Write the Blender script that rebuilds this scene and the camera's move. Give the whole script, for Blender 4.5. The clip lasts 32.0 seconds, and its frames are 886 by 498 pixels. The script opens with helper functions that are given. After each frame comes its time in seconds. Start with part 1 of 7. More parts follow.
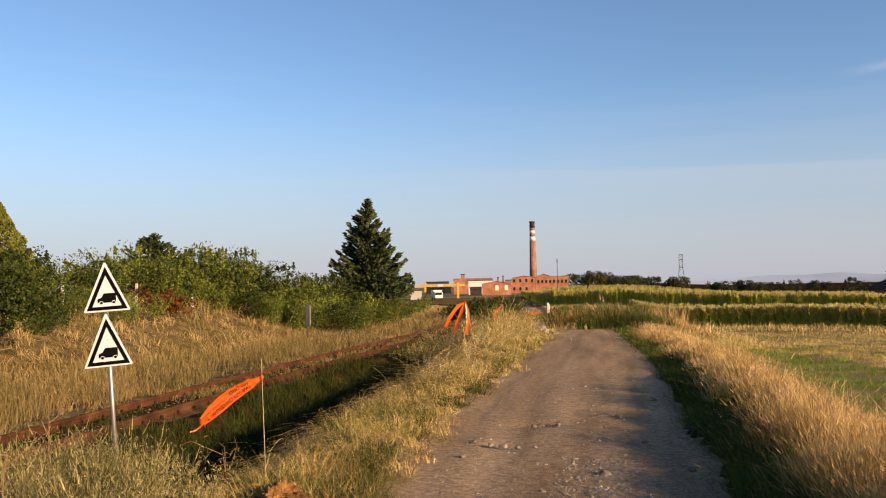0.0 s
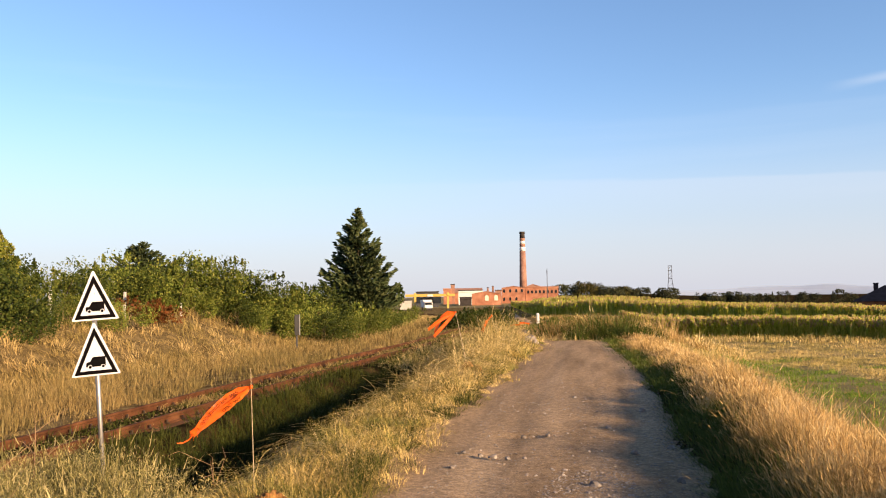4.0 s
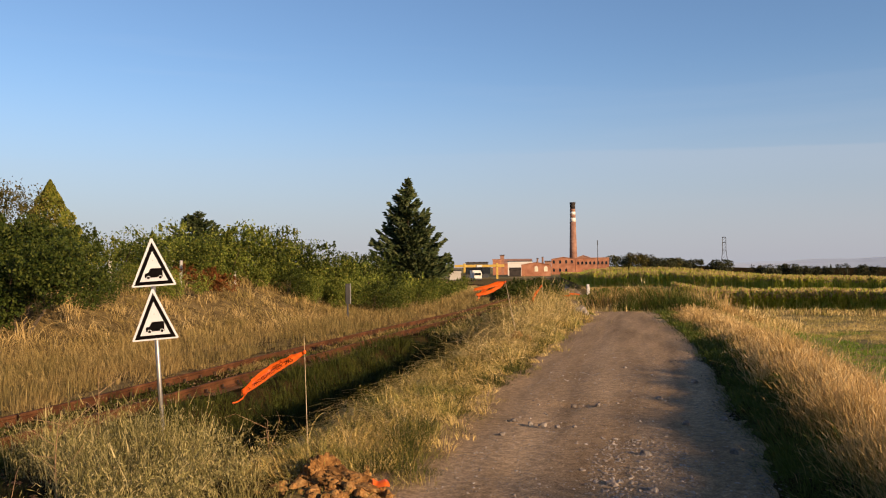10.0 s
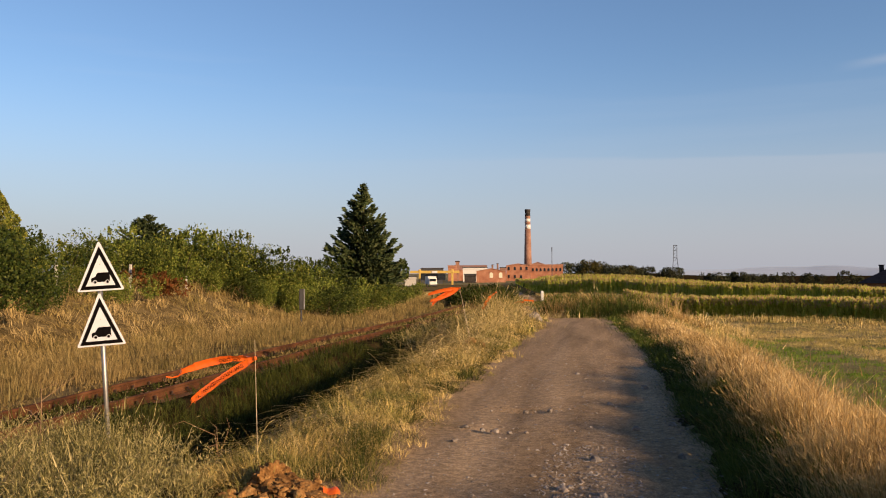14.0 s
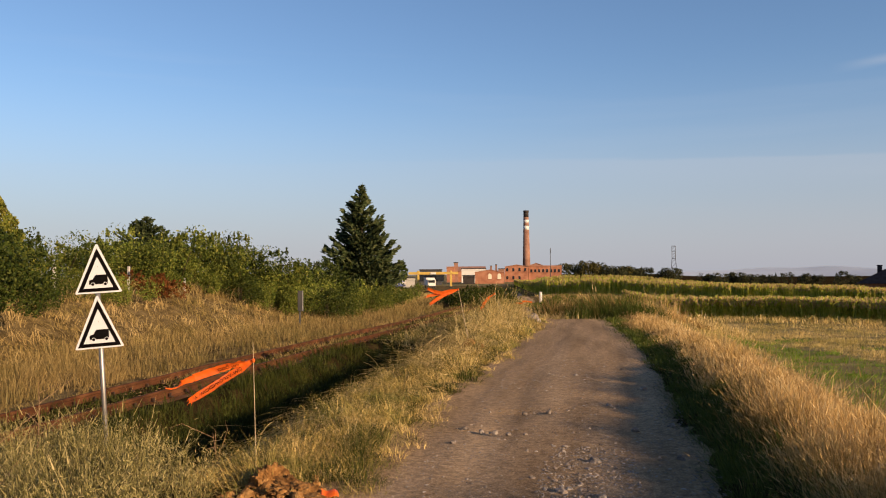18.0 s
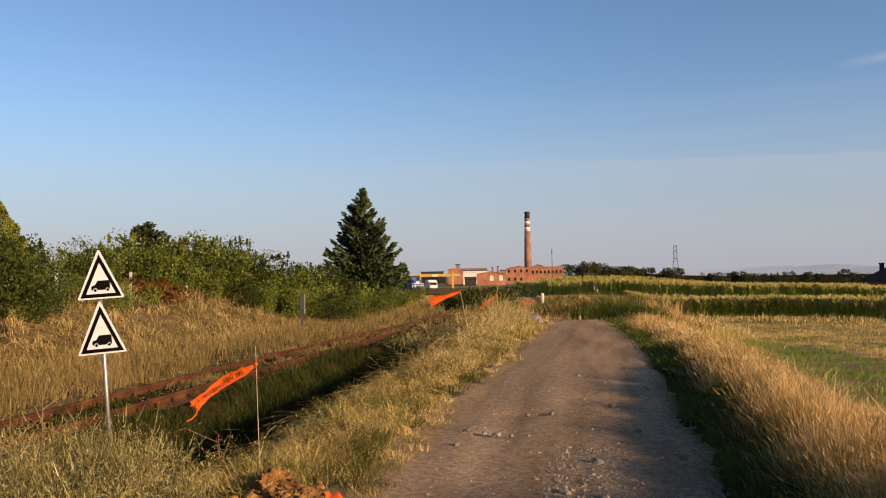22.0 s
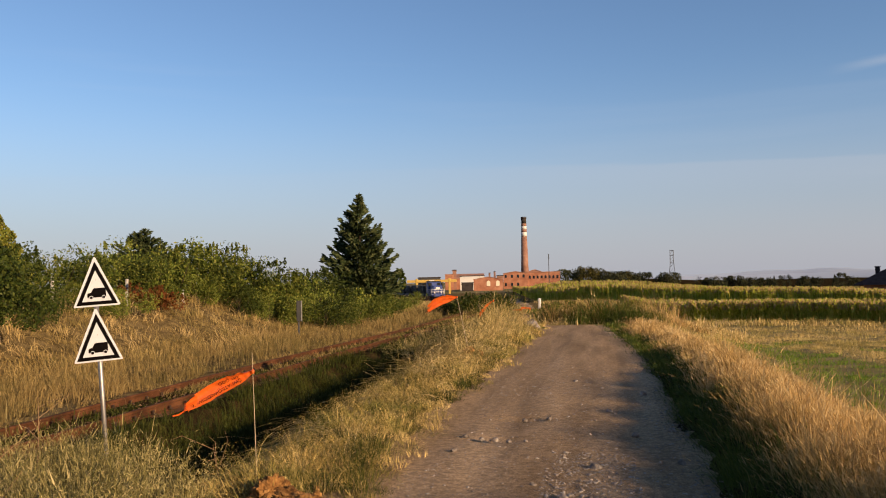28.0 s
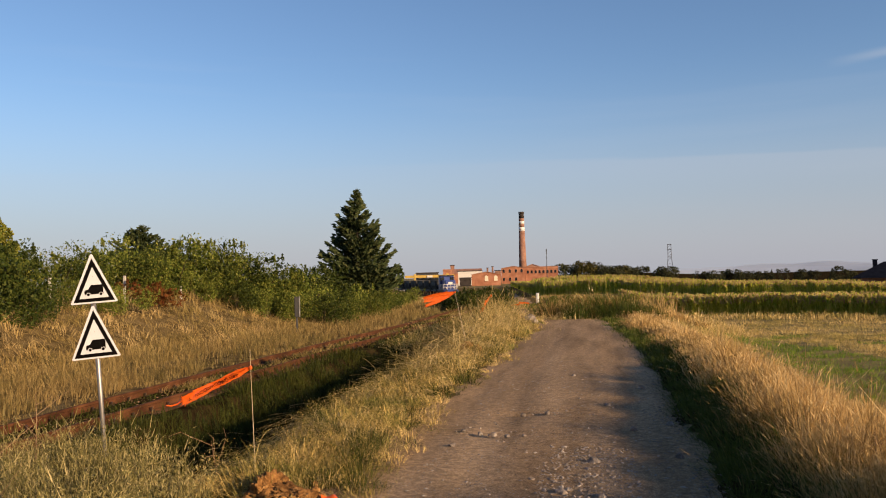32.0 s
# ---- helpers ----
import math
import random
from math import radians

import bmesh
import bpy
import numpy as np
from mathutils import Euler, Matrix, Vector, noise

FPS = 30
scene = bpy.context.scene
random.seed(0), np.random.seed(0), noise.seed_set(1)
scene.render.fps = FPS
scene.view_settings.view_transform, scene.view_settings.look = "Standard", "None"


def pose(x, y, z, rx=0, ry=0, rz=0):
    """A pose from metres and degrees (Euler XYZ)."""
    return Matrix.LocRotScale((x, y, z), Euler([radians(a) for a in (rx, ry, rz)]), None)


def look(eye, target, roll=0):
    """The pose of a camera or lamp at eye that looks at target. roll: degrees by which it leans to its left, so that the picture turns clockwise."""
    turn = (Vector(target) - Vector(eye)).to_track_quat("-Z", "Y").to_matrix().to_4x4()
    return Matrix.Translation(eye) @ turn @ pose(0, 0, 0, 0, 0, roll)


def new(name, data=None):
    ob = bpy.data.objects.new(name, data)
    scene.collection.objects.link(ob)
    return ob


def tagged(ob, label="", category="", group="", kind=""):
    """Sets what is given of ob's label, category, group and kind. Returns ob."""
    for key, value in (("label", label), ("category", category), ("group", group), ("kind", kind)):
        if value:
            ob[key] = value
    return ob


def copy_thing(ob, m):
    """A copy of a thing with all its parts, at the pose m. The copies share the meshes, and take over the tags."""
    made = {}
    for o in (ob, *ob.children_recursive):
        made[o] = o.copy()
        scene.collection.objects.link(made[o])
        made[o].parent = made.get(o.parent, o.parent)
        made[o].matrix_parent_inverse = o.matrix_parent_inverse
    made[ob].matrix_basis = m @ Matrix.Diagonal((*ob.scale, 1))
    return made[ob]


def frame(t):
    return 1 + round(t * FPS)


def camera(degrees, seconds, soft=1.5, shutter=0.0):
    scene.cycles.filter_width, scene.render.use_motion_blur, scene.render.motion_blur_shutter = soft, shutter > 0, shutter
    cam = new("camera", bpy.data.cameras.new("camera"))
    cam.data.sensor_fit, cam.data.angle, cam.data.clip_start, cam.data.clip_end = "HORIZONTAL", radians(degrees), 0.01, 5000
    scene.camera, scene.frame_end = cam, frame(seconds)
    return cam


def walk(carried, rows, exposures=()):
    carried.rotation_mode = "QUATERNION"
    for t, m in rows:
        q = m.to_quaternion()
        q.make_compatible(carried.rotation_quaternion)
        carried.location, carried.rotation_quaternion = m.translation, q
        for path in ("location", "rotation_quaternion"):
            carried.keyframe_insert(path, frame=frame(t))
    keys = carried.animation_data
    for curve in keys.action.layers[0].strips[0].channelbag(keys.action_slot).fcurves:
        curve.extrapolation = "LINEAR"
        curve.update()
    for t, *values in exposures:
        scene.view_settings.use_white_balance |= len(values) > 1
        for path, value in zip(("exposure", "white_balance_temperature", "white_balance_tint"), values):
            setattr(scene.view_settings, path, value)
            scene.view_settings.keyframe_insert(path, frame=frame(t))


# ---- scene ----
cam = camera(57.25, 32.0, soft=1.1)
PATH = [
    (0.0, pose(0.005, 0.000, 1.714, 92.65, 1.27, 11.40)),
    (0.5, pose(0.007, 0.001, 1.714, 92.70, 1.24, 11.02)),
    (1.0, pose(0.001, 0.005, 1.715, 92.78, 1.07, 10.71)),
    (1.5, pose(0.003, 0.004, 1.712, 92.79, 1.00, 10.58)),
    (2.0, pose(0.007, 0.003, 1.715, 92.91, 1.02, 10.60)),
    (2.5, pose(-0.000, -0.000, 1.718, 93.12, 1.01, 10.59)),
    (4.5, pose(-0.002, 0.000, 1.714, 93.34, 1.03, 10.81)),
    (5.0, pose(-0.018, -0.014, 1.689, 93.07, 0.72, 12.94)),
    (5.5, pose(-0.024, -0.001, 1.691, 92.86, 0.49, 16.94)),
    (6.0, pose(-0.021, -0.020, 1.688, 92.64, 0.02, 18.26)),
    (6.5, pose(-0.016, -0.021, 1.692, 92.49, -0.52, 18.96)),
    (7.0, pose(-0.010, -0.006, 1.696, 91.95, -0.52, 18.76)),
    (7.5, pose(-0.008, -0.011, 1.696, 91.57, -0.35, 18.44)),
    (8.0, pose(-0.016, -0.007, 1.696, 91.32, -0.11, 18.08)),
    (8.5, pose(-0.019, -0.008, 1.694, 91.27, 0.20, 17.54)),
    (9.0, pose(-0.025, -0.005, 1.692, 91.29, 0.46, 16.73)),
    (9.5, pose(-0.019, -0.004, 1.696, 91.32, 0.58, 15.58)),
    (10.0, pose(-0.014, -0.002, 1.693, 91.31, 0.67, 14.16)),
    (10.5, pose(-0.011, 0.001, 1.693, 91.31, 0.68, 13.30)),
    (11.0, pose(-0.006, 0.003, 1.694, 91.43, 0.70, 12.68)),
    (11.5, pose(-0.006, -0.001, 1.695, 91.60, 0.68, 12.20)),
    (12.0, pose(-0.000, -0.001, 1.694, 91.74, 0.63, 11.78)),
    (12.5, pose(-0.003, 0.004, 1.694, 91.76, 0.53, 11.39)),
    (13.0, pose(-0.006, 0.009, 1.693, 91.71, 0.39, 11.19)),
    (13.5, pose(0.001, 0.005, 1.695, 91.69, 0.31, 11.07)),
    (14.0, pose(0.003, 0.003, 1.696, 91.70, 0.31, 11.01)),
    (14.5, pose(0.002, 0.003, 1.697, 91.73, 0.30, 11.01)),
    (16.5, pose(0.008, 0.008, 1.697, 91.86, 0.27, 10.90)),
    (17.0, pose(0.002, 0.006, 1.701, 91.92, 0.26, 10.90)),
    (17.5, pose(0.003, 0.007, 1.696, 91.88, 0.36, 10.91)),
    (18.0, pose(0.003, 0.012, 1.698, 91.79, 0.44, 10.91)),
    (18.5, pose(0.002, 0.011, 1.697, 91.72, 0.66, 10.89)),
    (19.0, pose(0.001, 0.009, 1.696, 91.69, 0.80, 10.91)),
    (19.5, pose(0.001, 0.008, 1.696, 91.76, 0.93, 10.93)),
    (20.0, pose(0.001, 0.003, 1.699, 91.73, 0.93, 10.90)),
    (20.5, pose(0.001, 0.002, 1.698, 91.74, 0.94, 10.89)),
    (21.0, pose(0.007, 0.001, 1.701, 91.80, 0.98, 10.92)),
    (21.5, pose(0.004, 0.003, 1.700, 91.85, 1.04, 10.92)),
    (22.0, pose(0.008, -0.001, 1.700, 91.94, 1.02, 11.03)),
    (22.5, pose(0.008, 0.004, 1.701, 92.08, 1.07, 11.10)),
    (23.0, pose(0.010, -0.000, 1.700, 92.11, 1.17, 11.15)),
    (23.5, pose(0.004, 0.002, 1.699, 92.20, 1.16, 11.18)),
    (24.0, pose(0.006, -0.001, 1.698, 92.19, 1.19, 11.21)),
    (24.5, pose(0.006, -0.005, 1.700, 92.22, 1.25, 11.22)),
    (25.0, pose(0.004, -0.007, 1.702, 92.26, 1.25, 11.19)),
    (25.5, pose(0.001, 0.001, 1.701, 92.28, 1.24, 11.15)),
    (27.5, pose(0.010, -0.002, 1.706, 92.35, 1.26, 10.84)),
    (28.0, pose(0.010, 0.000, 1.702, 92.33, 1.30, 10.81)),
    (28.5, pose(0.010, 0.004, 1.705, 92.29, 1.31, 10.78)),
    (29.0, pose(0.015, -0.000, 1.702, 92.27, 1.35, 10.82)),
    (29.5, pose(0.014, -0.001, 1.705, 92.21, 1.38, 10.77)),
    (30.0, pose(0.011, 0.004, 1.704, 92.14, 1.42, 10.72)),
    (30.5, pose(0.010, 0.007, 1.699, 92.11, 1.45, 10.67)),
    (31.0, pose(0.010, 0.006, 1.699, 92.03, 1.47, 10.63)),
    (31.5, pose(0.015, 0.004, 1.699, 92.03, 1.52, 10.67)),
    (32.0, pose(0.013, 0.007, 1.700, 91.99, 1.59, 10.67)),
]
walk(cam, PATH, exposures=[(0.0, 1.14), (1.0, 1.33), (2.0, 1.40), (4.5, 1.58), (5.0, 1.54), (5.5, 1.18), (6.0, 1.07), (8.0, 1.01), (13.0, 0.95), (32.0, 0.90)])

# ---- light: low evening sun, clear sky with a little cirrus ----
SUN_AZ, SUN_EL = 119.0, 15.5            # degrees clockwise from +y, and above the horizon
sun_dir = Vector((math.sin(radians(SUN_AZ)) * math.cos(radians(SUN_EL)),
                  math.cos(radians(SUN_AZ)) * math.cos(radians(SUN_EL)), math.sin(radians(SUN_EL))))
sun = new("sun", bpy.data.lights.new("sun", "SUN"))
sun.data.energy, sun.data.angle, sun.data.color = 5.0, radians(0.55), (1.0, 0.683, 0.395)
sun.matrix_world = look(sun_dir * 50, (0, 0, 0))


world = bpy.data.worlds.new("evening_sky")
scene.world = world
world.use_nodes = True


def sky_nodes():
    nt = world.node_tree
    nt.nodes.clear()
    out = nt.nodes.new("ShaderNodeOutputWorld")
    bg = nt.nodes.new("ShaderNodeBackground")
    sky = nt.nodes.new("ShaderNodeTexSky")
    sky.sky_type, sky.sun_disc = "NISHITA", False
    sky.sun_elevation, sky.sun_rotation = radians(SUN_EL), radians(SUN_AZ)
    sky.air_density, sky.dust_density, sky.ozone_density = 1.0, 0.6, 3.6
    tc = nt.nodes.new("ShaderNodeTexCoord")
    mp = nt.nodes.new("ShaderNodeMapping")
    mp.inputs["Scale"].default_value = (1.6, 1.6, 26.0)
    mp.inputs["Rotation"].default_value = (0.0, -0.012, 0.5)
    nz = nt.nodes.new("ShaderNodeTexNoise")
    nz.inputs["Scale"].default_value, nz.inputs["Detail"].default_value = 1.0, 5.0
    ramp = nt.nodes.new("ShaderNodeMapRange")
    ramp.inputs["From Min"].default_value, ramp.inputs["From Max"].default_value = 0.58, 0.80
    ramp.inputs["To Max"].default_value = 0.07
    mix = nt.nodes.new("ShaderNodeMixRGB")
    mix.inputs["Color2"].default_value = (5.0, 5.0, 5.3, 1)
    nt.links.new(tc.outputs["Generated"], mp.inputs["Vector"])
    nt.links.new(mp.outputs["Vector"], nz.inputs["Vector"])
    nt.links.new(nz.outputs["Fac"], ramp.inputs["Value"])
    nt.links.new(ramp.outputs["Result"], mix.inputs["Fac"])
    tint = nt.nodes.new("ShaderNodeMixRGB")
    tint.blend_type = "MULTIPLY"
    tint.inputs["Fac"].default_value, tint.inputs["Color2"].default_value = 1.0, (1.06, 1.0, 1.02, 1)
    nt.links.new(sky.outputs["Color"], tint.inputs["Color1"])
    nt.links.new(tint.outputs["Color"], mix.inputs["Color1"])
    sep = nt.nodes.new("ShaderNodeSeparateXYZ")
    nt.links.new(tc.outputs["Generated"], sep.inputs["Vector"])

    def calc(op, a, b=0.0, c=0.0):
        n = nt.nodes.new("ShaderNodeMath")
        n.operation = op
        for k, v in enumerate((a, b, c)):
            if isinstance(v, (int, float)):
                n.inputs[k].default_value = v
            else:
                nt.links.new(v, n.inputs[k])
        return n.outputs[0]

    def ease(v, a, b, lo, hi):
        n = nt.nodes.new("ShaderNodeMapRange")
        n.interpolation_type = "SMOOTHSTEP"
        for k, q in zip(("From Min", "From Max", "To Min", "To Max"), (a, b, lo, hi)):
            n.inputs[k].default_value = q
        nt.links.new(v, n.inputs["Value"])
        return n.outputs["Result"]

    # thin bowed streak of cirrus low over the fields, with a crisp upper edge, and a short wisp above it
    X, Z = sep.outputs["X"], sep.outputs["Z"]
    veil = nt.nodes.new("ShaderNodeTexNoise")
    veil.inputs["Scale"].default_value, veil.inputs["Detail"].default_value = 1.0, 6.0
    vm = nt.nodes.new("ShaderNodeMapping")
    vm.inputs["Scale"].default_value = (7.0, 7.0, 60.0)
    nt.links.new(tc.outputs["Generated"], vm.inputs["Vector"])
    nt.links.new(vm.outputs["Vector"], veil.inputs["Vector"])
    fray = calc("MULTIPLY_ADD", veil.outputs["Fac"], 0.012, -0.006)
    bow = calc("ADD", calc("ADD", Z, calc("MULTIPLY", calc("MULTIPLY", X, X), 0.055)), calc("MULTIPLY_ADD", X, 0.015, fray))
    streak = calc("MULTIPLY", ease(bow, 0.139, 0.1335, 0.0, 1.0), ease(bow, 0.085, 0.134, 0.0, 1.0))
    streak = calc("MULTIPLY", streak, ease(X, -0.34, 0.12, 0.04, 0.20))
    wz = calc("ADD", calc("MULTIPLY_ADD", X, -0.09, Z), fray)
    wisp = calc("MULTIPLY", calc("MULTIPLY", ease(wz, 0.189, 0.1975, 0.0, 1.0), ease(wz, 0.207, 0.198, 0.0, 1.0)), ease(X, 0.245, 0.31, 0.0, 0.22))
    cirrus = nt.nodes.new("ShaderNodeMixRGB")
    cirrus.inputs["Color2"].default_value = (4.5, 4.5, 4.7, 1)
    nt.links.new(calc("ADD", streak, wisp), cirrus.inputs["Fac"])
    nt.links.new(mix.outputs["Color"], cirrus.inputs["Color1"])
    # haze thickening towards the horizon, all the way round
    low = nt.nodes.new("ShaderNodeMapRange")
    low.interpolation_type = "SMOOTHERSTEP"
    low.inputs["From Min"].default_value, low.inputs["From Max"].default_value = -0.03, 0.27
    low.inputs["To Min"].default_value, low.inputs["To Max"].default_value = 0.84, 0.0
    nt.links.new(sep.outputs["Z"], low.inputs["Value"])
    hz = nt.nodes.new("ShaderNodeMixRGB")
    hz.inputs["Color2"].default_value = (3.05, 3.10, 3.60, 1)
    nt.links.new(low.outputs["Result"], hz.inputs["Fac"])
    nt.links.new(cirrus.outputs["Color"], hz.inputs["Color1"])
    nt.links.new(hz.outputs["Color"], bg.inputs["Color"])
    bg.inputs["Strength"].default_value = 0.077
    nt.links.new(bg.outputs["Background"], out.inputs["Surface"])


sky_nodes()


# ---- materials ----
def rgb(c):
    return (c[0], c[1], c[2], 1.0)


def ramp_node(nt, colours, gain=0.66):
    r = nt.nodes.new("ShaderNodeValToRGB")
    el = r.color_ramp.elements
    while len(el) < len(colours):
        el.new(0.5)
    for i, c in enumerate(colours):
        el[i].position = i / (len(colours) - 1)
        el[i].color = rgb([v * gain for v in c])
    return r


def surface(name, colours, scale=4.0, rough=0.8, metal=0.0, bump=0.3, fine=60.0, vary=0.0, grain=0.45):
    """Two scales of noise in colour, fine relief; vary shifts the value by object."""
    m = bpy.data.materials.new(name)
    m.use_nodes = True
    nt = m.node_tree
    b = nt.nodes["Principled BSDF"]
    tc = nt.nodes.new("ShaderNodeTexCoord")
    n1, n2 = nt.nodes.new("ShaderNodeTexNoise"), nt.nodes.new("ShaderNodeTexNoise")
    n1.inputs["Scale"].default_value, n1.inputs["Detail"].default_value = scale, 6
    n2.inputs["Scale"].default_value, n2.inputs["Detail"].default_value = fine, 3
    add = nt.nodes.new("ShaderNodeMath")
    add.operation = "MULTIPLY_ADD"
    add.inputs[1].default_value = grain
    nt.links.new(tc.outputs["Object"], n1.inputs["Vector"])
    nt.links.new(tc.outputs["Object"], n2.inputs["Vector"])
    nt.links.new(n2.outputs["Fac"], add.inputs[0])
    sub = nt.nodes.new("ShaderNodeMath")
    sub.operation = "SUBTRACT"
    sub.inputs[1].default_value = grain * 0.5
    nt.links.new(n1.outputs["Fac"], sub.inputs[0])
    nt.links.new(sub.outputs[0], add.inputs[2])
    st = nt.nodes.new("ShaderNodeMapRange")
    st.inputs["From Min"].default_value, st.inputs["From Max"].default_value = 0.3, 0.7
    nt.links.new(add.outputs[0], st.inputs["Value"])
    r = ramp_node(nt, colours)
    nt.links.new(st.outputs["Result"], r.inputs["Fac"])
    col = r.outputs["Color"]
    if vary:
        oi = nt.nodes.new("ShaderNodeObjectInfo")
        mr = nt.nodes.new("ShaderNodeMapRange")
        mr.inputs["To Min"].default_value, mr.inputs["To Max"].default_value = 1 - vary, 1 + vary
        hsv = nt.nodes.new("ShaderNodeHueSaturation")
        nt.links.new(oi.outputs["Random"], mr.inputs["Value"])
        nt.links.new(mr.outputs["Result"], hsv.inputs["Value"])
        nt.links.new(col, hsv.inputs["Color"])
        col = hsv.outputs["Color"]
    nt.links.new(col, b.inputs["Base Color"])
    b.inputs["Roughness"].default_value, b.inputs["Metallic"].default_value = rough, metal
    if rough > 0.84:
        b.inputs["Specular IOR Level"].default_value = 0.12 if rough < 0.96 else 0.0
    if bump:
        bp = nt.nodes.new("ShaderNodeBump")
        bp.inputs["Strength"].default_value, bp.inputs["Distance"].default_value = bump, 0.02
        nt.links.new(n2.outputs["Fac"], bp.inputs["Height"])
        nt.links.new(bp.outputs["Normal"], b.inputs["Normal"])
    return m


def foliage(name, colours, patch=None, patch_scale=0.35, glow=0.2, rough=0.6, vary=0.12, bias=(0.42, 0.6), tone=False, gain=0.56):
    """Leaves and blades: each island its own tone, patches over the plan, light passing through."""
    m = bpy.data.materials.new(name)
    m.use_nodes = True
    nt = m.node_tree
    b, out = nt.nodes["Principled BSDF"], nt.nodes["Material Output"]
    if tone:
        geo = nt.nodes.new("ShaderNodeAttribute")
        geo.attribute_name = "tone"
        shade = geo.outputs["Fac"]
    else:
        geo = nt.nodes.new("ShaderNodeNewGeometry")
        shade = geo.outputs["Random Per Island"]
    r = ramp_node(nt, colours, gain)
    nt.links.new(shade, r.inputs["Fac"])
    col = r.outputs["Color"]
    if patch:
        tc = nt.nodes.new("ShaderNodeTexCoord")
        nz = nt.nodes.new("ShaderNodeTexNoise")
        nz.inputs["Scale"].default_value, nz.inputs["Detail"].default_value = patch_scale, 4
        nt.links.new(tc.outputs["Object"], nz.inputs["Vector"])
        mr = nt.nodes.new("ShaderNodeMapRange")
        mr.inputs["From Min"].default_value, mr.inputs["From Max"].default_value = bias
        nt.links.new(nz.outputs["Fac"], mr.inputs["Value"])
        r2 = ramp_node(nt, patch, gain)
        nt.links.new(shade, r2.inputs["Fac"])
        mx = nt.nodes.new("ShaderNodeMixRGB")
        nt.links.new(mr.outputs["Result"], mx.inputs["Fac"])
        nt.links.new(col, mx.inputs["Color1"])
        nt.links.new(r2.outputs["Color"], mx.inputs["Color2"])
        col = mx.outputs["Color"]
    oi = nt.nodes.new("ShaderNodeObjectInfo")
    mr = nt.nodes.new("ShaderNodeMapRange")
    mr.inputs["To Min"].default_value, mr.inputs["To Max"].default_value = 1 - vary, 1 + vary
    hsv = nt.nodes.new("ShaderNodeHueSaturation")
    nt.links.new(oi.outputs["Random"], mr.inputs["Value"])
    nt.links.new(mr.outputs["Result"], hsv.inputs["Value"])
    nt.links.new(col, hsv.inputs["Color"])
    nt.links.new(hsv.outputs["Color"], b.inputs["Base Color"])
    b.inputs["Roughness"].default_value = rough
    b.inputs["Specular IOR Level"].default_value = 0.25 if rough < 0.5 else 0.06
    tr = nt.nodes.new("ShaderNodeBsdfTranslucent")
    nt.links.new(hsv.outputs["Color"], tr.inputs["Color"])
    mix = nt.nodes.new("ShaderNodeMixShader")
    mix.inputs["Fac"].default_value = glow
    nt.links.new(b.outputs["BSDF"], mix.inputs[1])
    nt.links.new(tr.outputs["BSDF"], mix.inputs[2])
    nt.links.new(mix.outputs["Shader"], out.inputs["Surface"])
    return m


M = {}
# shade in the gaps between plants is put into this soil colour
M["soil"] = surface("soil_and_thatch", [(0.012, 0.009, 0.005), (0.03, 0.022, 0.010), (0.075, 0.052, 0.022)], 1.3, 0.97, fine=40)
M["litter_soil"] = surface("dry_soil_with_straw_litter", [(0.075, 0.056, 0.026), (0.165, 0.12, 0.056), (0.27, 0.20, 0.095)], 2.2, 0.97, fine=55, grain=0.9)
# near-black because the shade down in the ditch is put into the soil colour
M["ditch_shade_soil"] = surface("ditch_soil_with_painted_shade", [(0.007, 0.006, 0.004), (0.014, 0.012, 0.007), (0.03, 0.024, 0.012)], 2.0, 0.97, fine=40)
M["field"] = surface("stubble_soil", [(0.10, 0.095, 0.026), (0.22, 0.175, 0.062), (0.36, 0.275, 0.11)], 0.6, 0.95, fine=25)
M["ballast"] = surface("rusty_ballast", [(0.10, 0.046, 0.021), (0.20, 0.094, 0.043), (0.29, 0.155, 0.078)], 2.0, 0.95, bump=0.6, fine=28)
M["ballast_pale"] = surface("dusty_ballast_stone", [(0.15, 0.080, 0.042), (0.25, 0.145, 0.08), (0.36, 0.24, 0.15)], 8.0, 0.95, bump=0.4, fine=40)
M["rust"] = surface("rusty_rail_steel", [(0.045, 0.018, 0.009), (0.095, 0.038, 0.016), (0.165, 0.070, 0.031)], 2.2, 0.9, 0.0, 0.3, 70)
M["darkrust"] = surface("dark_rusty_iron", [(0.03, 0.014, 0.010), (0.08, 0.035, 0.02)], 6.0, 0.8, 0.2, 0.3, 70)
M["sleeper"] = surface("weathered_sleeper_wood", [(0.06, 0.035, 0.022), (0.12, 0.07, 0.045), (0.17, 0.11, 0.07)], 5.0, 0.95, bump=0.5, fine=40)
M["stone"] = surface("road_stone", [(0.16, 0.13, 0.11), (0.26, 0.22, 0.19), (0.38, 0.34, 0.30)], 8.0, 0.9, fine=60, vary=0.3)
M["clay"] = surface("dry_clay_clod", [(0.14, 0.065, 0.02), (0.30, 0.150, 0.05), (0.46, 0.265, 0.10)], 9.0, 0.95, bump=0.6, fine=45, vary=0.15)
M["brick"] = surface("red_brick_wall", [(0.31, 0.130, 0.080), (0.43, 0.195, 0.118), (0.53, 0.27, 0.17)], 0.35, 0.9, bump=0.3, fine=9, vary=0.06)
M["brick2"] = surface("dark_chimney_brick", [(0.23, 0.12, 0.085), (0.33, 0.18, 0.13), (0.40, 0.24, 0.18)], 0.4, 0.9, bump=0.3, fine=9)
M["roof"] = surface("dark_roofing", [(0.035, 0.03, 0.03), (0.07, 0.06, 0.055)], 0.6, 0.85, fine=12)
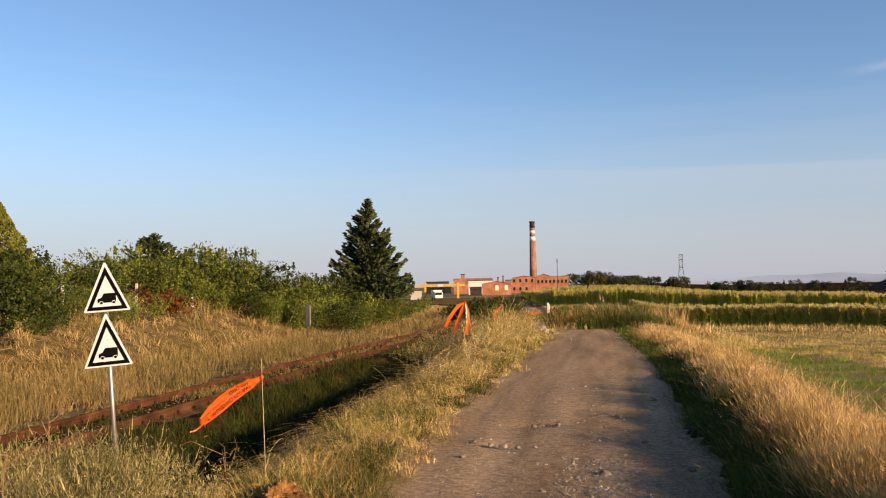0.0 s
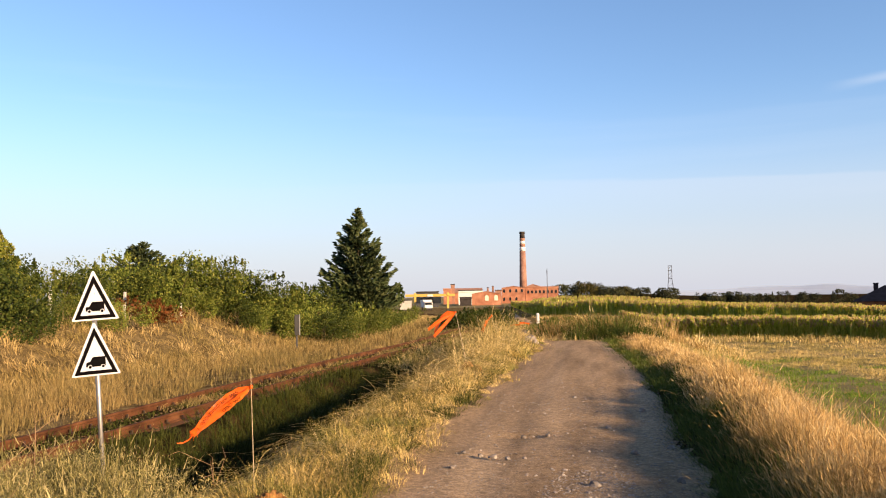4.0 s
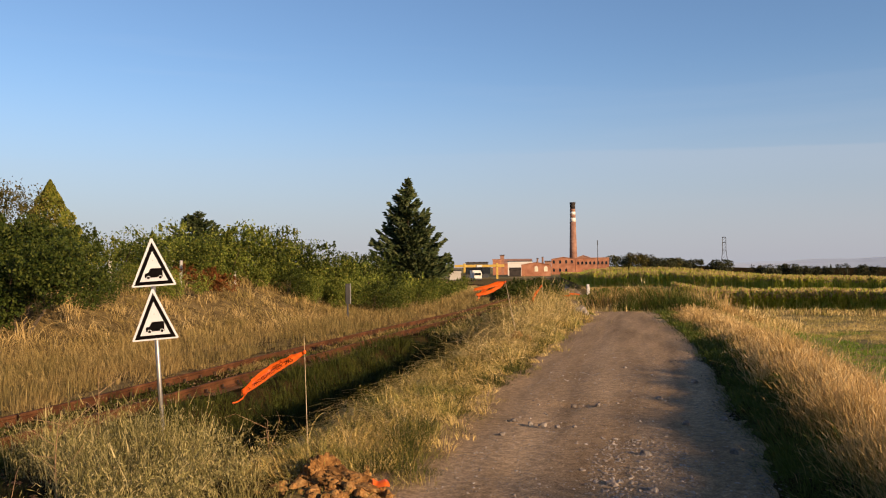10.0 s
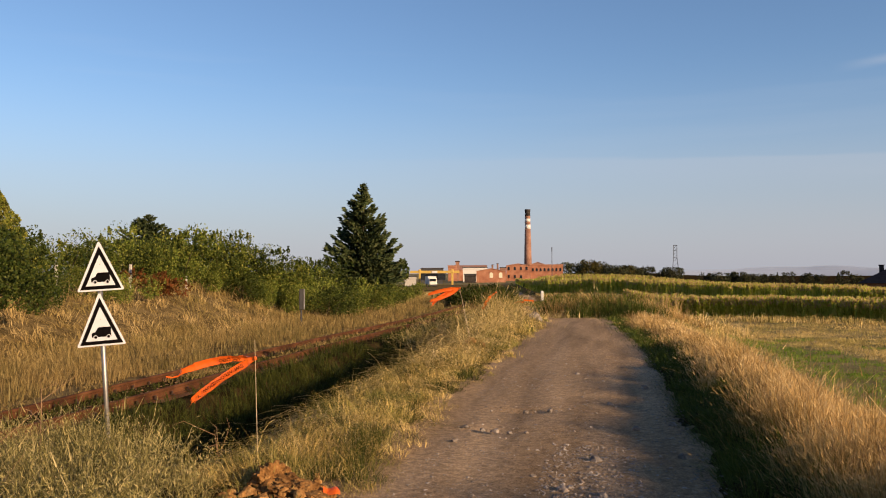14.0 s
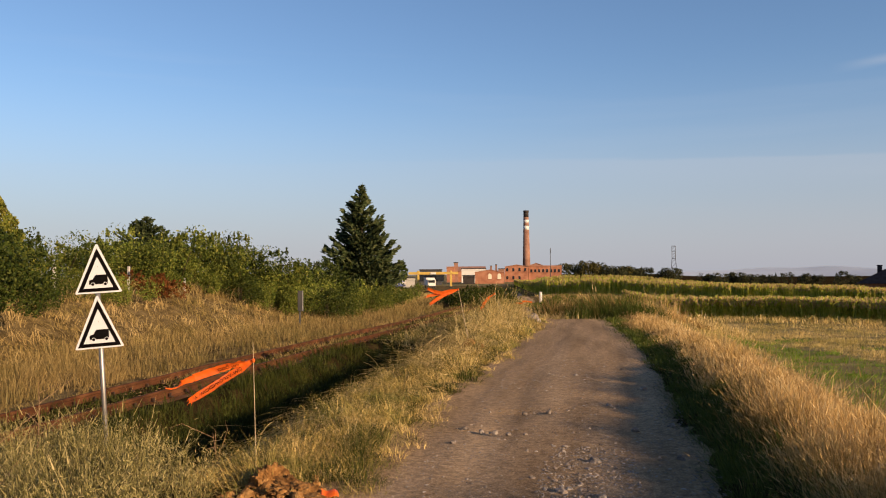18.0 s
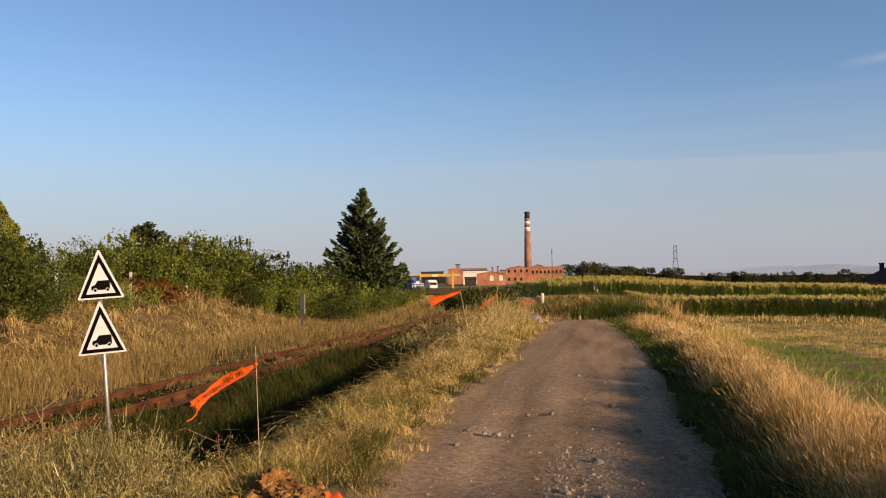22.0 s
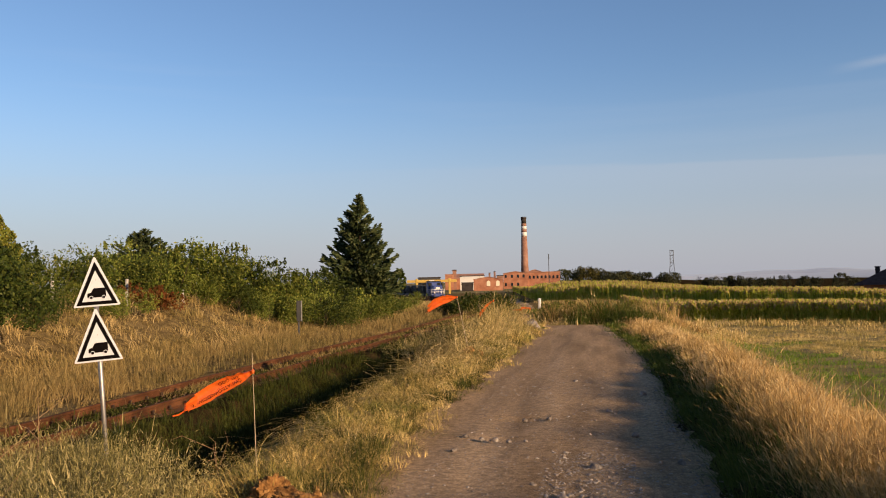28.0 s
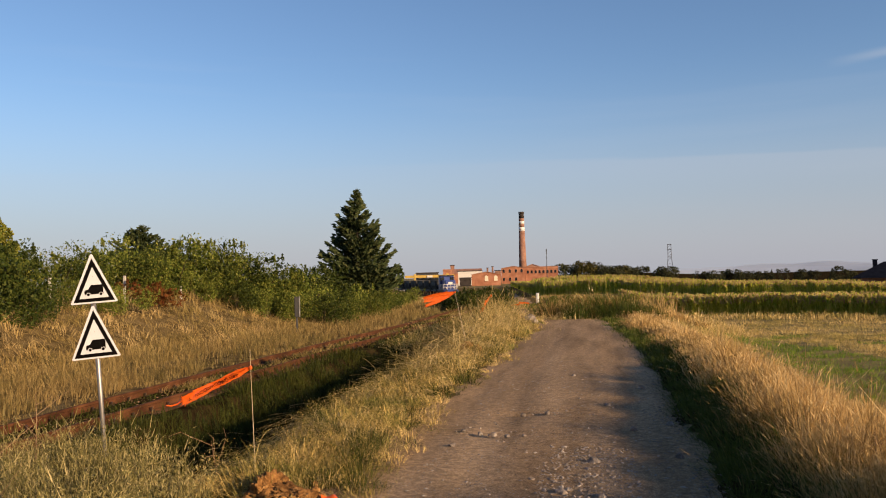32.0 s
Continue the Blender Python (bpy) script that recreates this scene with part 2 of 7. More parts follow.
M["tile_roof"] = surface("reddish_roofing", [(0.36, 0.18, 0.12), (0.48, 0.27, 0.19)], 0.6, 0.85, fine=12)
M["white"] = surface("white_painted_metal", [(0.72, 0.70, 0.66), (0.82, 0.80, 0.77)], 3.0, 0.5, bump=0.05)
M["signwhite"] = surface("white_sign_sheet", [(0.56, 0.58, 0.64), (0.63, 0.65, 0.71)], 5.0, 0.55, bump=0.02)
M["signblack"] = surface("black_sign_film", [(0.004, 0.0035, 0.004), (0.009, 0.008, 0.008)], 6.0, 0.97, bump=0.02)
M["galv"] = surface("galvanised_steel_tube", [(0.30, 0.29, 0.28), (0.48, 0.46, 0.44)], 6.0, 0.45, 0.7, 0.05)
M["grey"] = surface("grey_weathered_panel", [(0.03, 0.03, 0.035), (0.06, 0.06, 0.065)], 3.0, 0.7, bump=0.1)
M["concrete"] = surface("pale_concrete", [(0.40, 0.38, 0.34), (0.62, 0.60, 0.56)], 5.0, 0.9, fine=40)
M["yellow"] = surface("yellow_crane_paint", [(0.52, 0.34, 0.06), (0.66, 0.45, 0.10)], 1.0, 0.5, bump=0.05)
M["blue"] = surface("blue_loco_paint", [(0.02, 0.045, 0.20), (0.035, 0.075, 0.30)], 1.5, 0.4, bump=0.05)
M["glass"] = surface("dark_window_glass", [(0.012, 0.014, 0.018), (0.03, 0.034, 0.04)], 1.0, 0.12, bump=0.0)
# the brightness of the shed's lit windows is put into the pane colour
M["litpane"] = surface("panes_with_painted_light", [(0.75, 0.68, 0.50), (0.90, 0.84, 0.68)], 1.0, 0.3, bump=0.0)
M["black"] = surface("black_wagon_steel", [(0.010, 0.010, 0.011), (0.035, 0.033, 0.032)], 1.5, 0.6, bump=0.1)
M["blond"] = surface("pale_wooden_stake", [(0.50, 0.38, 0.22), (0.66, 0.54, 0.36)], 8.0, 0.8, fine=90)
M["bark"] = surface("grey_brown_bark", [(0.06, 0.045, 0.03), (0.13, 0.10, 0.07)], 6.0, 0.95, bump=0.6)
M["deadwood"] = surface("bleached_dead_stem", [(0.22, 0.13, 0.07), (0.42, 0.28, 0.16)], 9.0, 0.9)
M["slate"] = surface("dark_slate_roof", [(0.008, 0.010, 0.018), (0.016, 0.020, 0.034)], 1.5, 0.97, fine=10)
# pale blue stands in for the haze in front of the far woods
M["farblue"] = surface("far_wooded_hill_haze_blue", [(0.40, 0.50, 0.70), (0.45, 0.55, 0.75)], 0.004, 1.0, bump=0)


def tape_material():
    m = bpy.data.materials.new("orange_warning_film")
    m.use_nodes = True
    nt = m.node_tree
    b, out = nt.nodes["Principled BSDF"], nt.nodes["Material Output"]
    tc = nt.nodes.new("ShaderNodeTexCoord")
    nz = nt.nodes.new("ShaderNodeTexNoise")
    nz.inputs["Scale"].default_value = 9
    nt.links.new(tc.outputs["Object"], nz.inputs["Vector"])
    r = ramp_node(nt, [(0.70, 0.085, 0.012), (0.88, 0.16, 0.02), (0.95, 0.22, 0.04)], 0.85)
    nt.links.new(nz.outputs["Fac"], r.inputs["Fac"])
    nt.links.new(r.outputs["Color"], b.inputs["Base Color"])
    b.inputs["Roughness"].default_value = 0.2
    bp = nt.nodes.new("ShaderNodeBump")
    bp.inputs["Strength"].default_value, bp.inputs["Distance"].default_value = 0.4, 0.01
    nt.links.new(nz.outputs["Fac"], bp.inputs["Height"])
    nt.links.new(bp.outputs["Normal"], b.inputs["Normal"])
    tr = nt.nodes.new("ShaderNodeBsdfTranslucent")
    nt.links.new(r.outputs["Color"], tr.inputs["Color"])
    mix = nt.nodes.new("ShaderNodeMixShader")
    mix.inputs["Fac"].default_value = 0.4
    nt.links.new(b.outputs["BSDF"], mix.inputs[1])
    nt.links.new(tr.outputs["BSDF"], mix.inputs[2])
    nt.links.new(mix.outputs["Shader"], out.inputs["Surface"])
    return m


M["tape"] = tape_material()
M["g_verge"] = foliage("verge_grass", [(0.07, 0.065, 0.018), (0.31, 0.235, 0.066), (0.74, 0.53, 0.19), (1.0, 0.78, 0.38)], [(0.030, 0.042, 0.010), (0.14, 0.15, 0.033), (0.42, 0.36, 0.10), (0.84, 0.65, 0.25)], 1.3, glow=0.12, bias=(0.48, 0.60), tone=True, gain=0.72)
M["g_khaki"] = foliage("khaki_rank_grass", [(0.17, 0.135, 0.045), (0.46, 0.35, 0.13), (0.78, 0.58, 0.25), (1.0, 0.80, 0.42)], [(0.10, 0.10, 0.026), (0.28, 0.25, 0.07), (0.58, 0.46, 0.17)], 0.9, glow=0.25, bias=(0.47, 0.64), tone=True, gain=0.70)
M["g_pale"] = foliage("pale_stubble", [(0.42, 0.31, 0.11), (0.74, 0.55, 0.21), (1.0, 0.78, 0.36)], [(0.26, 0.23, 0.06), (0.50, 0.41, 0.13), (0.78, 0.62, 0.23)], 0.4, glow=0.3, tone=True, gain=0.62)
M["g_litter"] = foliage("trampled_dry_grass", [(0.20, 0.15, 0.05), (0.44, 0.33, 0.11), (0.74, 0.55, 0.22), (0.95, 0.72, 0.33)], [(0.10, 0.105, 0.022), (0.26, 0.24, 0.055), (0.52, 0.42, 0.12)], 1.3, glow=0.12, tone=True, gain=0.62)
M["g_straw"] = foliage("dry_straw_grass", [(0.24, 0.14, 0.05), (0.58, 0.365, 0.135), (0.88, 0.60, 0.25), (1.0, 0.76, 0.38)], [(0.17, 0.12, 0.04), (0.46, 0.315, 0.105), (0.82, 0.56, 0.23)], 0.7, glow=0.35, tone=True, gain=0.62)
M["g_lodged"] = foliage("lodged_pale_grass", [(0.16, 0.125, 0.042), (0.50, 0.37, 0.14), (0.90, 0.68, 0.32), (1.0, 0.84, 0.50)], [(0.10, 0.105, 0.028), (0.34, 0.29, 0.09), (0.72, 0.56, 0.22)], 1.1, glow=0.3, tone=True, gain=0.78)
M["g_field"] = foliage("meadow_grass_going_to_seed", [(0.19, 0.13, 0.048), (0.37, 0.26, 0.10), (0.58, 0.43, 0.185)], [(0.12, 0.105, 0.034), (0.27, 0.21, 0.075), (0.48, 0.36, 0.145)], 0.5, tone=True)
M["g_bank"] = foliage("bank_straw", [(0.27, 0.175, 0.062), (0.60, 0.43, 0.175), (0.88, 0.67, 0.33)], [(0.15, 0.125, 0.038), (0.38, 0.29, 0.098), (0.68, 0.50, 0.21)], 0.45, tone=True, gain=0.62)
# dark green grass, its colour lowered further for shade among the stems
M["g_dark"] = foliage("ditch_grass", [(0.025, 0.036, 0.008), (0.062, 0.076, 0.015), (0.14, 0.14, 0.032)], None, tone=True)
# darker copy of the ditch grass; the ditch's shade is in its colour
M["g_ditch"] = foliage("ditch_grass_with_painted_shade", [(0.010, 0.017, 0.004), (0.024, 0.034, 0.007), (0.060, 0.064, 0.016)], None, glow=0.08, tone=True)
M["g_foot"] = foliage("green_verge_foot_grass", [(0.045, 0.07, 0.013), (0.11, 0.15, 0.027), (0.24, 0.25, 0.055)], None, tone=True)
M["g_fresh"] = foliage("fresh_green_regrowth", [(0.05, 0.10, 0.012), (0.13, 0.21, 0.026), (0.27, 0.33, 0.055)], None, glow=0.45, tone=True, gain=0.98)
M["g_sage"] = foliage("sage_green_weeds", [(0.07, 0.062, 0.02), (0.22, 0.19, 0.07), (0.41, 0.345, 0.145), (0.62, 0.51, 0.25)], [(0.055, 0.055, 0.015), (0.16, 0.145, 0.045), (0.36, 0.30, 0.115)], 0.8, glow=0.12, tone=True)
M["sage_leaf"] = foliage("sage_weed_leaves", [(0.08, 0.075, 0.023), (0.23, 0.205, 0.07), (0.41, 0.355, 0.145), (0.60, 0.49, 0.235)], None, glow=0.12)
M["corn"] = foliage("maize_leaf", [(0.31, 0.39, 0.045), (0.49, 0.54, 0.072), (0.65, 0.64, 0.105), (0.80, 0.71, 0.18)], None, glow=0.5, gain=0.70)
M["tassel"] = foliage("maize_tassel", [(0.58, 0.42, 0.17), (0.82, 0.62, 0.29)], None)
M["bush"] = foliage("bush_leaves", [(0.05, 0.08, 0.014), (0.11, 0.15, 0.025), (0.20, 0.235, 0.041), (0.32, 0.315, 0.065)], None, vary=0.35, gain=0.66)
M["bushdark"] = foliage("dark_glossy_leaves", [(0.026, 0.045, 0.009), (0.058, 0.084, 0.016), (0.13, 0.15, 0.032)], None, rough=0.5)
M["verge_leaf"] = foliage("verge_weed_leaves", [(0.07, 0.08, 0.016), (0.19, 0.175, 0.035), (0.42, 0.32, 0.09), (0.68, 0.50, 0.18)], None)
M["bushbrown"] = foliage("browning_shrub_leaves", [(0.04, 0.046, 0.012), (0.085, 0.082, 0.020), (0.15, 0.125, 0.035), (0.23, 0.18, 0.05)], None)
M["larch"] = foliage("larch_needles", [(0.055, 0.075, 0.026), (0.11, 0.125, 0.042), (0.20, 0.185, 0.07)], None, glow=0.25)
M["bushrust"] = foliage("reddish_autumn_leaves", [(0.179, 0.048, 0.016), (0.246, 0.095, 0.028), (0.224, 0.133, 0.040)], None)
M["spruce"] = foliage("spruce_needles", [(0.034, 0.056, 0.022), (0.078, 0.108, 0.042), (0.165, 0.185, 0.078)], None, glow=0.15)
M["cypress"] = foliage("thuja_foliage", [(0.11, 0.15, 0.022), (0.23, 0.25, 0.04), (0.37, 0.34, 0.07)], None, glow=0.25)
M["fartree"] = foliage("far_tree_leaves", [(0.036, 0.048, 0.025), (0.062, 0.072, 0.035), (0.10, 0.094, 0.044)], None, glow=0.2, vary=0.35)


def road_material():
    m = surface("packed_dirt_and_gravel", [(0.215, 0.143, 0.077), (0.345, 0.235, 0.132), (0.49, 0.345, 0.203)], 1.3, 0.95, bump=0.45, fine=60, grain=0.95)
    nt = m.node_tree
    b = nt.nodes["Principled BSDF"]
    tc = nt.nodes["Texture Coordinate"]
    vo = nt.nodes.new("ShaderNodeTexVoronoi")
    vo.inputs["Scale"].default_value = 30
    nt.links.new(tc.outputs["Object"], vo.inputs["Vector"])
    lt = nt.nodes.new("ShaderNodeMapRange")
    lt.inputs["From Min"].default_value, lt.inputs["From Max"].default_value = 0.16, 0.10
    nt.links.new(vo.outputs["Distance"], lt.inputs["Value"])
    nz = nt.nodes.new("ShaderNodeTexNoise")
    nz.inputs["Scale"].default_value = 1.4
    nt.links.new(tc.outputs["Object"], nz.inputs["Vector"])
    mr = nt.nodes.new("ShaderNodeMapRange")
    mr.inputs["From Min"].default_value, mr.inputs["From Max"].default_value = 0.34, 0.60
    nt.links.new(nz.outputs["Fac"], mr.inputs["Value"])
    mu = nt.nodes.new("ShaderNodeMath")
    mu.operation = "MULTIPLY"
    nt.links.new(lt.outputs["Result"], mu.inputs[0])
    nt.links.new(mr.outputs["Result"], mu.inputs[1])
    mx = nt.nodes.new("ShaderNodeMixRGB")
    old = b.inputs["Base Color"].links[0].from_socket
    nt.links.new(mu.outputs[0], mx.inputs["Fac"])
    nt.links.new(old, mx.inputs["Color1"])
    mx.inputs["Color2"].default_value = (0.31, 0.265, 0.22, 1)
    pits = nt.nodes.new("ShaderNodeTexNoise")
    pits.inputs["Scale"].default_value, pits.inputs["Detail"].default_value, pits.inputs["Roughness"].default_value = 16.0, 5.0, 0.72
    nt.links.new(tc.outputs["Object"], pits.inputs["Vector"])
    pr = nt.nodes.new("ShaderNodeMapRange")
    for k, v in zip(("From Min", "From Max", "To Min", "To Max"), (0.36, 0.62, 0.66, 1.32)):
        pr.inputs[k].default_value = v
    nt.links.new(pits.outputs["Fac"], pr.inputs["Value"])
    dirt = nt.nodes.new("ShaderNodeHueSaturation")
    nt.links.new(pr.outputs["Result"], dirt.inputs["Value"])
    nt.links.new(mx.outputs["Color"], dirt.inputs["Color"])
    nt.links.new(dirt.outputs["Color"], b.inputs["Base Color"])
    mp = nt.nodes.new("ShaderNodeMapping")
    mp.inputs["Scale"].default_value = (1.5, 0.17, 1.0)
    nt.links.new(tc.outputs["Object"], mp.inputs["Vector"])
    for n in nt.nodes:
        if n.type == "TEX_NOISE" and n.inputs["Scale"].default_value < 2.0:
            nt.links.new(mp.outputs["Vector"], n.inputs["Vector"])
    return m


M["road"] = road_material()


# ---- mesh helpers ----
rng = np.random.default_rng(7)


def np_mesh(name, verts, groups, mats, smooth=False):
    """A mesh from arrays: groups is a list of (faces of one size, material slot)."""
    me = bpy.data.meshes.new(name)
    verts = np.asarray(verts, np.float32)
    me.vertices.add(len(verts))
    me.vertices.foreach_set("co", verts.ravel())
    idx = np.concatenate([np.asarray(f, np.int32).ravel() for f, _ in groups])
    sizes = np.concatenate([np.full(len(f), np.asarray(f).shape[1], np.int32) for f, _ in groups])
    slots = np.concatenate([np.full(len(f), s, np.int32) for f, s in groups])
    me.loops.add(len(idx))
    me.loops.foreach_set("vertex_index", idx)
    me.polygons.add(len(sizes))
    me.polygons.foreach_set("loop_start", np.concatenate([[0], np.cumsum(sizes)[:-1]]).astype(np.int32))
    me.polygons.foreach_set("material_index", slots)
    me.polygons.foreach_set("use_smooth", np.full(len(sizes), smooth))
    for m in mats:
        me.materials.append(m)
    me.update(calc_edges=True)
    return me


def bm_mesh(name, bm, mat, smooth=False):
    me = bpy.data.meshes.new(name)
    bm.normal_update()
    bm.to_mesh(me)
    bm.free()
    me.materials.append(mat)
    if smooth:
        me.polygons.foreach_set("use_smooth", [True] * len(me.polygons))
    return me


def part(name, bm, mat, parent, label="", smooth=False):
    me = bm if isinstance(bm, bpy.types.Mesh) else bm_mesh(name, bm, mat, smooth)
    ob = new(name, me)
    ob.parent = parent
    if label:
        ob["label"] = label
    return ob


def thing(name, m, label, category, group="", kind=""):
    ob = new(name)
    ob.empty_display_size = 0.2
    ob.matrix_basis = m
    return tagged(ob, label, category, group, kind)


def box(bm, sx, sy, sz, m=Matrix(), bevel=0.0):
    """A bevelled box of that size about m, added to bm."""
    r = bmesh.ops.create_cube(bm, size=1, matrix=m @ Matrix.Diagonal((sx, sy, sz, 1)))
    if bevel:
        es = list({e for v in r["verts"] for e in v.link_edges})
        bmesh.ops.bevel(bm, geom=es, offset=bevel, segments=1, affect="EDGES", clamp_overlap=True)
    return bm


def boxed(sx, sy, sz, m=Matrix(), bevel=0.0):
    return box(bmesh.new(), sx, sy, sz, m, bevel)


def tube(bm, a, b, ra, rb, n=8):
    a, b = Vector(a), Vector(b)
    d = b - a
    m = Matrix.Translation((a + b) / 2) @ d.to_track_quat("Z", "Y").to_matrix().to_4x4()
    bmesh.ops.create_cone(bm, cap_ends=True, segments=n, radius1=ra, radius2=rb, depth=d.length, matrix=m)
    return bm


def prism(bm, outline, y0, y1):
    """A solid from an outline in x, z between two depths."""
    a = [bm.verts.new((x, y0, z)) for x, z in outline]
    b = [bm.verts.new((x, y1, z)) for x, z in outline]
    bm.faces.new(a)
    bm.faces.new(b[::-1])
    for i in range(len(a)):
        j = (i + 1) % len(a)
        bm.faces.new((a[j], a[i], b[i], b[j]))
    bmesh.ops.recalc_face_normals(bm, faces=bm.faces)
    return bm


# ---- lie of the land ----
def step(a, b, x):
    t = np.clip((np.asarray(x, float) - a) / (b - a), 0, 1)
    return t * t * (3 - 2 * t)


TRACK_0 = -8.87


def track_x(y):
    return -8.2 - 0.67 * (1 - step(60, 120, np.asarray(y, float))) - 0.0019 * np.maximum(0.0, np.asarray(y, float) - 50.0) ** 2


def road_x(y):
    y = np.asarray(y, float)
    return -0.4 - 0.115 * np.maximum(0, y - 27) * step(24, 50, y) - 1.8 * step(29, 37, y)


PROFILE_X = [-80, -30, -21.5, -19.5, -15.6, -14.6, -10.7, -10.2, -7.5, -7.15, -6.2, -5.0, -4.2, -3.6, -3.0, -2.2, -1.7, 1.02, 1.26, 1.5, 1.85, 2.5, 3.2, 80]
PROFILE_Z = [1.3, 1.55, 1.40, 1.15, -0.45, -0.60, -0.64, -0.60, -0.66, -1.10, -1.48, -1.62, -0.95, -0.14, 0.07, 0.045, 0.0, 0.0, 0.06, 0.22, 0.30, 0.19, 0.0, 0.0]
# near the sign the ditch is filled in
FILLED_Z = [1.3, 1.55, 1.40, 1.15, -0.45, -0.60, -0.64, -0.60, -0.62, -0.52, -0.26, 0.0, 0.04, 0.07, 0.10, 0.045, 0.0, 0.0, 0.06, 0.22, 0.30, 0.19, 0.0, 0.0]


def ground_z(x, y):
    x, y = np.asarray(x, float), np.asarray(y, float)
    d = np.hypot(x, y)
    left = -2.2 * step(20, 170, y)
    right = -1.0 * step(6, 44, d) - 0.25 * step(44, 120, d)
    xb = 1.6 - 0.10 * np.maximum(0, y - 28)
    w = step(0, 1, (x - xb) / (2.5 + 0.05 * np.maximum(y, 0)))
    az = np.degrees(np.arctan2(x, np.maximum(y, 1.0)))
    right = right - 0.0145 * np.clip(d - 90, 0, 900) * step(1, 9, az)
    base = left * (1 - w) + right * w
    u = x - np.where(x < -4.5, track_x(y) - TRACK_0, 0) - np.where((x > -4.5), road_x(y) + 0.4, 0)
    cut = step(7.2, 8.1 + 1.0 * step(-4.5, -5.3, x), y + 0.45 * (x + 5.0))
    cut = cut * (1 - 0.75 * step(20, 32, y))
    rel = np.interp(u, PROFILE_X, PROFILE_Z) * cut + np.interp(u, PROFILE_X, FILLED_Z) * (1 - cut)
    fade = 1 - step(38, 75, y)
    bank = np.where(u < -14.6, 1 - 0.55 * step(60, 120, y), fade)
    wob = 0.03 * np.sin(1.7 * x + 0.6 * y) * np.sin(0.9 * y - 0.4 * x) + 0.05 * np.sin(0.31 * x + 1) * np.sin(0.23 * y)
    off_road = step(1.3, 1.9, np.abs(u + 0.4))
    rel = np.where(u > 1.02, rel * (1 - 0.6 * step(11, 27, y)), rel)
    return base + rel * bank + wob * off_road * np.where(np.abs(u - TRACK_0) < 2, 0.2, 1.0)


def grid_mesh(name, xs, ys, zf, mat, mats=None, slotf=None):
    X, Y = np.meshgrid(xs, ys)
    V = np.stack([X, Y, zf(X, Y)], -1).reshape(-1, 3)
    nx, ny = len(xs), len(ys)
    i = np.arange(nx - 1)[None, :] + nx * np.arange(ny - 1)[:, None]
    F = np.stack([i, i + 1, i + nx + 1, i + nx], -1).reshape(-1, 4)
    me = np_mesh(name, V, [(F, 0)], mats or [mat], True)
    if slotf is not None:
        C = V[F].mean(1)
        me.polygons.foreach_set("material_index", slotf(C[:, 0], C[:, 1]).astype(np.int32))
    return me


def spread(near, fine, far, grow):
    out, s = [near], fine
    while out[-1] < far:
        out.append(out[-1] + s)
        s *= grow
    return out


xs = np.array([-v for v in spread(12.0, 0.5, 4200, 1.16)][::-1] + list(np.arange(-11.8, 6.01, 0.16)) + spread(6.4, 0.4, 4200, 1.16))
ys = np.array([-v for v in spread(8, 2, 4200, 1.5)][::-1] + list(np.arange(-7.0, 30.0, 0.4)) + spread(30.4, 0.5, 4300, 1.06))


def ground_low(x, y):
    z = ground_z(x, y)
    return z - 0.06 * (np.abs(x - road_x(y)) < 1.3) * (y < 200)


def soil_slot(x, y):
    """0 thatch with gap shade in its colour, 1 stubble field, 2 ditch soil darkened for shade, 3 dry litter."""
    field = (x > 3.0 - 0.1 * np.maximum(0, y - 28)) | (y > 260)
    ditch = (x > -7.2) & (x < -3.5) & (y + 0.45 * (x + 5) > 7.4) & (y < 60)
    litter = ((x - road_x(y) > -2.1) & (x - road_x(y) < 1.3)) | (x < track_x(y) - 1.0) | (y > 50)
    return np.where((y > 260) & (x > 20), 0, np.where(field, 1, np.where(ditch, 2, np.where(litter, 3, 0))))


ground = new("ground", grid_mesh("ground", xs, ys, ground_low, None, [M["soil"], M["field"], M["ditch_shade_soil"], M["litter_soil"]], soil_slot))
tagged(ground, "gently falling soil under dry grass and fields", "ground", kind="structure")


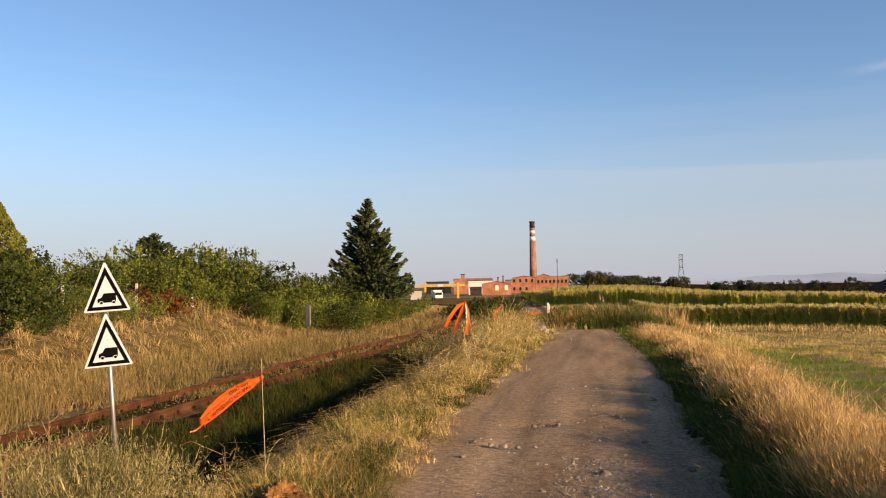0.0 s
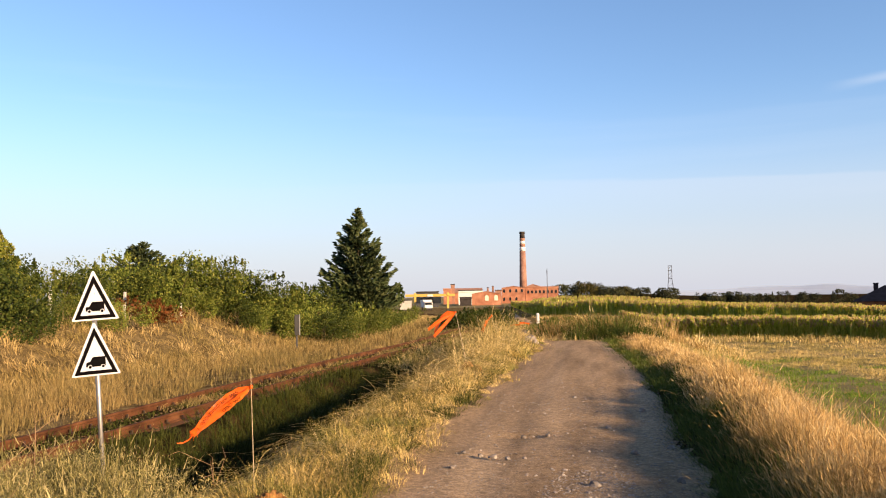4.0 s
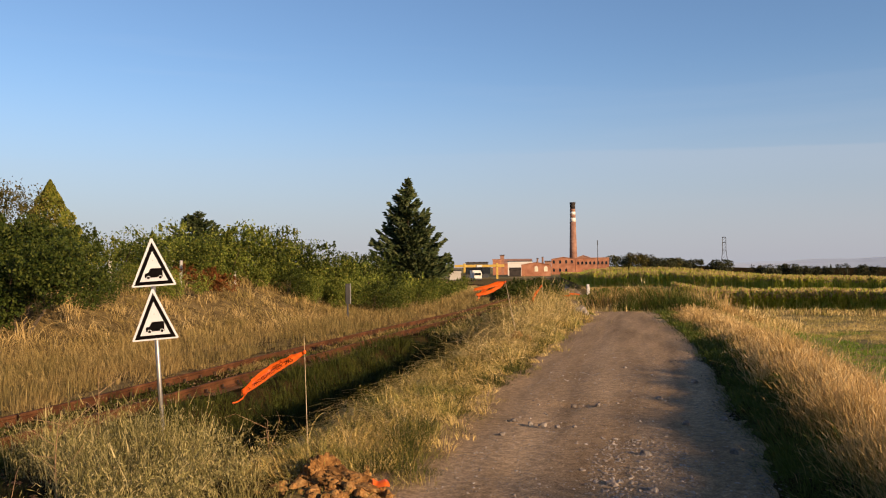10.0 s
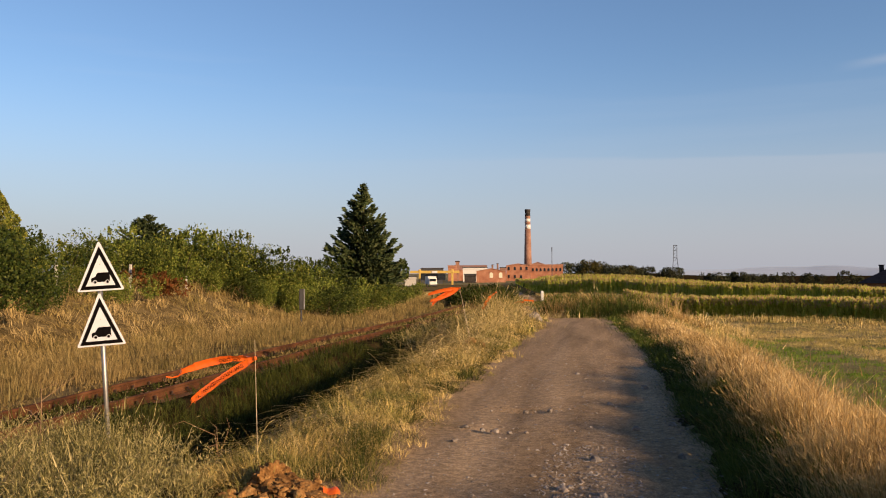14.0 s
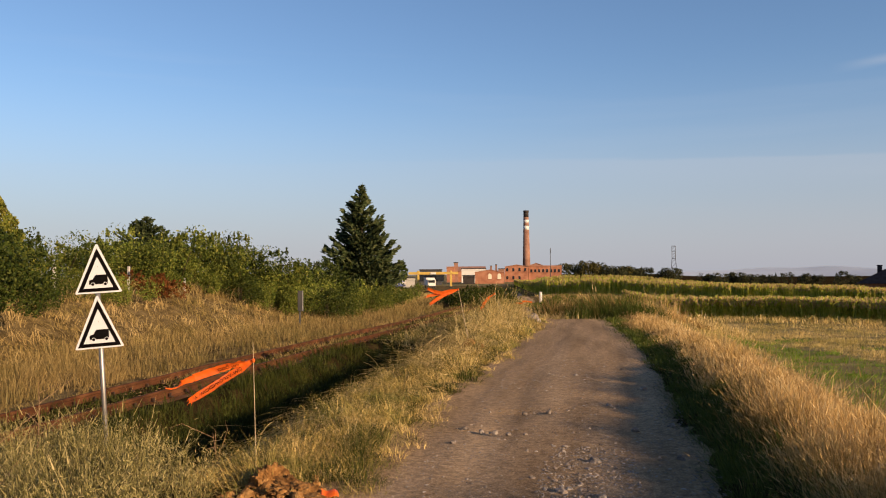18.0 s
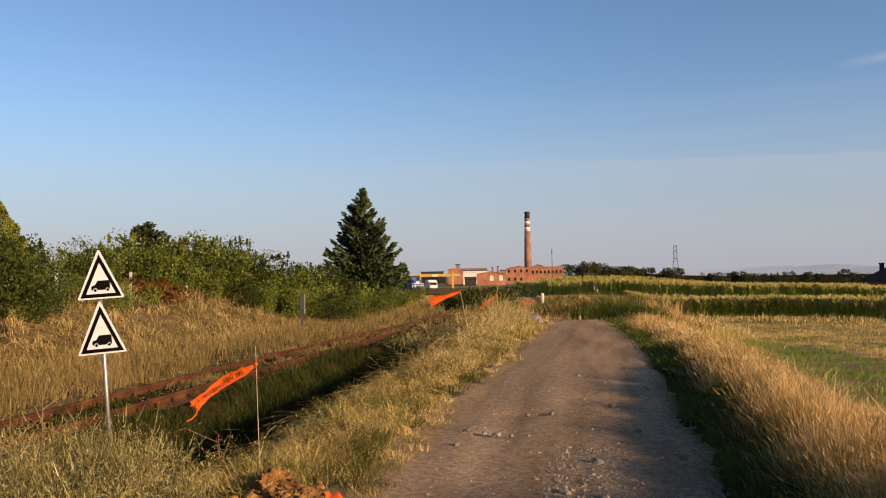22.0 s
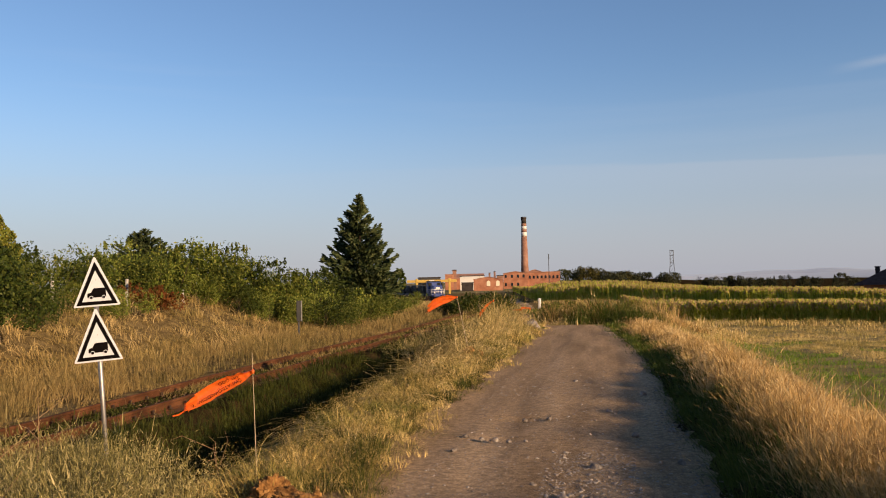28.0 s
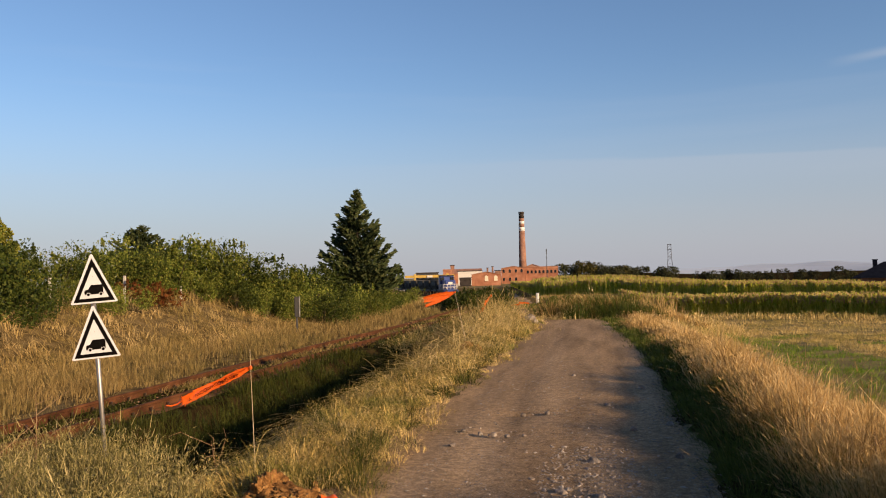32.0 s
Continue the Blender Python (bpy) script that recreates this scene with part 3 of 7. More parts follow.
# ---- dirt road ----
def road_mesh():
    us = np.linspace(-2.1, 1.5, 54)
    yy = np.array(list(np.arange(-7, 32, 0.12)) + spread(32.2, 0.3, 175, 1.05))
    U, Y = np.meshgrid(us, yy)
    edge = np.array([[0.26 * noise.noise((s * 3.0, y * 0.55, 1)) + 0.14 * noise.noise((s * 3.0, y * 1.9, 2)) + 0.07 * noise.noise((s, y * 6.0, 3)) for s in np.sign(us)] for y in yy])
    X = road_x(Y) + U * (1 + 0.6 * step(50, 100, Y)) + edge * np.minimum(1, np.abs(U) / 1.42) ** 3 + U * np.where(U < 0, 0.25, -0.36) * step(18, 29, Y) * (Y < 33)
    rut = -0.009 * np.exp(-((np.abs(U) - 0.72) / 0.2) ** 2)
    lumps = np.array([noise.noise((x * 3.1, 1.5, 4)) * 0.005 + noise.noise((x * 7, y * 4, 2)) * 0.004 for x, y in zip(X.ravel(), Y.ravel())]).reshape(X.shape)
    ragged = np.array([1 + 1.3 * noise.noise((x * 5, y * 4, 8)) + 0.7 * noise.noise((x * 15, y * 13, 9)) for x, y in zip(X.ravel(), Y.ravel())]).reshape(X.shape)
    pot = -0.05 * np.exp(-(((X + 0.9) / 0.35) ** 2 + ((Y - 9.9) / 0.16) ** 2)) - 0.03 * np.exp(-(((X + 1.1) / 0.5) ** 2 + ((Y - 8.6) / 0.12) ** 2))
    Z = ground_z(X, Y) + 0.012 + 0.02 * (1 - np.minimum(1.2, np.abs(U) / 1.42) ** 2) + rut + lumps + pot - 0.09 * np.where(U < 0, step(1.62, 2.06, -U), step(1.15, 1.62, U)) * ragged
    V = np.stack([X, Y, Z], -1).reshape(-1, 3)
    nx, ny = len(us), len(yy)
    i = np.arange(nx - 1)[None, :] + nx * np.arange(ny - 1)[:, None]
    return np_mesh("road", V, [(np.stack([i, i + 1, i + nx + 1, i + nx], -1).reshape(-1, 4), 0)], [M["road"]], True)


road = tagged(new("road", road_mesh()), "rutted dirt and gravel track between dry verges", "road", kind="structure")


# ---- grass and weeds ----
def scatter(n, x0, x1, y0, y1, power=1.0):
    """n places in a strip of the plan, thinning with the distance along it."""
    u = rng.random(n)
    if y0 <= 0:
        y = y0 + (y1 - y0) * u
    elif power == 1.0:
        y = y0 * (y1 / y0) ** u
    else:
        a = 1 - power
        y = (y0 ** a + u * (y1 ** a - y0 ** a)) ** (1 / a)
    return x0 + (x1 - x0) * rng.random(n), y


def clumpy(x, y, cell, keep):
    """True where a lumpy pattern lets plants stand."""
    p = np.array([noise.noise((a, b, 3.7)) + 0.6 * noise.noise((2.3 * a, 2.3 * b, 9.1)) for a, b in zip(x / cell, y / cell)])
    return rng.random(len(x)) < np.clip(keep + 0.9 * p, 0.03, 1)


def blades_mesh(name, x, y, h, w, lx, ly, tone, mat, simple=False, sink=0.03):
    """Blades as bent strips that taper to a point, or single triangles; tone is each blade's own shade."""
    n = len(x)
    B = np.stack([x, y, ground_z(x, y) - sink], -1)
    L = np.stack([lx, ly, np.zeros(n)], -1)
    f = rng.random(n) * np.pi
    S = np.stack([np.cos(f), np.sin(f), np.zeros(n)], -1)
    up = np.array([[0, 0, 1.0]])
    hh, ww = h[:, None], w[:, None]
    bend = np.clip(1 - 0.32 * (lx ** 2 + ly ** 2), 0.25, 1)[:, None]
    tip = B + L * hh + up * hh * bend
    if simple:
        V = np.stack([B - S * ww / 2, B + S * ww / 2, tip], 1).reshape(-1, 3)
        me = np_mesh(name, V, [(np.arange(3 * n).reshape(n, 3), 0)], [mat])
        per = tone
    else:
        mid = B + L * hh * 0.34 + up * hh * 0.6 * bend ** 0.5
        V = np.stack([B - S * ww / 2, B + S * ww / 2, mid - S * ww * 0.42, mid + S * ww * 0.42, tip], 1).reshape(-1, 3)
        k = 5 * np.arange(n)[:, None]
        me = np_mesh(name, V, [(k + np.array([[0, 1, 3, 2]]), 0), (k + np.array([[2, 3, 4]]), 0)], [mat])
        per = np.concatenate([tone, tone])
    at = me.attributes.new("tone", "FLOAT", "FACE")
    at.data.foreach_set("value", per.astype(np.float32))
    return me


def grass(name, label, n, x0, x1, y0, y1, h, mat, lean=0.5, wind=2.8, cell=1.0, keep=0.6, power=1.0, simple=False, wmin=0.004, wfar=0.00065,
          shape=None, follow=None, per=26, rc=0.07, spray=1.0, loose=0.35, hfun=None, heads=0.0, turn=1.25):
    """Tussocks of some blades each, every tussock with its own height, lean and shade."""
    m = max(1, n // per)
    cx, cy = scatter(m, x0, x1, y0, y1, power)
    if follow is not None:
        cx = cx + follow(cy)
    k = clumpy(cx, cy, cell, keep)
    if shape is not None:
        k &= shape(cx, cy)
    cx, cy = cx[k], cy[k]
    m = len(cx)
    d = np.hypot(cx, cy)
    far = np.maximum(1.0, d / 14.0)
    ch = h * rng.lognormal(-0.03, 0.22, m)
    if hfun is not None:
        ch = ch * hfun(cx - (follow(cy) if follow is not None else 0), cy)
    ca = wind + rng.normal(0, turn, m)
    cl = lean * rng.uniform(0.15, 1.2, m)
    ct = rng.random(m)
    i = np.repeat(np.arange(m), per)
    ox, oy = rng.normal(0, 1, len(i)), rng.normal(0, 1, len(i))
    stray = rng.random(len(i)) < loose
    spreadout = np.where(stray, 3.2, 1.0) * rc * far[i] ** 0.7
    x, y = cx[i] + ox * spreadout, cy[i] + oy * spreadout
    hh = ch[i] * rng.uniform(0.45, 1.1, len(i)) * np.where(stray, 0.8, 1.0)
    lx = cl[i] * np.cos(ca[i]) + ox * 0.22 * spray + rng.normal(0, 0.2, len(i))
    ly = cl[i] * np.sin(ca[i]) + oy * 0.22 * spray + rng.normal(0, 0.2, len(i))
    w = np.maximum(wmin, wfar * d[i]) * rng.uniform(0.6, 1.35, len(i))
    tone = np.clip(0.62 * ct[i] + 0.38 * rng.random(len(i)), 0, 1)
    if shape is not None:
        q = shape(x, y)
        x, y, hh, w, lx, ly, tone = x[q], y[q], hh[q], w[q], lx[q], ly[q], tone[q]
    if heads:
        # feathery seed heads: short broad blades set on the tips of some stems
        q = rng.random(len(x)) < heads
        b = np.clip(1 - 0.32 * (lx[q] ** 2 + ly[q] ** 2), 0.25, 1)
        head_z = hh[q] * b * 0.82
        hx, hy = x[q] + lx[q] * hh[q] * 0.8, y[q] + ly[q] * hh[q] * 0.8
        hm = blades_mesh(name, hx, hy, hh[q] * 0.22, w[q] * 1.5, lx[q] * 1.2, ly[q] * 1.2, np.clip(tone[q] + 0.3, 0, 1), mat, True, 0.0)
        co = np.empty(3 * len(hm.vertices), np.float32)
        hm.vertices.foreach_get("co", co)
        co = co.reshape(-1, 3)
        base = ground_z(x[q], y[q]) + head_z - ground_z(hx, hy)
        co[:, 2] += np.repeat(base, 3)
        hm.vertices.foreach_set("co", co.ravel())
        tagged(new(name + "_heads", hm), label.split(" ")[0] + " seed heads over the grass", "grass", kind="stuff")
    ob = new(name, blades_mesh(name, x, y, hh, w, lx, ly, tone, mat, simple))
    return tagged(ob, label, "grass", kind="stuff")


def lumpy(x, y, size, amount, seed):
    """Uneven heights without a beat: around 1, give or take the amount."""
    v = np.array([noise.noise((a / size, b / size, seed)) for a, b in zip(x, y)])
    return np.clip(1 + amount * 2.2 * v, 0.25, 2.0)


def off_track(x, y):
    u = x - track_x(y)
    return (u < -1.5 + 0.18 * np.sin(1.7 * y)) | (u > 1.15)


def road_follow(y):
    return road_x(y) + 0.4


def left_edge(x, y):
    """Left of the worn road, whose margin swings out and back."""
    fringe = 0.16 * np.sin(2.1 * y + 1.3 * np.sin(3.7 * y)) + 0.10 * rng.random(np.shape(y))
    return x < np.interp(y, (4, 6, 10, 14.6, 22, 30, 60), (-1.50, -1.60, -1.98, -1.92, -1.85, -1.85, -1.85)) + road_x(y) + 0.4 + fringe


def right_follow(y):
    return road_x(y) + 0.4 - 0.62 * step(16, 29, y)


def off_heap(x, y):
    return ((x + 2.28) / 0.52) ** 2 + ((y - 5.58) / 0.50) ** 2 > 1


def sage_ground(x, y):
    return off_heap(x, y) & (y < 7.75 - 0.85 * np.maximum(0, x + 5.3)) & (x > -3.35 - 1.32 * np.clip(y - 4.4, 0, 1.8) - 0.28 * np.maximum(0, y - 6.2))


def not_sage(x, y):
    return ~sage_ground(x, y) & (x > -3.05 - 0.11 * np.clip(y - 8, 0, 14) - 0.32 * np.sin(1.3 * y + 2 * np.sin(0.9 * y)) * step(8, 10, y)) & left_edge(x, y) & off_heap(x, y)


def weeds(name, label, n, x0, x1, y0, y1, h, leaf, shape, mat, leaves=16):
    """Small branching plants: leaves set thickly along short crooked stems."""
    cx, cy = scatter(n, x0, x1, y0, y1)
    k = shape(cx, cy) & clumpy(cx, cy, 0.7, 0.7)
    cx, cy = cx[k], cy[k]
    m = len(cx)
    ch = h * np.clip(rng.lognormal(0, 0.3, m), 0.5, 1.35)
    ax, ay = rng.normal(-0.15, 0.35, m), rng.normal(0, 0.35, m)
    i = np.repeat(np.arange(m), leaves)
    t = rng.random(len(i)) ** 0.7
    P = np.stack([cx[i] + ax[i] * ch[i] * t + rng.normal(0, 0.02, len(i)), cy[i] + ay[i] * ch[i] * t + rng.normal(0, 0.02, len(i)), ground_z(cx, cy)[i] + ch[i] * t], -1)
    a = rng.normal(0, 0.8, (len(i), 3))
    a[:, 2] += 1.0
    a /= np.linalg.norm(a, axis=1, keepdims=True)
    q = np.cross(a, rng.normal(0, 1, a.shape))
    q /= np.linalg.norm(q, axis=1, keepdims=True)
    s = (leaf * rng.uniform(0.5, 1.5, len(i)))[:, None]
    V = np.stack([P, P + a * s * 0.5 + q * s * 0.075, P + a * s, P + a * s * 0.5 - q * s * 0.075], 1).reshape(-1, 3)
    return tagged(new(name, np_mesh(name, V, [(np.arange(len(V)).reshape(-1, 4), 0)], [mat])), label, "weeds", kind="stuff")


def tussocks(name, label, m, x0, x1, y0, y1, R, h, per, mat, follow=None, shape=None, wind=3.0, comb=0.35, flop=1.5, wmin=0.0025, power=1.0, hfun=None, wfar=0.0005):
    """Rounded tufts: short outer blades fall outward, taller inner ones stand, each tuft combed one way."""
    cx, cy = scatter(m, x0, x1, y0, y1, power)
    if follow is not None:
        cx = cx + follow(cy)
    if shape is not None:
        k = shape(cx, cy)
        cx, cy = cx[k], cy[k]
    m = len(cx)
    size = rng.lognormal(0, 0.3, m)
    if hfun is not None:
        size = size * np.sqrt(hfun(cx - (follow(cy) if follow is not None else 0), cy))
    ca, ct = wind + rng.normal(0, 1.2, m), rng.random(m)
    i = np.repeat(np.arange(m), np.maximum(8, (per * size).astype(int)))
    q, a = np.sqrt(rng.random(len(i))), rng.random(len(i)) * 6.283
    r = q * R * size[i]
    x, y = cx[i] + r * np.cos(a), cy[i] + r * np.sin(a)
    hh = h * size[i] * (1.05 - 0.45 * q ** 2) * rng.uniform(0.55, 1.15, len(i))
    out = q ** 1.5 * flop * rng.uniform(0.4, 1.2, len(i))
    lx = out * np.cos(a) + comb * flop * np.cos(ca[i]) + rng.normal(0, 0.22, len(i))
    ly = out * np.sin(a) + comb * flop * np.sin(ca[i]) + rng.normal(0, 0.22, len(i))
    d = np.hypot(x, y)
    w = np.maximum(wmin, wfar * d) * rng.uniform(0.6, 1.35, len(i))
    tone = np.clip(0.65 * ct[i] + 0.35 * rng.random(len(i)), 0, 1)
    return tagged(new(name, blades_mesh(name, x, y, hh, w, lx, ly, tone, mat)), label, "grass", kind="stuff")


def arching(name, label, m, x0, x1, y0, y1, length, mat, per=14, wind=3.0, turn=0.6, rise=0.9, fall=1.25, follow=None, shape=None, w0=0.0028, wfar=0.0005, head=2.4, rc=0.06, power=1.0):
    """Long stems that rise, bow over and hang their seed heads, in combed sheaves."""
    cx, cy = scatter(m, x0, x1, y0, y1, power)
    if follow is not None:
        cx = cx + follow(cy)
    if shape is not None:
        k = shape(cx, cy)
        cx, cy = cx[k], cy[k]
    m = len(cx)
    ca, cs, ct = wind + rng.normal(0, turn, m), rng.lognormal(0, 0.25, m), rng.random(m)
    i = np.repeat(np.arange(m), per)
    n = len(i)
    x, y = cx[i] + rng.normal(0, rc, n), cy[i] + rng.normal(0, rc, n)
    a = ca[i] + rng.normal(0, 0.33, n)
    L = length * cs[i] * rng.uniform(0.55, 1.25, n)
    up, dn = rise * rng.uniform(0.6, 1.25, n), fall * rng.uniform(0.6, 1.3, n)
    z0 = ground_z(x, y) - 0.03
    bow = rng.normal(0, 0.25, n)
    w = np.maximum(w0, wfar * np.hypot(x, y)) * rng.uniform(0.7, 1.3, n)
    tone = np.clip(0.45 * ct[i] + 0.6 * rng.random(n), 0, 1)
    fs = (0.0, 0.3, 0.58, 0.8, 0.92, 1.0)
    ws = (1.0, 0.9, 0.75, 0.6, 0.5 * head, 0.15)
    V = []
    for f, wk in zip(fs, ws):
        run, hgt = L * f * (0.35 + 0.55 * f), L * (up * f - 0.62 * dn * f * f)
        px = x + np.cos(a) * run - np.sin(a) * bow * L * f * f * 0.5
        py = y + np.sin(a) * run + np.cos(a) * bow * L * f * f * 0.5
        low = ground_z(px, py) + 0.01
        pz = np.maximum(z0 + hgt, np.where(f > 0, low, z0))
        sx, sy = -np.sin(a) * w * wk * 0.5, np.cos(a) * w * wk * 0.5
        V.append(np.stack([px - sx, py - sy, pz - w * wk * 0.3], -1))
        V.append(np.stack([px + sx, py + sy, pz + w * wk * 0.3], -1))
    V = np.stack(V, 1).reshape(-1, 3)
    k = 12 * np.arange(n)[:, None]
    F = np.concatenate([k + np.array([[2 * j, 2 * j + 1, 2 * j + 3, 2 * j + 2]]) for j in range(5)])
    me = np_mesh(name, V, [(F, 0)], [mat])
    me.attributes.new("tone", "FLOAT", "FACE").data.foreach_set("value", np.tile(tone, 5).astype(np.float32))
    return tagged(new(name, me), label, "grass", kind="stuff")


def thicket_h(x, y):
    """How high the rank growth stands at the far end of the left verge."""
    return 0.25 + 0.85 * np.exp(-((x + 3.6) / 0.85) ** 2) * step(15, 26, y)


def bend_ground(x, y):
    return (y > 30.4 + 0.12 * np.abs(x + 1)) & (x > np.where(y < 33.5, -2.35, road_x(y) + 1.25))


def fresh_ground(x, y):
    """Where green regrowth has come up through the stubble."""
    return lumpy(x * 0.9, y * 0.45, 1.7, 0.9, 31) + 1.5 * np.exp(-(((x - 0.5 - 0.215 * y) / 2.0) ** 2 + ((y - 17.5) / 6.5) ** 2)) > 1.45


def all_grass():
    # verge between ditch and road: low near the wheels, lodged and tangled on the hump
    tussocks("verge_grass", "rounded yellow-green tufts of drooping verge grass beside the road", 1250, -4.3, -1.75, 3.7, 34, 0.19, 0.21, 95, M["g_verge"], follow=road_follow, shape=not_sage, comb=0.5, flop=2.1, wmin=0.0042,
             hfun=lambda x, y: (0.5 + 0.6 * step(-1.9, -2.6, x)))
    # filler takes the dark grass colour for the shade between the tufts
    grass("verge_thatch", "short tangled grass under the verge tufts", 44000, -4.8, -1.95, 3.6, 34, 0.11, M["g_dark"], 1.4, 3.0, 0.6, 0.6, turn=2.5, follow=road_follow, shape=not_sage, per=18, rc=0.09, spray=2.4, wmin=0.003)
    grass("verge_edge_grass", "short worn grass at the road's edge", 44000, -2.75, -1.6, 3.6, 34, 0.085, M["g_litter"], 1.4, 3.0, 0.5, 0.8, follow=road_follow, shape=left_edge, per=14, rc=0.06, spray=2, wmin=0.0026, turn=3,
          hfun=lambda x, y: lumpy(x, y, 0.3, 0.6, 2))
    arching("lodged_straw", "long bleached grass bowing over the ditch edge", 1500, -4.3, -2.35, 4.6, 32, 0.42, M["g_lodged"], 11, 3.3, 1.3, 0.75, 1.3, follow=road_follow, shape=not_sage, w0=0.0042)
    arching("hanging_grass", "pale stems hanging into the dark ditch", 420, -4.3, -3.1, 7.6, 28, 0.55, M["g_lodged"], 9, 3.3, 0.5, 0.45, 1.4, w0=0.0042, follow=road_follow)
    arching("fallen_reeds", "dry bleached reeds fallen across the ditch head", 70, -5.6, -3.3, 7.3, 10.5, 0.62, M["g_sage"], 6, 3.3, 0.9, 0.5, 0.8, w0=0.004, shape=lambda x, y: y + 0.45 * (x + 5) > 7.3)
    grass("tall_verge_straw", "tall dry grass stems on the verge", 30000, -4.9, -2.3, 15.0, 36, 0.80, M["g_khaki"], 0.35, 2.9, 1.4, 0.55, follow=road_follow, per=14, rc=0.10, heads=0.4, turn=2.5, hfun=thicket_h, wfar=0.0004)
    arching("rank_grass", "rank straw bowing out of the verge thicket", 560, -4.8, -2.5, 13, 33, 0.56, M["g_khaki"], 9, 2.9, 1.6, 1.15, 1.0, follow=road_follow, rc=0.1)
    weeds("mugwort", "tall grey-green weeds in the verge thicket", 900, -4.6, -2.7, 21, 33, 0.85, 0.06, lambda x, y: thicket_h(x, y) * (0.6 + 0.5 * np.sin(3 * x + 5 * y)) > 0.4, M["verge_leaf"], 34)
    weeds("verge_weeds", "small yellow-green weeds among the verge grass", 5200, -4.3, -1.9, 3.6, 30, 0.24, 0.03, lambda x, y: not_sage(x, y), M["verge_leaf"], 12)
    weeds("field_edge_weeds", "low green weeds along the mown field", 3000, 2.6, 9.0, 5, 30, 0.16, 0.035, lambda x, y: x < 3.4 + 0.5 * y, M["verge_leaf"], 10)
    grass("sage_weeds", "pale grey-green weeds in front of the track", 40000, -7.6, -2.4, 3.4, 8.4, 0.30, M["g_sage"], 0.35, 3.0, 0.4, 0.4, shape=sage_ground, per=16, rc=0.035, spray=1.6, wmin=0.0045, turn=3)
    weeds("sage_plants", "sage-green leafy weeds with crooked stems", 6400, -7.6, -2.6, 3.4, 8.4, 0.33, 0.032, sage_ground, M["sage_leaf"], 22)
    grass("sage_stalks", "fine upright seed stalks among the weeds", 12000, -7.4, -3.0, 4.2, 8.4, 0.46, M["g_sage"], 0.3, 3.0, 0.9, 0.6, shape=sage_ground, per=5, rc=0.05, wmin=0.006, heads=0.6)
    tussocks("ditch_grass", "green ditch tussocks with the ditch's shade in their colour", 440, -7.1, -3.9, 8.2, 29, 0.24, 0.32, 60, M["g_ditch"], flop=1.2, comb=0.2, wmin=0.0045, wfar=0.0006,
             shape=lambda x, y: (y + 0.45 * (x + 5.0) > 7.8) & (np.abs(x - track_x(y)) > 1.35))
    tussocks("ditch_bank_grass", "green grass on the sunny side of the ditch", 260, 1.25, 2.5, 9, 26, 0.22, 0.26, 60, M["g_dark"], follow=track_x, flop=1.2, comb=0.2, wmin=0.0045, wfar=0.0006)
    weeds("ditch_nettles", "dark leafy weeds crowding the ditch", 900, -7.0, -4.0, 8.5, 40, 0.42, 0.075, lambda x, y: (y + 0.45 * (x + 5.0) > 8.2) & (np.abs(x - track_x(y)) > 1.5), M["bushdark"], 26)
    tussocks("ditch_far_grass", "khaki grass filling the shallow end of the ditch", 240, -7.3, -3.9, 27, 46, 0.34, 0.34, 50, M["g_khaki"], flop=1.1, comb=0.3, wfar=0.0006, power=1.6, shape=lambda x, y: np.abs(x - track_x(y)) > 1.5)
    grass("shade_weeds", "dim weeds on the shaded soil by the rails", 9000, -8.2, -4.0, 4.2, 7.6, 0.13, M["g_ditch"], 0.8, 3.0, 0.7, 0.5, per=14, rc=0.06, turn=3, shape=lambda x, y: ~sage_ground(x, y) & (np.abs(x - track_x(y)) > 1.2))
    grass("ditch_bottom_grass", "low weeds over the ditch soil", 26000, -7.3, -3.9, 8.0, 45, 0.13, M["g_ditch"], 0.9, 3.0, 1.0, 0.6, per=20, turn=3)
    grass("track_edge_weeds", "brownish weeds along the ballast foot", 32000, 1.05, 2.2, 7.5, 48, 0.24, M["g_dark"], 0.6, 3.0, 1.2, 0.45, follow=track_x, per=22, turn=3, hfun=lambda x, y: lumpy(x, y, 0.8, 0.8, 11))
    grass("ballast_straw", "dry weeds creeping over the ballast", 26000, -1.75, -0.75, 7, 60, 0.14, M["g_field"], 0.7, 3.0, 1.1, 0.34, follow=track_x, per=16, turn=3, rc=0.08, hfun=lambda x, y: lumpy(x, y, 1.1, 0.9, 13))
    grass("between_rails_grass", "green weeds between the rusty rails", 34000, -0.44, 0.58, 5, 55, 0.13, M["g_dark"], 0.6, 3, 2.4, 0.34, follow=track_x, per=18, rc=0.09, turn=3, hfun=lambda x, y: lumpy(x, y, 1.3, 0.9, 17))
    grass("between_rails_straw", "straw between the rusty rails", 22000, -0.40, 0.52, 16, 70, 0.15, M["g_field"], 0.6, 3, 1.7, 0.45, follow=track_x, per=16, rc=0.09, turn=3)
    grass("meadow_grass", "knee-high dry meadow grass beyond the rails", 72000, -16.0, -10.2, 6.5, 70, 0.46, M["g_field"], 0.3, 2.8, 1.8, 0.75, shape=off_track, per=18, rc=0.09, heads=0.25, wfar=0.0005, turn=2)
    tussocks("bank_grass", "golden lodged grass on the railway bank", 1300, -23.5, -14.4, 8, 80, 0.42, 0.42, 28, M["g_bank"], wind=2.6, flop=1.5, comb=0.5, wmin=0.006, wfar=0.00055)
    arching("bank_straw", "long golden stems bowing down the bank", 1300, -23, -14.6, 9, 70, 0.50, M["g_bank"], 6, 4.2, 1.5, 1.15, 0.95, wfar=0.00045, rc=0.18)
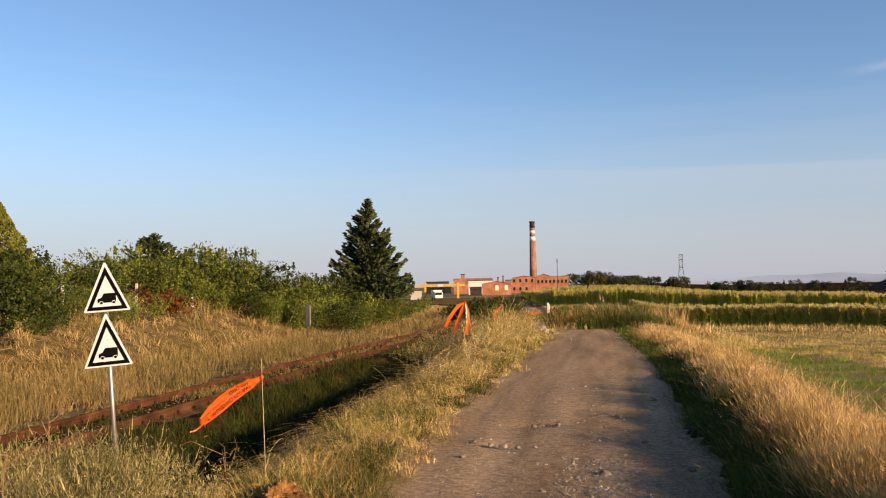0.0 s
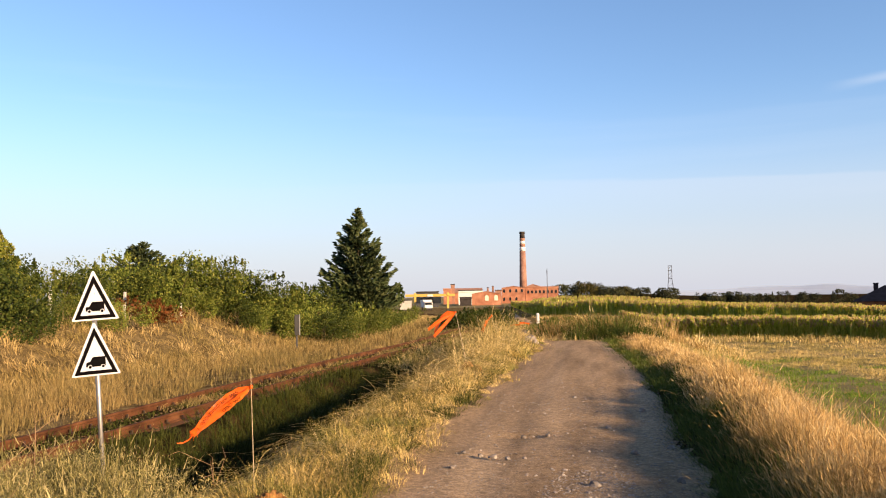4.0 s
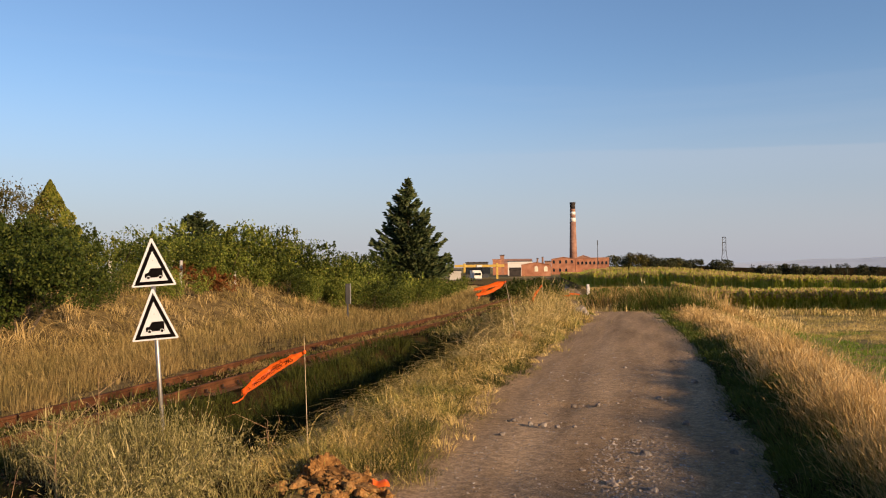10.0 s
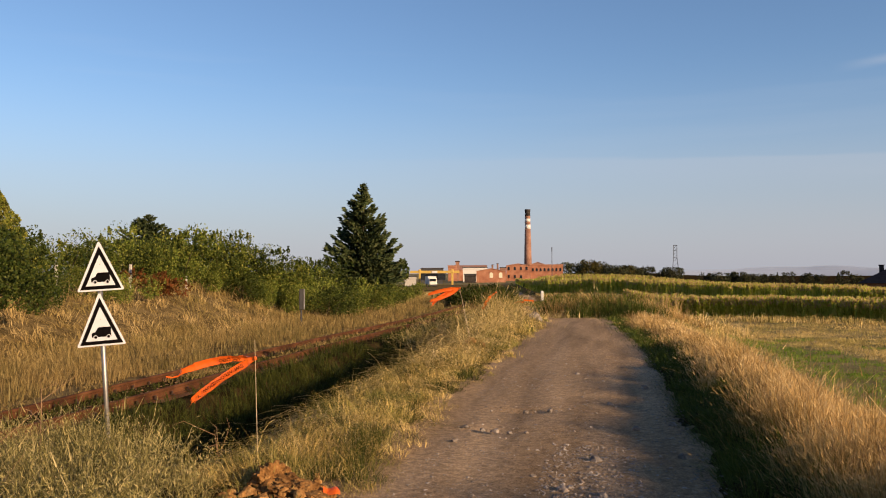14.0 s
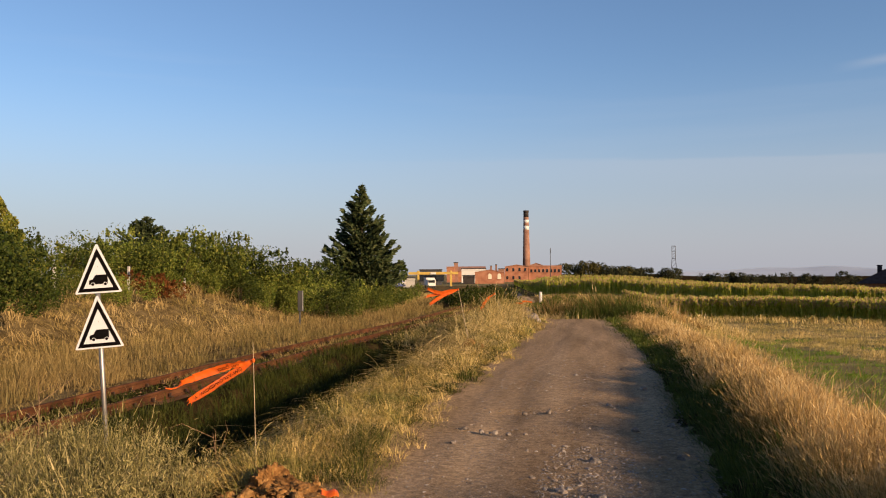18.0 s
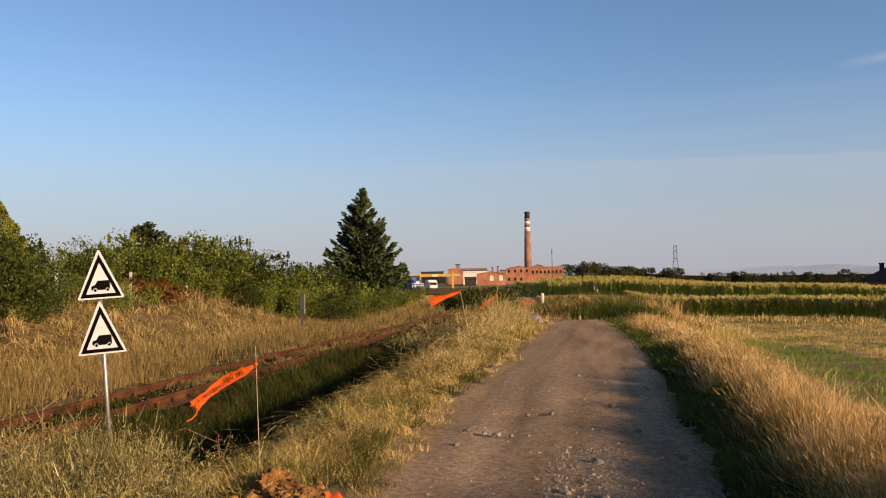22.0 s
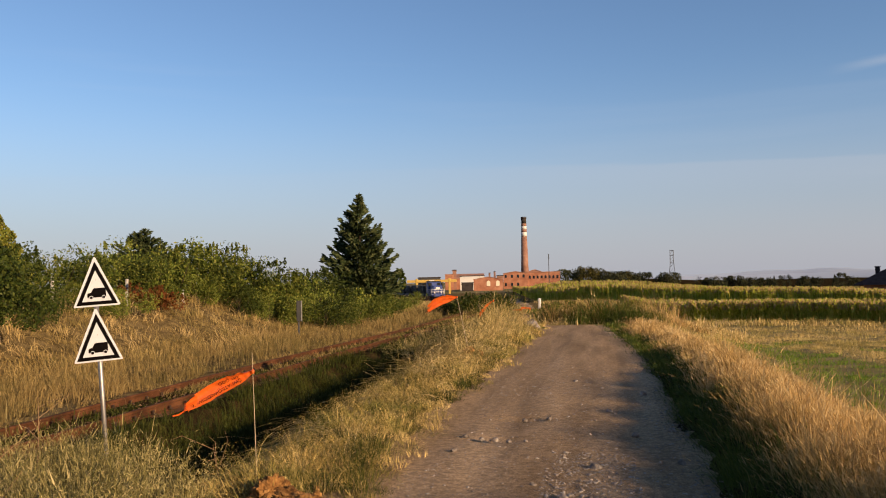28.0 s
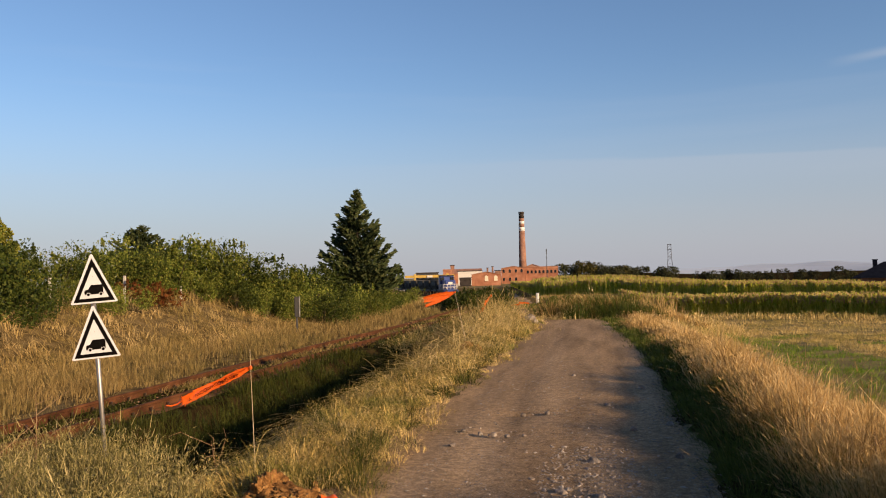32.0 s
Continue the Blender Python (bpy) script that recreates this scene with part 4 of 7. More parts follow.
    grass("right_verge_crest", "tall golden grass on the crest of the verge", 76000, 1.40, 2.14, 2.6, 34, 0.165, M["g_straw"], 0.6, 2.6, 0.5, 0.55, follow=right_follow, per=30, rc=0.04, spray=1.8, heads=0.6, wmin=0.004, turn=3,
          hfun=lambda x, y: (1 - 0.25 * step(11, 27, y)) * lumpy(x, y, 0.55, 0.7, 5) * (0.85 + 0.25 * step(1.42, 1.75, x)))
    grass("right_verge_straw", "golden grass along the field edge", 54000, 1.8, 2.85, 3.2, 34, 0.16, M["g_straw"], 0.5, 2.7, 0.5, 0.7, turn=3, follow=right_follow, per=26, rc=0.05, spray=1.3, heads=0.6, wmin=0.004,
          hfun=lambda x, y: (1.1 - 0.45 * step(1.9, 3.1, x)) * lumpy(x, y, 0.5, 0.45, 7))
    # two unseen stands of straw, added so their shadow falls across the near road
    grass("verge_tall_grass", "taller straw standing at the near verge", 10000, 1.7, 2.6, 2.9, 5.4, 0.36, M["g_straw"], 0.3, 2.9, 0.8, 0.65, follow=road_follow, shape=lambda x, y: x > 0.36 * y, per=40, rc=0.07, spray=1.4, heads=0.5, wmin=0.003, turn=3)
    grass("verge_near_tall", "tall straw on the verge beside the viewpoint", 20000, 1.6, 3.0, 2.0, 6.8, 0.66, M["g_straw"], 0.3, 2.9, 0.8, 0.6, shape=lambda x, y: x > 0.385 * y, per=40, rc=0.08, spray=1.0, heads=0.5, wmin=0.004, turn=3)
    grass("verge_behind", "verge grass running on beside the road", 14000, -5.5, -1.9, -7, 3.7, 0.24, M["g_verge"], 1.0, 3.0, 0.8, 0.6, follow=road_follow, per=26, rc=0.06, spray=2.2, wmin=0.006, turn=3)
    grass("straw_behind", "straw verge running on beside the field", 14000, 1.46, 3.2, -7, 3.0, 0.22, M["g_straw"], 0.6, 3.0, 0.8, 0.6, follow=road_follow, per=26, rc=0.06, spray=1.8, wmin=0.006, turn=3)
    grass("verge_tufts", "thick straw tufts standing up from the verge", 20000, 1.44, 2.04, 2.8, 30, 0.33, M["g_straw"], 0.4, 2.9, 0.9, 0.36, follow=right_follow, per=70, rc=0.09, spray=1.6, heads=0.5, wmin=0.003, turn=2, loose=0.1,
          hfun=lambda x, y: lumpy(x, y, 1.3, 0.6, 41))
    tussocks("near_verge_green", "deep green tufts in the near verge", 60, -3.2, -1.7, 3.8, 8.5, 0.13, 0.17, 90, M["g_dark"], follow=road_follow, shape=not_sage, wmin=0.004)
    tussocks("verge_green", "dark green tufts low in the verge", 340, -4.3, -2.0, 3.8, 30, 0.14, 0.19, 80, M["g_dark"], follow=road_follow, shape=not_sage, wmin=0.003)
    grass("verge_stems", "single tall bleached stems with seed heads", 6000, 1.5, 2.8, 3.0, 26, 0.30, M["g_straw"], 0.8, 2.9, 0.7, 0.5, follow=right_follow, per=4, rc=0.05, spray=2.0, heads=0.8, wmin=0.003, turn=2)
    grass("right_verge_green", "dark green grass at the foot of the verge", 42000, 0.98, 1.62, 2.6, 32, 0.19, M["g_foot"], 0.9, 3.0, 0.8, 0.8, follow=right_follow, per=24, rc=0.05, spray=2.2)
    grass("stubble", "mown stubble with green regrowth", 240000, 2.9, 30, 4.5, 46, 0.13, M["g_pale"], 0.5, 2.9, 1.4, 0.7, simple=True, wmin=0.0045, wfar=0.0008,
          shape=lambda x, y: (x < 3.4 + 0.62 * y) & ((rng.random(len(x)) < 0.15) | ~fresh_ground(x, y)), per=16, rc=0.05, loose=0.15, spray=1.6)
    grass("far_stubble", "pale upright stubble towards the maize", 90000, 2.2, 26, 20, 45, 0.16, M["g_pale"], 0.3, 2.9, 2.0, 0.6, simple=True, wmin=0.007, wfar=0.0007, per=14, rc=0.08, turn=3, power=1.6,
          shape=lambda x, y: (x < 3.4 + 0.62 * y) & (np.hypot(x, y) < 45) & ((y > 27) | ~fresh_ground(x, y)))
    grass("road_end_grass", "dry grass where the track bends", 36000, -6, 4.5, 29, 46, 0.40, M["g_straw"], 0.4, 2.9, 2.2, 0.6, power=1.01, heads=0.2,
          shape=lambda x, y: (np.abs(x - road_x(y)) > 1.9) & ((x < road_x(y)) | bend_ground(x, y)))
    grass("fresh_patch", "patches of fresh green regrowth in the stubble", 90000, 2.9, 14.0, 10.5, 31, 0.12, M["g_fresh"], 0.5, 2.9, 1.0, 0.75, simple=True, wmin=0.006, wfar=0.0009, per=16, rc=0.06, loose=0.2, turn=3,
          shape=fresh_ground)
    grass("bend_grass", "tufts of dry grass where the road bends away", 30000, -3.0, 5.5, 30.2, 40, 0.38, M["g_khaki"], 0.4, 2.9, 1.2, 0.6, per=18, rc=0.07, turn=3, heads=0.3, shape=bend_ground,
          hfun=lambda x, y: (0.35 + 0.65 * step(30.4, 32.5, y)) * lumpy(x, y, 1.2, 0.5, 23))
    tussocks("bend_weeds", "grey-green weeds on the inside of the bend", 80, -2.6, 2.4, 30.8, 36, 0.42, 0.62, 110, M["g_foot"], shape=bend_ground, flop=0.8)
    tussocks("bend_straw", "straw tufts on the inside of the bend", 80, -2.4, 3.0, 31.5, 37, 0.36, 0.55, 90, M["g_straw"], shape=bend_ground, flop=0.8)
    grass("maize_edge_grass", "dry grass and weeds along the maize", 26000, 1.0, 19, 40, 51, 0.34, M["g_khaki"], 0.4, 2.9, 1.6, 0.6, per=14, rc=0.1, turn=3,
          shape=lambda x, y: (np.hypot(x, y) > 44.0 + 0.12 * (19 - x)) & (np.hypot(x, y) < 47.5 + 0.2 * (19 - x)))
    grass("far_grass", "rough grass round the yard", 50000, -45, 8, 46, 170, 0.5, M["g_bank"], 0.4, 2.9, 5.0, 0.6, simple=True, per=10,
          shape=lambda x, y: (np.abs(x - road_x(y)) > 3.2) & off_track(x, y))


all_grass()


# ---- railway track ----
RAILS = (-0.52, 0.68)                 # the two rails, across from the line of the track


def track():
    t = thing("railway_track", Matrix(), "rusty railway track on weedy ballast", "railway track", kind="structure")
    yy = np.array(list(np.arange(-4, 60, 0.5)) + list(np.arange(60, 262, 2.0)))

    def strip(offsets, heights, mat, name, lift):
        U = np.array(offsets)
        X = track_x(yy)[:, None] + U[None, :]
        Z = ground_z(track_x(yy), yy)[:, None] + np.array(heights)[None, :] + lift - 0.04
        V = np.stack([X, np.repeat(yy[:, None], len(U), 1), Z], -1).reshape(-1, 3)
        nx = len(U)
        i = np.arange(nx - 1)[None, :] + nx * np.arange(len(yy) - 1)[:, None]
        return np_mesh(name, V, [(np.stack([i, i + 1, i + nx + 1, i + nx], -1).reshape(-1, 4), 0)], [mat])

    for s in RAILS:
        prof = [(-0.062, 0), (-0.062, 0.012), (-0.012, 0.03), (-0.009, 0.10), (-0.035, 0.112), (-0.035, 0.148), (-0.028, 0.152), (0.028, 0.152), (0.035, 0.148), (0.035, 0.112), (0.009, 0.10), (0.012, 0.03), (0.062, 0.012), (0.062, 0)]
        part("rail", strip([s + p[0] for p in prof], [p[1] * 1.18 for p in prof], M["rust"], "rail", 0.03), None, t, "rusty steel rail")
    part("ballast", strip([-1.6, -1.2, -0.85, -0.5, 0.08, 0.66, 0.95, 1.1, 1.3], [-0.08, 0.0, 0.05, 0.045, 0.03, 0.045, 0.04, -0.03, -0.3], M["ballast"], "ballast", -0.02), None, t, "rust-stained ballast")
    sl = bm_mesh("sleeper", boxed(1.75, 0.22, 0.14, Matrix.Translation((0, 0, -0.04)), 0.015), M["sleeper"])
    cl = bmesh.new()
    box(cl, 0.08, 0.06, 0.02, Matrix.Translation((0, 0, 0.03)), 0.004)
    box(cl, 0.04, 0.035, 0.08, Matrix.Translation((0.014, 0, 0.06)), 0.006)
    cl = bm_mesh("rail_clip", cl, M["darkrust"])
    for i, y in enumerate(np.arange(3.0, 62.0, 0.60)):
        z = float(ground_z(track_x(y), y))
        ob = part("sleeper", sl, None, t)
        ob.matrix_basis = pose(float(track_x(y)) + 0.08, y, z - 0.06 + rng.normal(0, 0.012), 0, 0, rng.normal(0, 0.6))
        if y < 46:
            for s in RAILS:
                for q in (-1, 1):
                    ob = part("rail_clip", cl, None, t)
                    ob.matrix_basis = pose(float(track_x(y)) + s + q * 0.085, y, z - 0.01, 0, 0, 0 if q < 0 else 180)
    return t


track()


def pebbles(name, label, n, x0, x1, y0, y1, size, mat, zf=ground_z, follow=None, lift=0.0, power=1.0, chunky=False):
    """Loose stones strewn over a strip: flat six-cornered chips, or chunky twelve-cornered ones."""
    x, y = scatter(n, x0, x1, y0, y1, power)
    if follow is not None:
        x = x + follow(y)
    s = size * np.clip(rng.lognormal(0, 0.5, n), 0.4, 2.4)
    if chunky:
        bm = bmesh.new()
        bmesh.ops.create_icosphere(bm, subdivisions=1, radius=1.0)
        O = np.array([v.co[:] for v in bm.verts]) * (1, 1, 0.62)
        F = np.array([[v.index for v in f.verts] for f in bm.faces])
        bm.free()
    else:
        O = np.array([[1, 0, 0], [0, 1, 0], [-1, 0, 0], [0, -1, 0], [0, 0, 0.5], [0, 0, -0.5]])
        F = np.array([[0, 1, 4], [1, 2, 4], [2, 3, 4], [3, 0, 4], [1, 0, 5], [2, 1, 5], [3, 2, 5], [0, 3, 5]])
    k = len(O)
    V = O[None] * rng.uniform(0.6, 1.3, (n, k, 1)) * s[:, None, None] * np.stack([np.ones(n), rng.uniform(0.55, 1.0, n), rng.uniform(0.6, 1.1, n)], -1)[:, None]
    a = rng.random(n) * 6.28
    c, q = np.cos(a)[:, None], np.sin(a)[:, None]
    V = np.stack([V[..., 0] * c - V[..., 1] * q, V[..., 0] * q + V[..., 1] * c, V[..., 2]], -1)
    V += np.stack([x, y, zf(x, y) + lift], -1)[:, None]
    F = (k * np.arange(n)[:, None, None] + F[None]).reshape(-1, 3)
    return tagged(new(name, np_mesh(name, V.reshape(-1, 3), [(F, 0)], [mat])), label, "gravel", kind="stuff")


def road_top(x, y):
    u = x - road_x(y)
    return ground_z(x, y) + 0.012 + 0.02 * (1 - np.minimum(1.2, np.abs(u) / 1.42) ** 2) - 0.009 * np.exp(-((np.abs(u) - 0.72) / 0.2) ** 2)


pebbles("road_gravel", "loose pale gravel on the dirt road", 11000, -1.9, 0.95, 4.0, 30, 0.0058, M["stone"], road_top)
pebbles("road_grit", "fine grit lying on the near road", 4500, -1.75, 0.95, 4.0, 13, 0.0055, M["stone"], road_top)
pebbles("ballast_rubble", "dull rubble at the foot of the ballast", 500, -8.0, -4.2, 4.4, 7.4, 0.024, M["ballast"])
pebbles("gravel_patch", "patch of coarse crushed stone in the road", 1500, -0.5, 0.3, 5.0, 8.0, 0.010, M["stone"], road_top, chunky=True)
pebbles("road_stones_loose", "scattered finger-sized stones on the dirt road", 1100, -1.6, 0.9, 4.0, 16, 0.010, M["stone"], road_top, chunky=True)
pebbles("edge_gravel", "loose gravel along the shaded road edge", 1300, 0.5, 0.98, 4.0, 24, 0.010, M["stone"], road_top)
pebbles("ballast_stones", "rust-stained ballast stones between the rails", 2400, -0.40, 0.56, 5.0, 44, 0.020, M["ballast_pale"], follow=track_x, lift=0.0)
pebbles("shoulder_stones", "rust-stained stones on the ballast shoulder", 4200, -1.35, -0.65, 5.0, 44, 0.022, M["ballast"], follow=track_x, lift=-0.02)


# ---- bushes and trees ----
def leaf_quads(P, size, up=0.0):
    """Rhombic leaves about the points P, turned at random."""
    n = len(P)
    a = rng.normal(0, 1, (n, 3))
    a[:, 2] += up
    a /= np.linalg.norm(a, axis=1, keepdims=True)
    b = np.cross(a, rng.normal(0, 1, (n, 3)))
    b /= np.maximum(1e-6, np.linalg.norm(b, axis=1, keepdims=True))
    s = (size * rng.uniform(0.6, 1.4, n))[:, None]
    V = np.stack([P - a * s * 0.5, P + b * s * 0.27, P + a * s * 0.5, P - b * s * 0.27], 1).reshape(-1, 3)
    return V, np.arange(4 * n).reshape(n, 4)


def bush_mesh(seed, w, h, n, leaf, mat, shoots=26, lobes=9, reach=(0.05, 0.17)):
    r = np.random.default_rng(seed)
    C = np.stack([r.normal(0, w * 0.24, lobes), r.normal(0, w * 0.24, lobes), r.uniform(0.25, 0.72, lobes) * h], -1)
    R = r.uniform(0.16, 0.30, lobes) * w
    k = r.integers(0, lobes, n)
    D = r.normal(0, 1, (n, 3))
    D /= np.linalg.norm(D, axis=1, keepdims=True)
    rad = R[k] * (0.55 + 0.5 * r.random(n) ** 0.5) * (1 + 0.25 * np.sin(D[:, 0] * 7 + k) * np.sin(D[:, 2] * 9))
    P = C[k] + D * rad[:, None] * np.array([1, 1, min(1.4, h / w * 1.15)])
    P[:, 2] = np.where(P[:, 2] < 0.05 * h, r.random(n) * 0.5 * h, P[:, 2])
    S = []
    for _ in range(shoots):
        j = r.integers(0, lobes)
        b = C[j] + np.array([r.normal(0, R[j] * 0.6), r.normal(0, R[j] * 0.6), R[j] * 0.4])
        ln = r.uniform(*reach) * h
        t = r.random(60)
        S.append(b + np.stack([t * r.normal(0, 0.12) * ln, t * r.normal(0, 0.12) * ln, t * ln], -1) + r.normal(0, 0.05, (60, 3)) * (1.15 - t[:, None]) * h * 0.35)
    P = np.concatenate([P] + S)
    V, F = leaf_quads(P, leaf, 0.5)
    return np_mesh("crown", V, [(F, 0)], [mat])


def stems_mesh(seed, w, h, n=5):
    r = np.random.default_rng(seed)
    bm = bmesh.new()
    for _ in range(n):
        x, y = r.normal(0, 0.06 * w, 2)
        tube(bm, (x, y, -0.15), (x + r.normal(0, 0.15 * w), y + r.normal(0, 0.15 * w), h * 0.6), 0.035 * h / 2, 0.01, 6)
    return bm


def make_bush(name, label, w, h, n, leaf, mat, seed, category="bush", group=""):
    t = thing(name, Matrix(), label, category, group)
    part("crown", bush_mesh(seed, w, h, n, leaf, mat), None, t)
    part("stem", stems_mesh(seed, w, h), M["bark"], t)
    return t


def polar(az, d, lift=0.0):
    """A place on the ground by its bearing from the viewpoint and its distance."""
    x, y = d * math.sin(radians(az)), d * math.cos(radians(az))
    return x, y, float(ground_z(x, y)) + lift


def put(ob, az, d, turn=0.0, size=1.0, tall=1.0, sink=0.05):
    x, y, z = polar(az, d)
    m = Matrix.LocRotScale((x, y, z - sink), Euler((0, 0, radians(turn))), Vector((size, size, size * tall)))
    ob.matrix_basis = m
    return ob


def hedge():
    base = []
    for i, (mat, n) in enumerate(((M["bush"], 4900), (M["bush"], 4900), (M["bushdark"], 4900), (M["bush"], 4700))):
        lab = ("leafy green hedge bush on the bank", "yellow-green hedge bush with upright shoots", "dark green hedge bush", "broad low scrub bush")[i]
        base.append(make_bush("hedge_bush", lab, 3.6, 2.6, n, 0.115, mat, 11 + i, group="hedge on the railway bank"))
    r = random.Random(5)
    spots = []
    # the row behind the fence, by bearing: (bearing, distance, height)
    for az, d, h in ((-46, 34, 2.3), (-44.2, 33, 2.5), (-38.5, 35, 2.4), (-36.5, 37, 2.2), (-34.5, 38, 2.1), (-32.6, 39, 2.0), (-31, 40, 2.2), (-29.3, 41, 2.5),
                     (-28, 42, 2.8), (-26.6, 43, 2.7), (-25.2, 44, 3.0), (-24, 45, 2.7), (-22.8, 46, 2.4), (-21.6, 47, 2.5), (-20.4, 48, 3.1), (-19.2, 50, 2.5),
                     (-29.5, 40, 1.5), (-27.2, 41, 1.6), (-25.2, 42, 1.6), (-23.4, 42.5, 1.7), (-22.0, 43, 1.8), (-20.2, 45, 1.9), (-19, 44, 1.9), (-17.8, 46, 1.9),
                     (-16.6, 49, 2.0), (-15.6, 53, 2.0), (-14.7, 57, 1.8), (-14.0, 62, 1.8), (-13.5, 70, 1.9), (-35, 33, 1.4), (-37, 30, 1.6), (-33, 34, 1.2), (-47.8, 36, 2.2)):
        spots.append((az, d, h))
    for i, (az, d, h) in enumerate(spots):
        b = base[i % 4]
        ob = b if i < 4 else copy_thing(b, Matrix())
        put(ob, az + r.uniform(-0.3, 0.3), d, r.uniform(0, 360), h / 2.6 * r.uniform(0.92, 1.08), r.uniform(0.9, 1.12), 0.15)


def conifer_mesh(seed, h, w, levels, mat, spray, droop=0.25, dens=14):
    r = np.random.default_rng(seed)
    P, A = [], []
    for i in range(levels):
        f = i / (levels - 1)
        z = h * (0.05 + 0.93 * f)
        L = w / 2 * (1 - f) ** 0.95 * (1 - 0.35 * math.exp(-f * 12)) + 0.08
        for j in range(int(6 + 7 * (1 - f))):
            a = r.random() * 6.283
            ln = L * r.uniform(0.62, 1.18)
            m = max(3, int(dens * ln / (w / 2)) + 2)
            t = np.sqrt(r.random(m * 3))
            lift = (0.42 + 0.35 * f) * ln * r.uniform(0.6, 1.4)
            out = t * ln
            zz = z - droop * out + lift * t ** 2.5 * 0.8
            side = r.normal(0, 0.13, m * 3) * ln * (1.1 - t * 0.8)
            x = math.cos(a) * out - math.sin(a) * side
            y = math.sin(a) * out + math.cos(a) * side
            P.append(np.stack([x, y, zz + r.normal(0, 0.03 * h / 7, m * 3)], -1))
            A.append(np.stack([math.cos(a) + r.normal(0, 0.45, m * 3), math.sin(a) + r.normal(0, 0.45, m * 3), 0.35 + r.normal(0, 0.35, m * 3)], -1))
    P, A = np.concatenate(P), np.concatenate(A)
    A /= np.linalg.norm(A, axis=1, keepdims=True)
    B = np.cross(A, r.normal(0, 1, A.shape))
    B /= np.linalg.norm(B, axis=1, keepdims=True)
    s = (spray * r.uniform(0.6, 1.3, len(P)))[:, None]
    V = np.stack([P - A * s * 0.4, P + B * s * 0.2, P + A * s * 0.6, P - B * s * 0.2], 1).reshape(-1, 3)
    return np_mesh("crown", V, [(np.arange(len(V)).reshape(-1, 4), 0)], [mat])


def conifer(name, label, h, w, levels, seed, mat, spray=0.3, dens=14, droop=0.25):
    t = thing(name, Matrix(), label, "tree")
    bm = tube(bmesh.new(), (0, 0, -0.2), (0, 0, h * 0.97), 0.02 * h, 0.01, 8)
    part("trunk", bm, M["bark"], t)
    part("crown", conifer_mesh(seed, h, w, levels, mat, spray, droop, dens), None, t)
    return t


def column_tree_mesh(seed, h, w, n, leaf, mat):
    """A dense pointed crown, narrow at the top."""
    r = np.random.default_rng(seed)
    f = r.random(n) ** 1.3
    a = r.random(n) * 6.283
    rad = w / 2 * (1 - f) ** 0.92 * (0.72 + 0.3 * np.sqrt(r.random(n))) * (1 + 0.16 * np.sin(a * 5 + f * 17) + 0.1 * np.sin(f * 40))
    P = np.stack([np.cos(a) * rad, np.sin(a) * rad, f * h], -1)
    V, F = leaf_quads(P, leaf, 1.2)
    return np_mesh("crown", V, [(F, 0)], [mat])


def trees():
    hedge()
    put(conifer("spruce", "dark blue-green spruce rising over the hedge", 8.6, 6.8, 36, 3, M["spruce"], 0.40, 38, 0.04), -16.6, 60, 20)
    put(conifer("small_conifer", "small dark conifer behind the hedge", 3.9, 7.6, 30, 4, M["spruce"], 0.24, 70, 0.24), -30.95, 50, 0)
    put(conifer("larch", "tall feathery conifer at the bank", 8.0, 5.4, 60, 6, M["larch"], 0.20, 50, 0.2), -48.0, 40, 10)
    t = thing("thuja", Matrix(), "pointed yellow-green thuja in the hedge", "tree")
    part("crown", column_tree_mesh(5, 3.75, 3.6, 13000, 0.115, M["cypress"]), None, t)
    part("trunk", tube(bmesh.new(), (0, 0, -0.2), (0, 0, 2.2), 0.1, 0.05, 8), M["bark"], t)
    put(t, -40.0, 33, 0)
    # big dark shrub that leans over the meadow
    b = make_bush("elder_shrub", "large dark elder shrub leaning over the meadow grass", 4.6, 2.9, 26000, 0.085, M["bushdark"], 31)
    put(b, -42.3, 25.6, 40, 1.12, 1.05, 0.2)
    b = make_bush("elder_shrub", "brownish leafy shrub with bare upright shoots", 4.4, 3.6, 22000, 0.085, M["bushbrown"], 32)
    put(b, -43.9, 29.5, 80, 1.0, 1.0, 0.2)
    t = thing("young_tree", Matrix(), "slim young leafy tree standing in the hedge", "tree")
    part("crown", bush_mesh(8, 2.0, 3.2, 4200, 0.12, M["bush"], 0, 14), None, t)
    part("trunk", tube(bmesh.new(), (0, 0, -0.2), (0, 0, 2.0), 0.06, 0.03, 8), M["bark"], t)
    put(t, -21.7, 45, 0)
    b = make_bush("dock_clump", "reddish-brown withered dock among green bushes", 2.0, 1.2, 1500, 0.12, M["bushrust"], 33)
    put(b, -30.3, 36.5, 0, 1.0, 1.0, 0.0)
    b = make_bush("young_tree", "small round tree beside the spruce", 2.2, 3.6, 2600, 0.2, M["bushdark"], 34, "tree")
    put(b, -15.4, 64, 0, 1.2, 1.0, 0.2)
    # dark scrub between track and road by the yard
    for az, d, s in ((-9.3, 56, 0.85), (-8.3, 57, 0.9), (-7.3, 58, 0.85), (-6.6, 57, 0.6), (-10.2, 60, 0.7)):
        b = make_bush("scrub", "low dark scrub beside the yard road", 3.4, 1.9, 2600, 0.16, M["bushdark"], int(40 - az * 3), group="scrub by the yard road")
        put(b, az, d, az * 30, s, 1.0, 0.1)
    for az, d, s in ((-3.2, 40, 0.42), (-2.0, 41, 0.40), (-4.2, 38.5, 0.33)):
        b = make_bush("roadside_weeds", "green-brown weeds beside the bend", 3.0, 2.0, 1800, 0.13, M["bush"], int(70 - az * 3), group="weeds by the bend")
        put(b, az, d, az * 30, s, 1.0, 0.1)


trees()


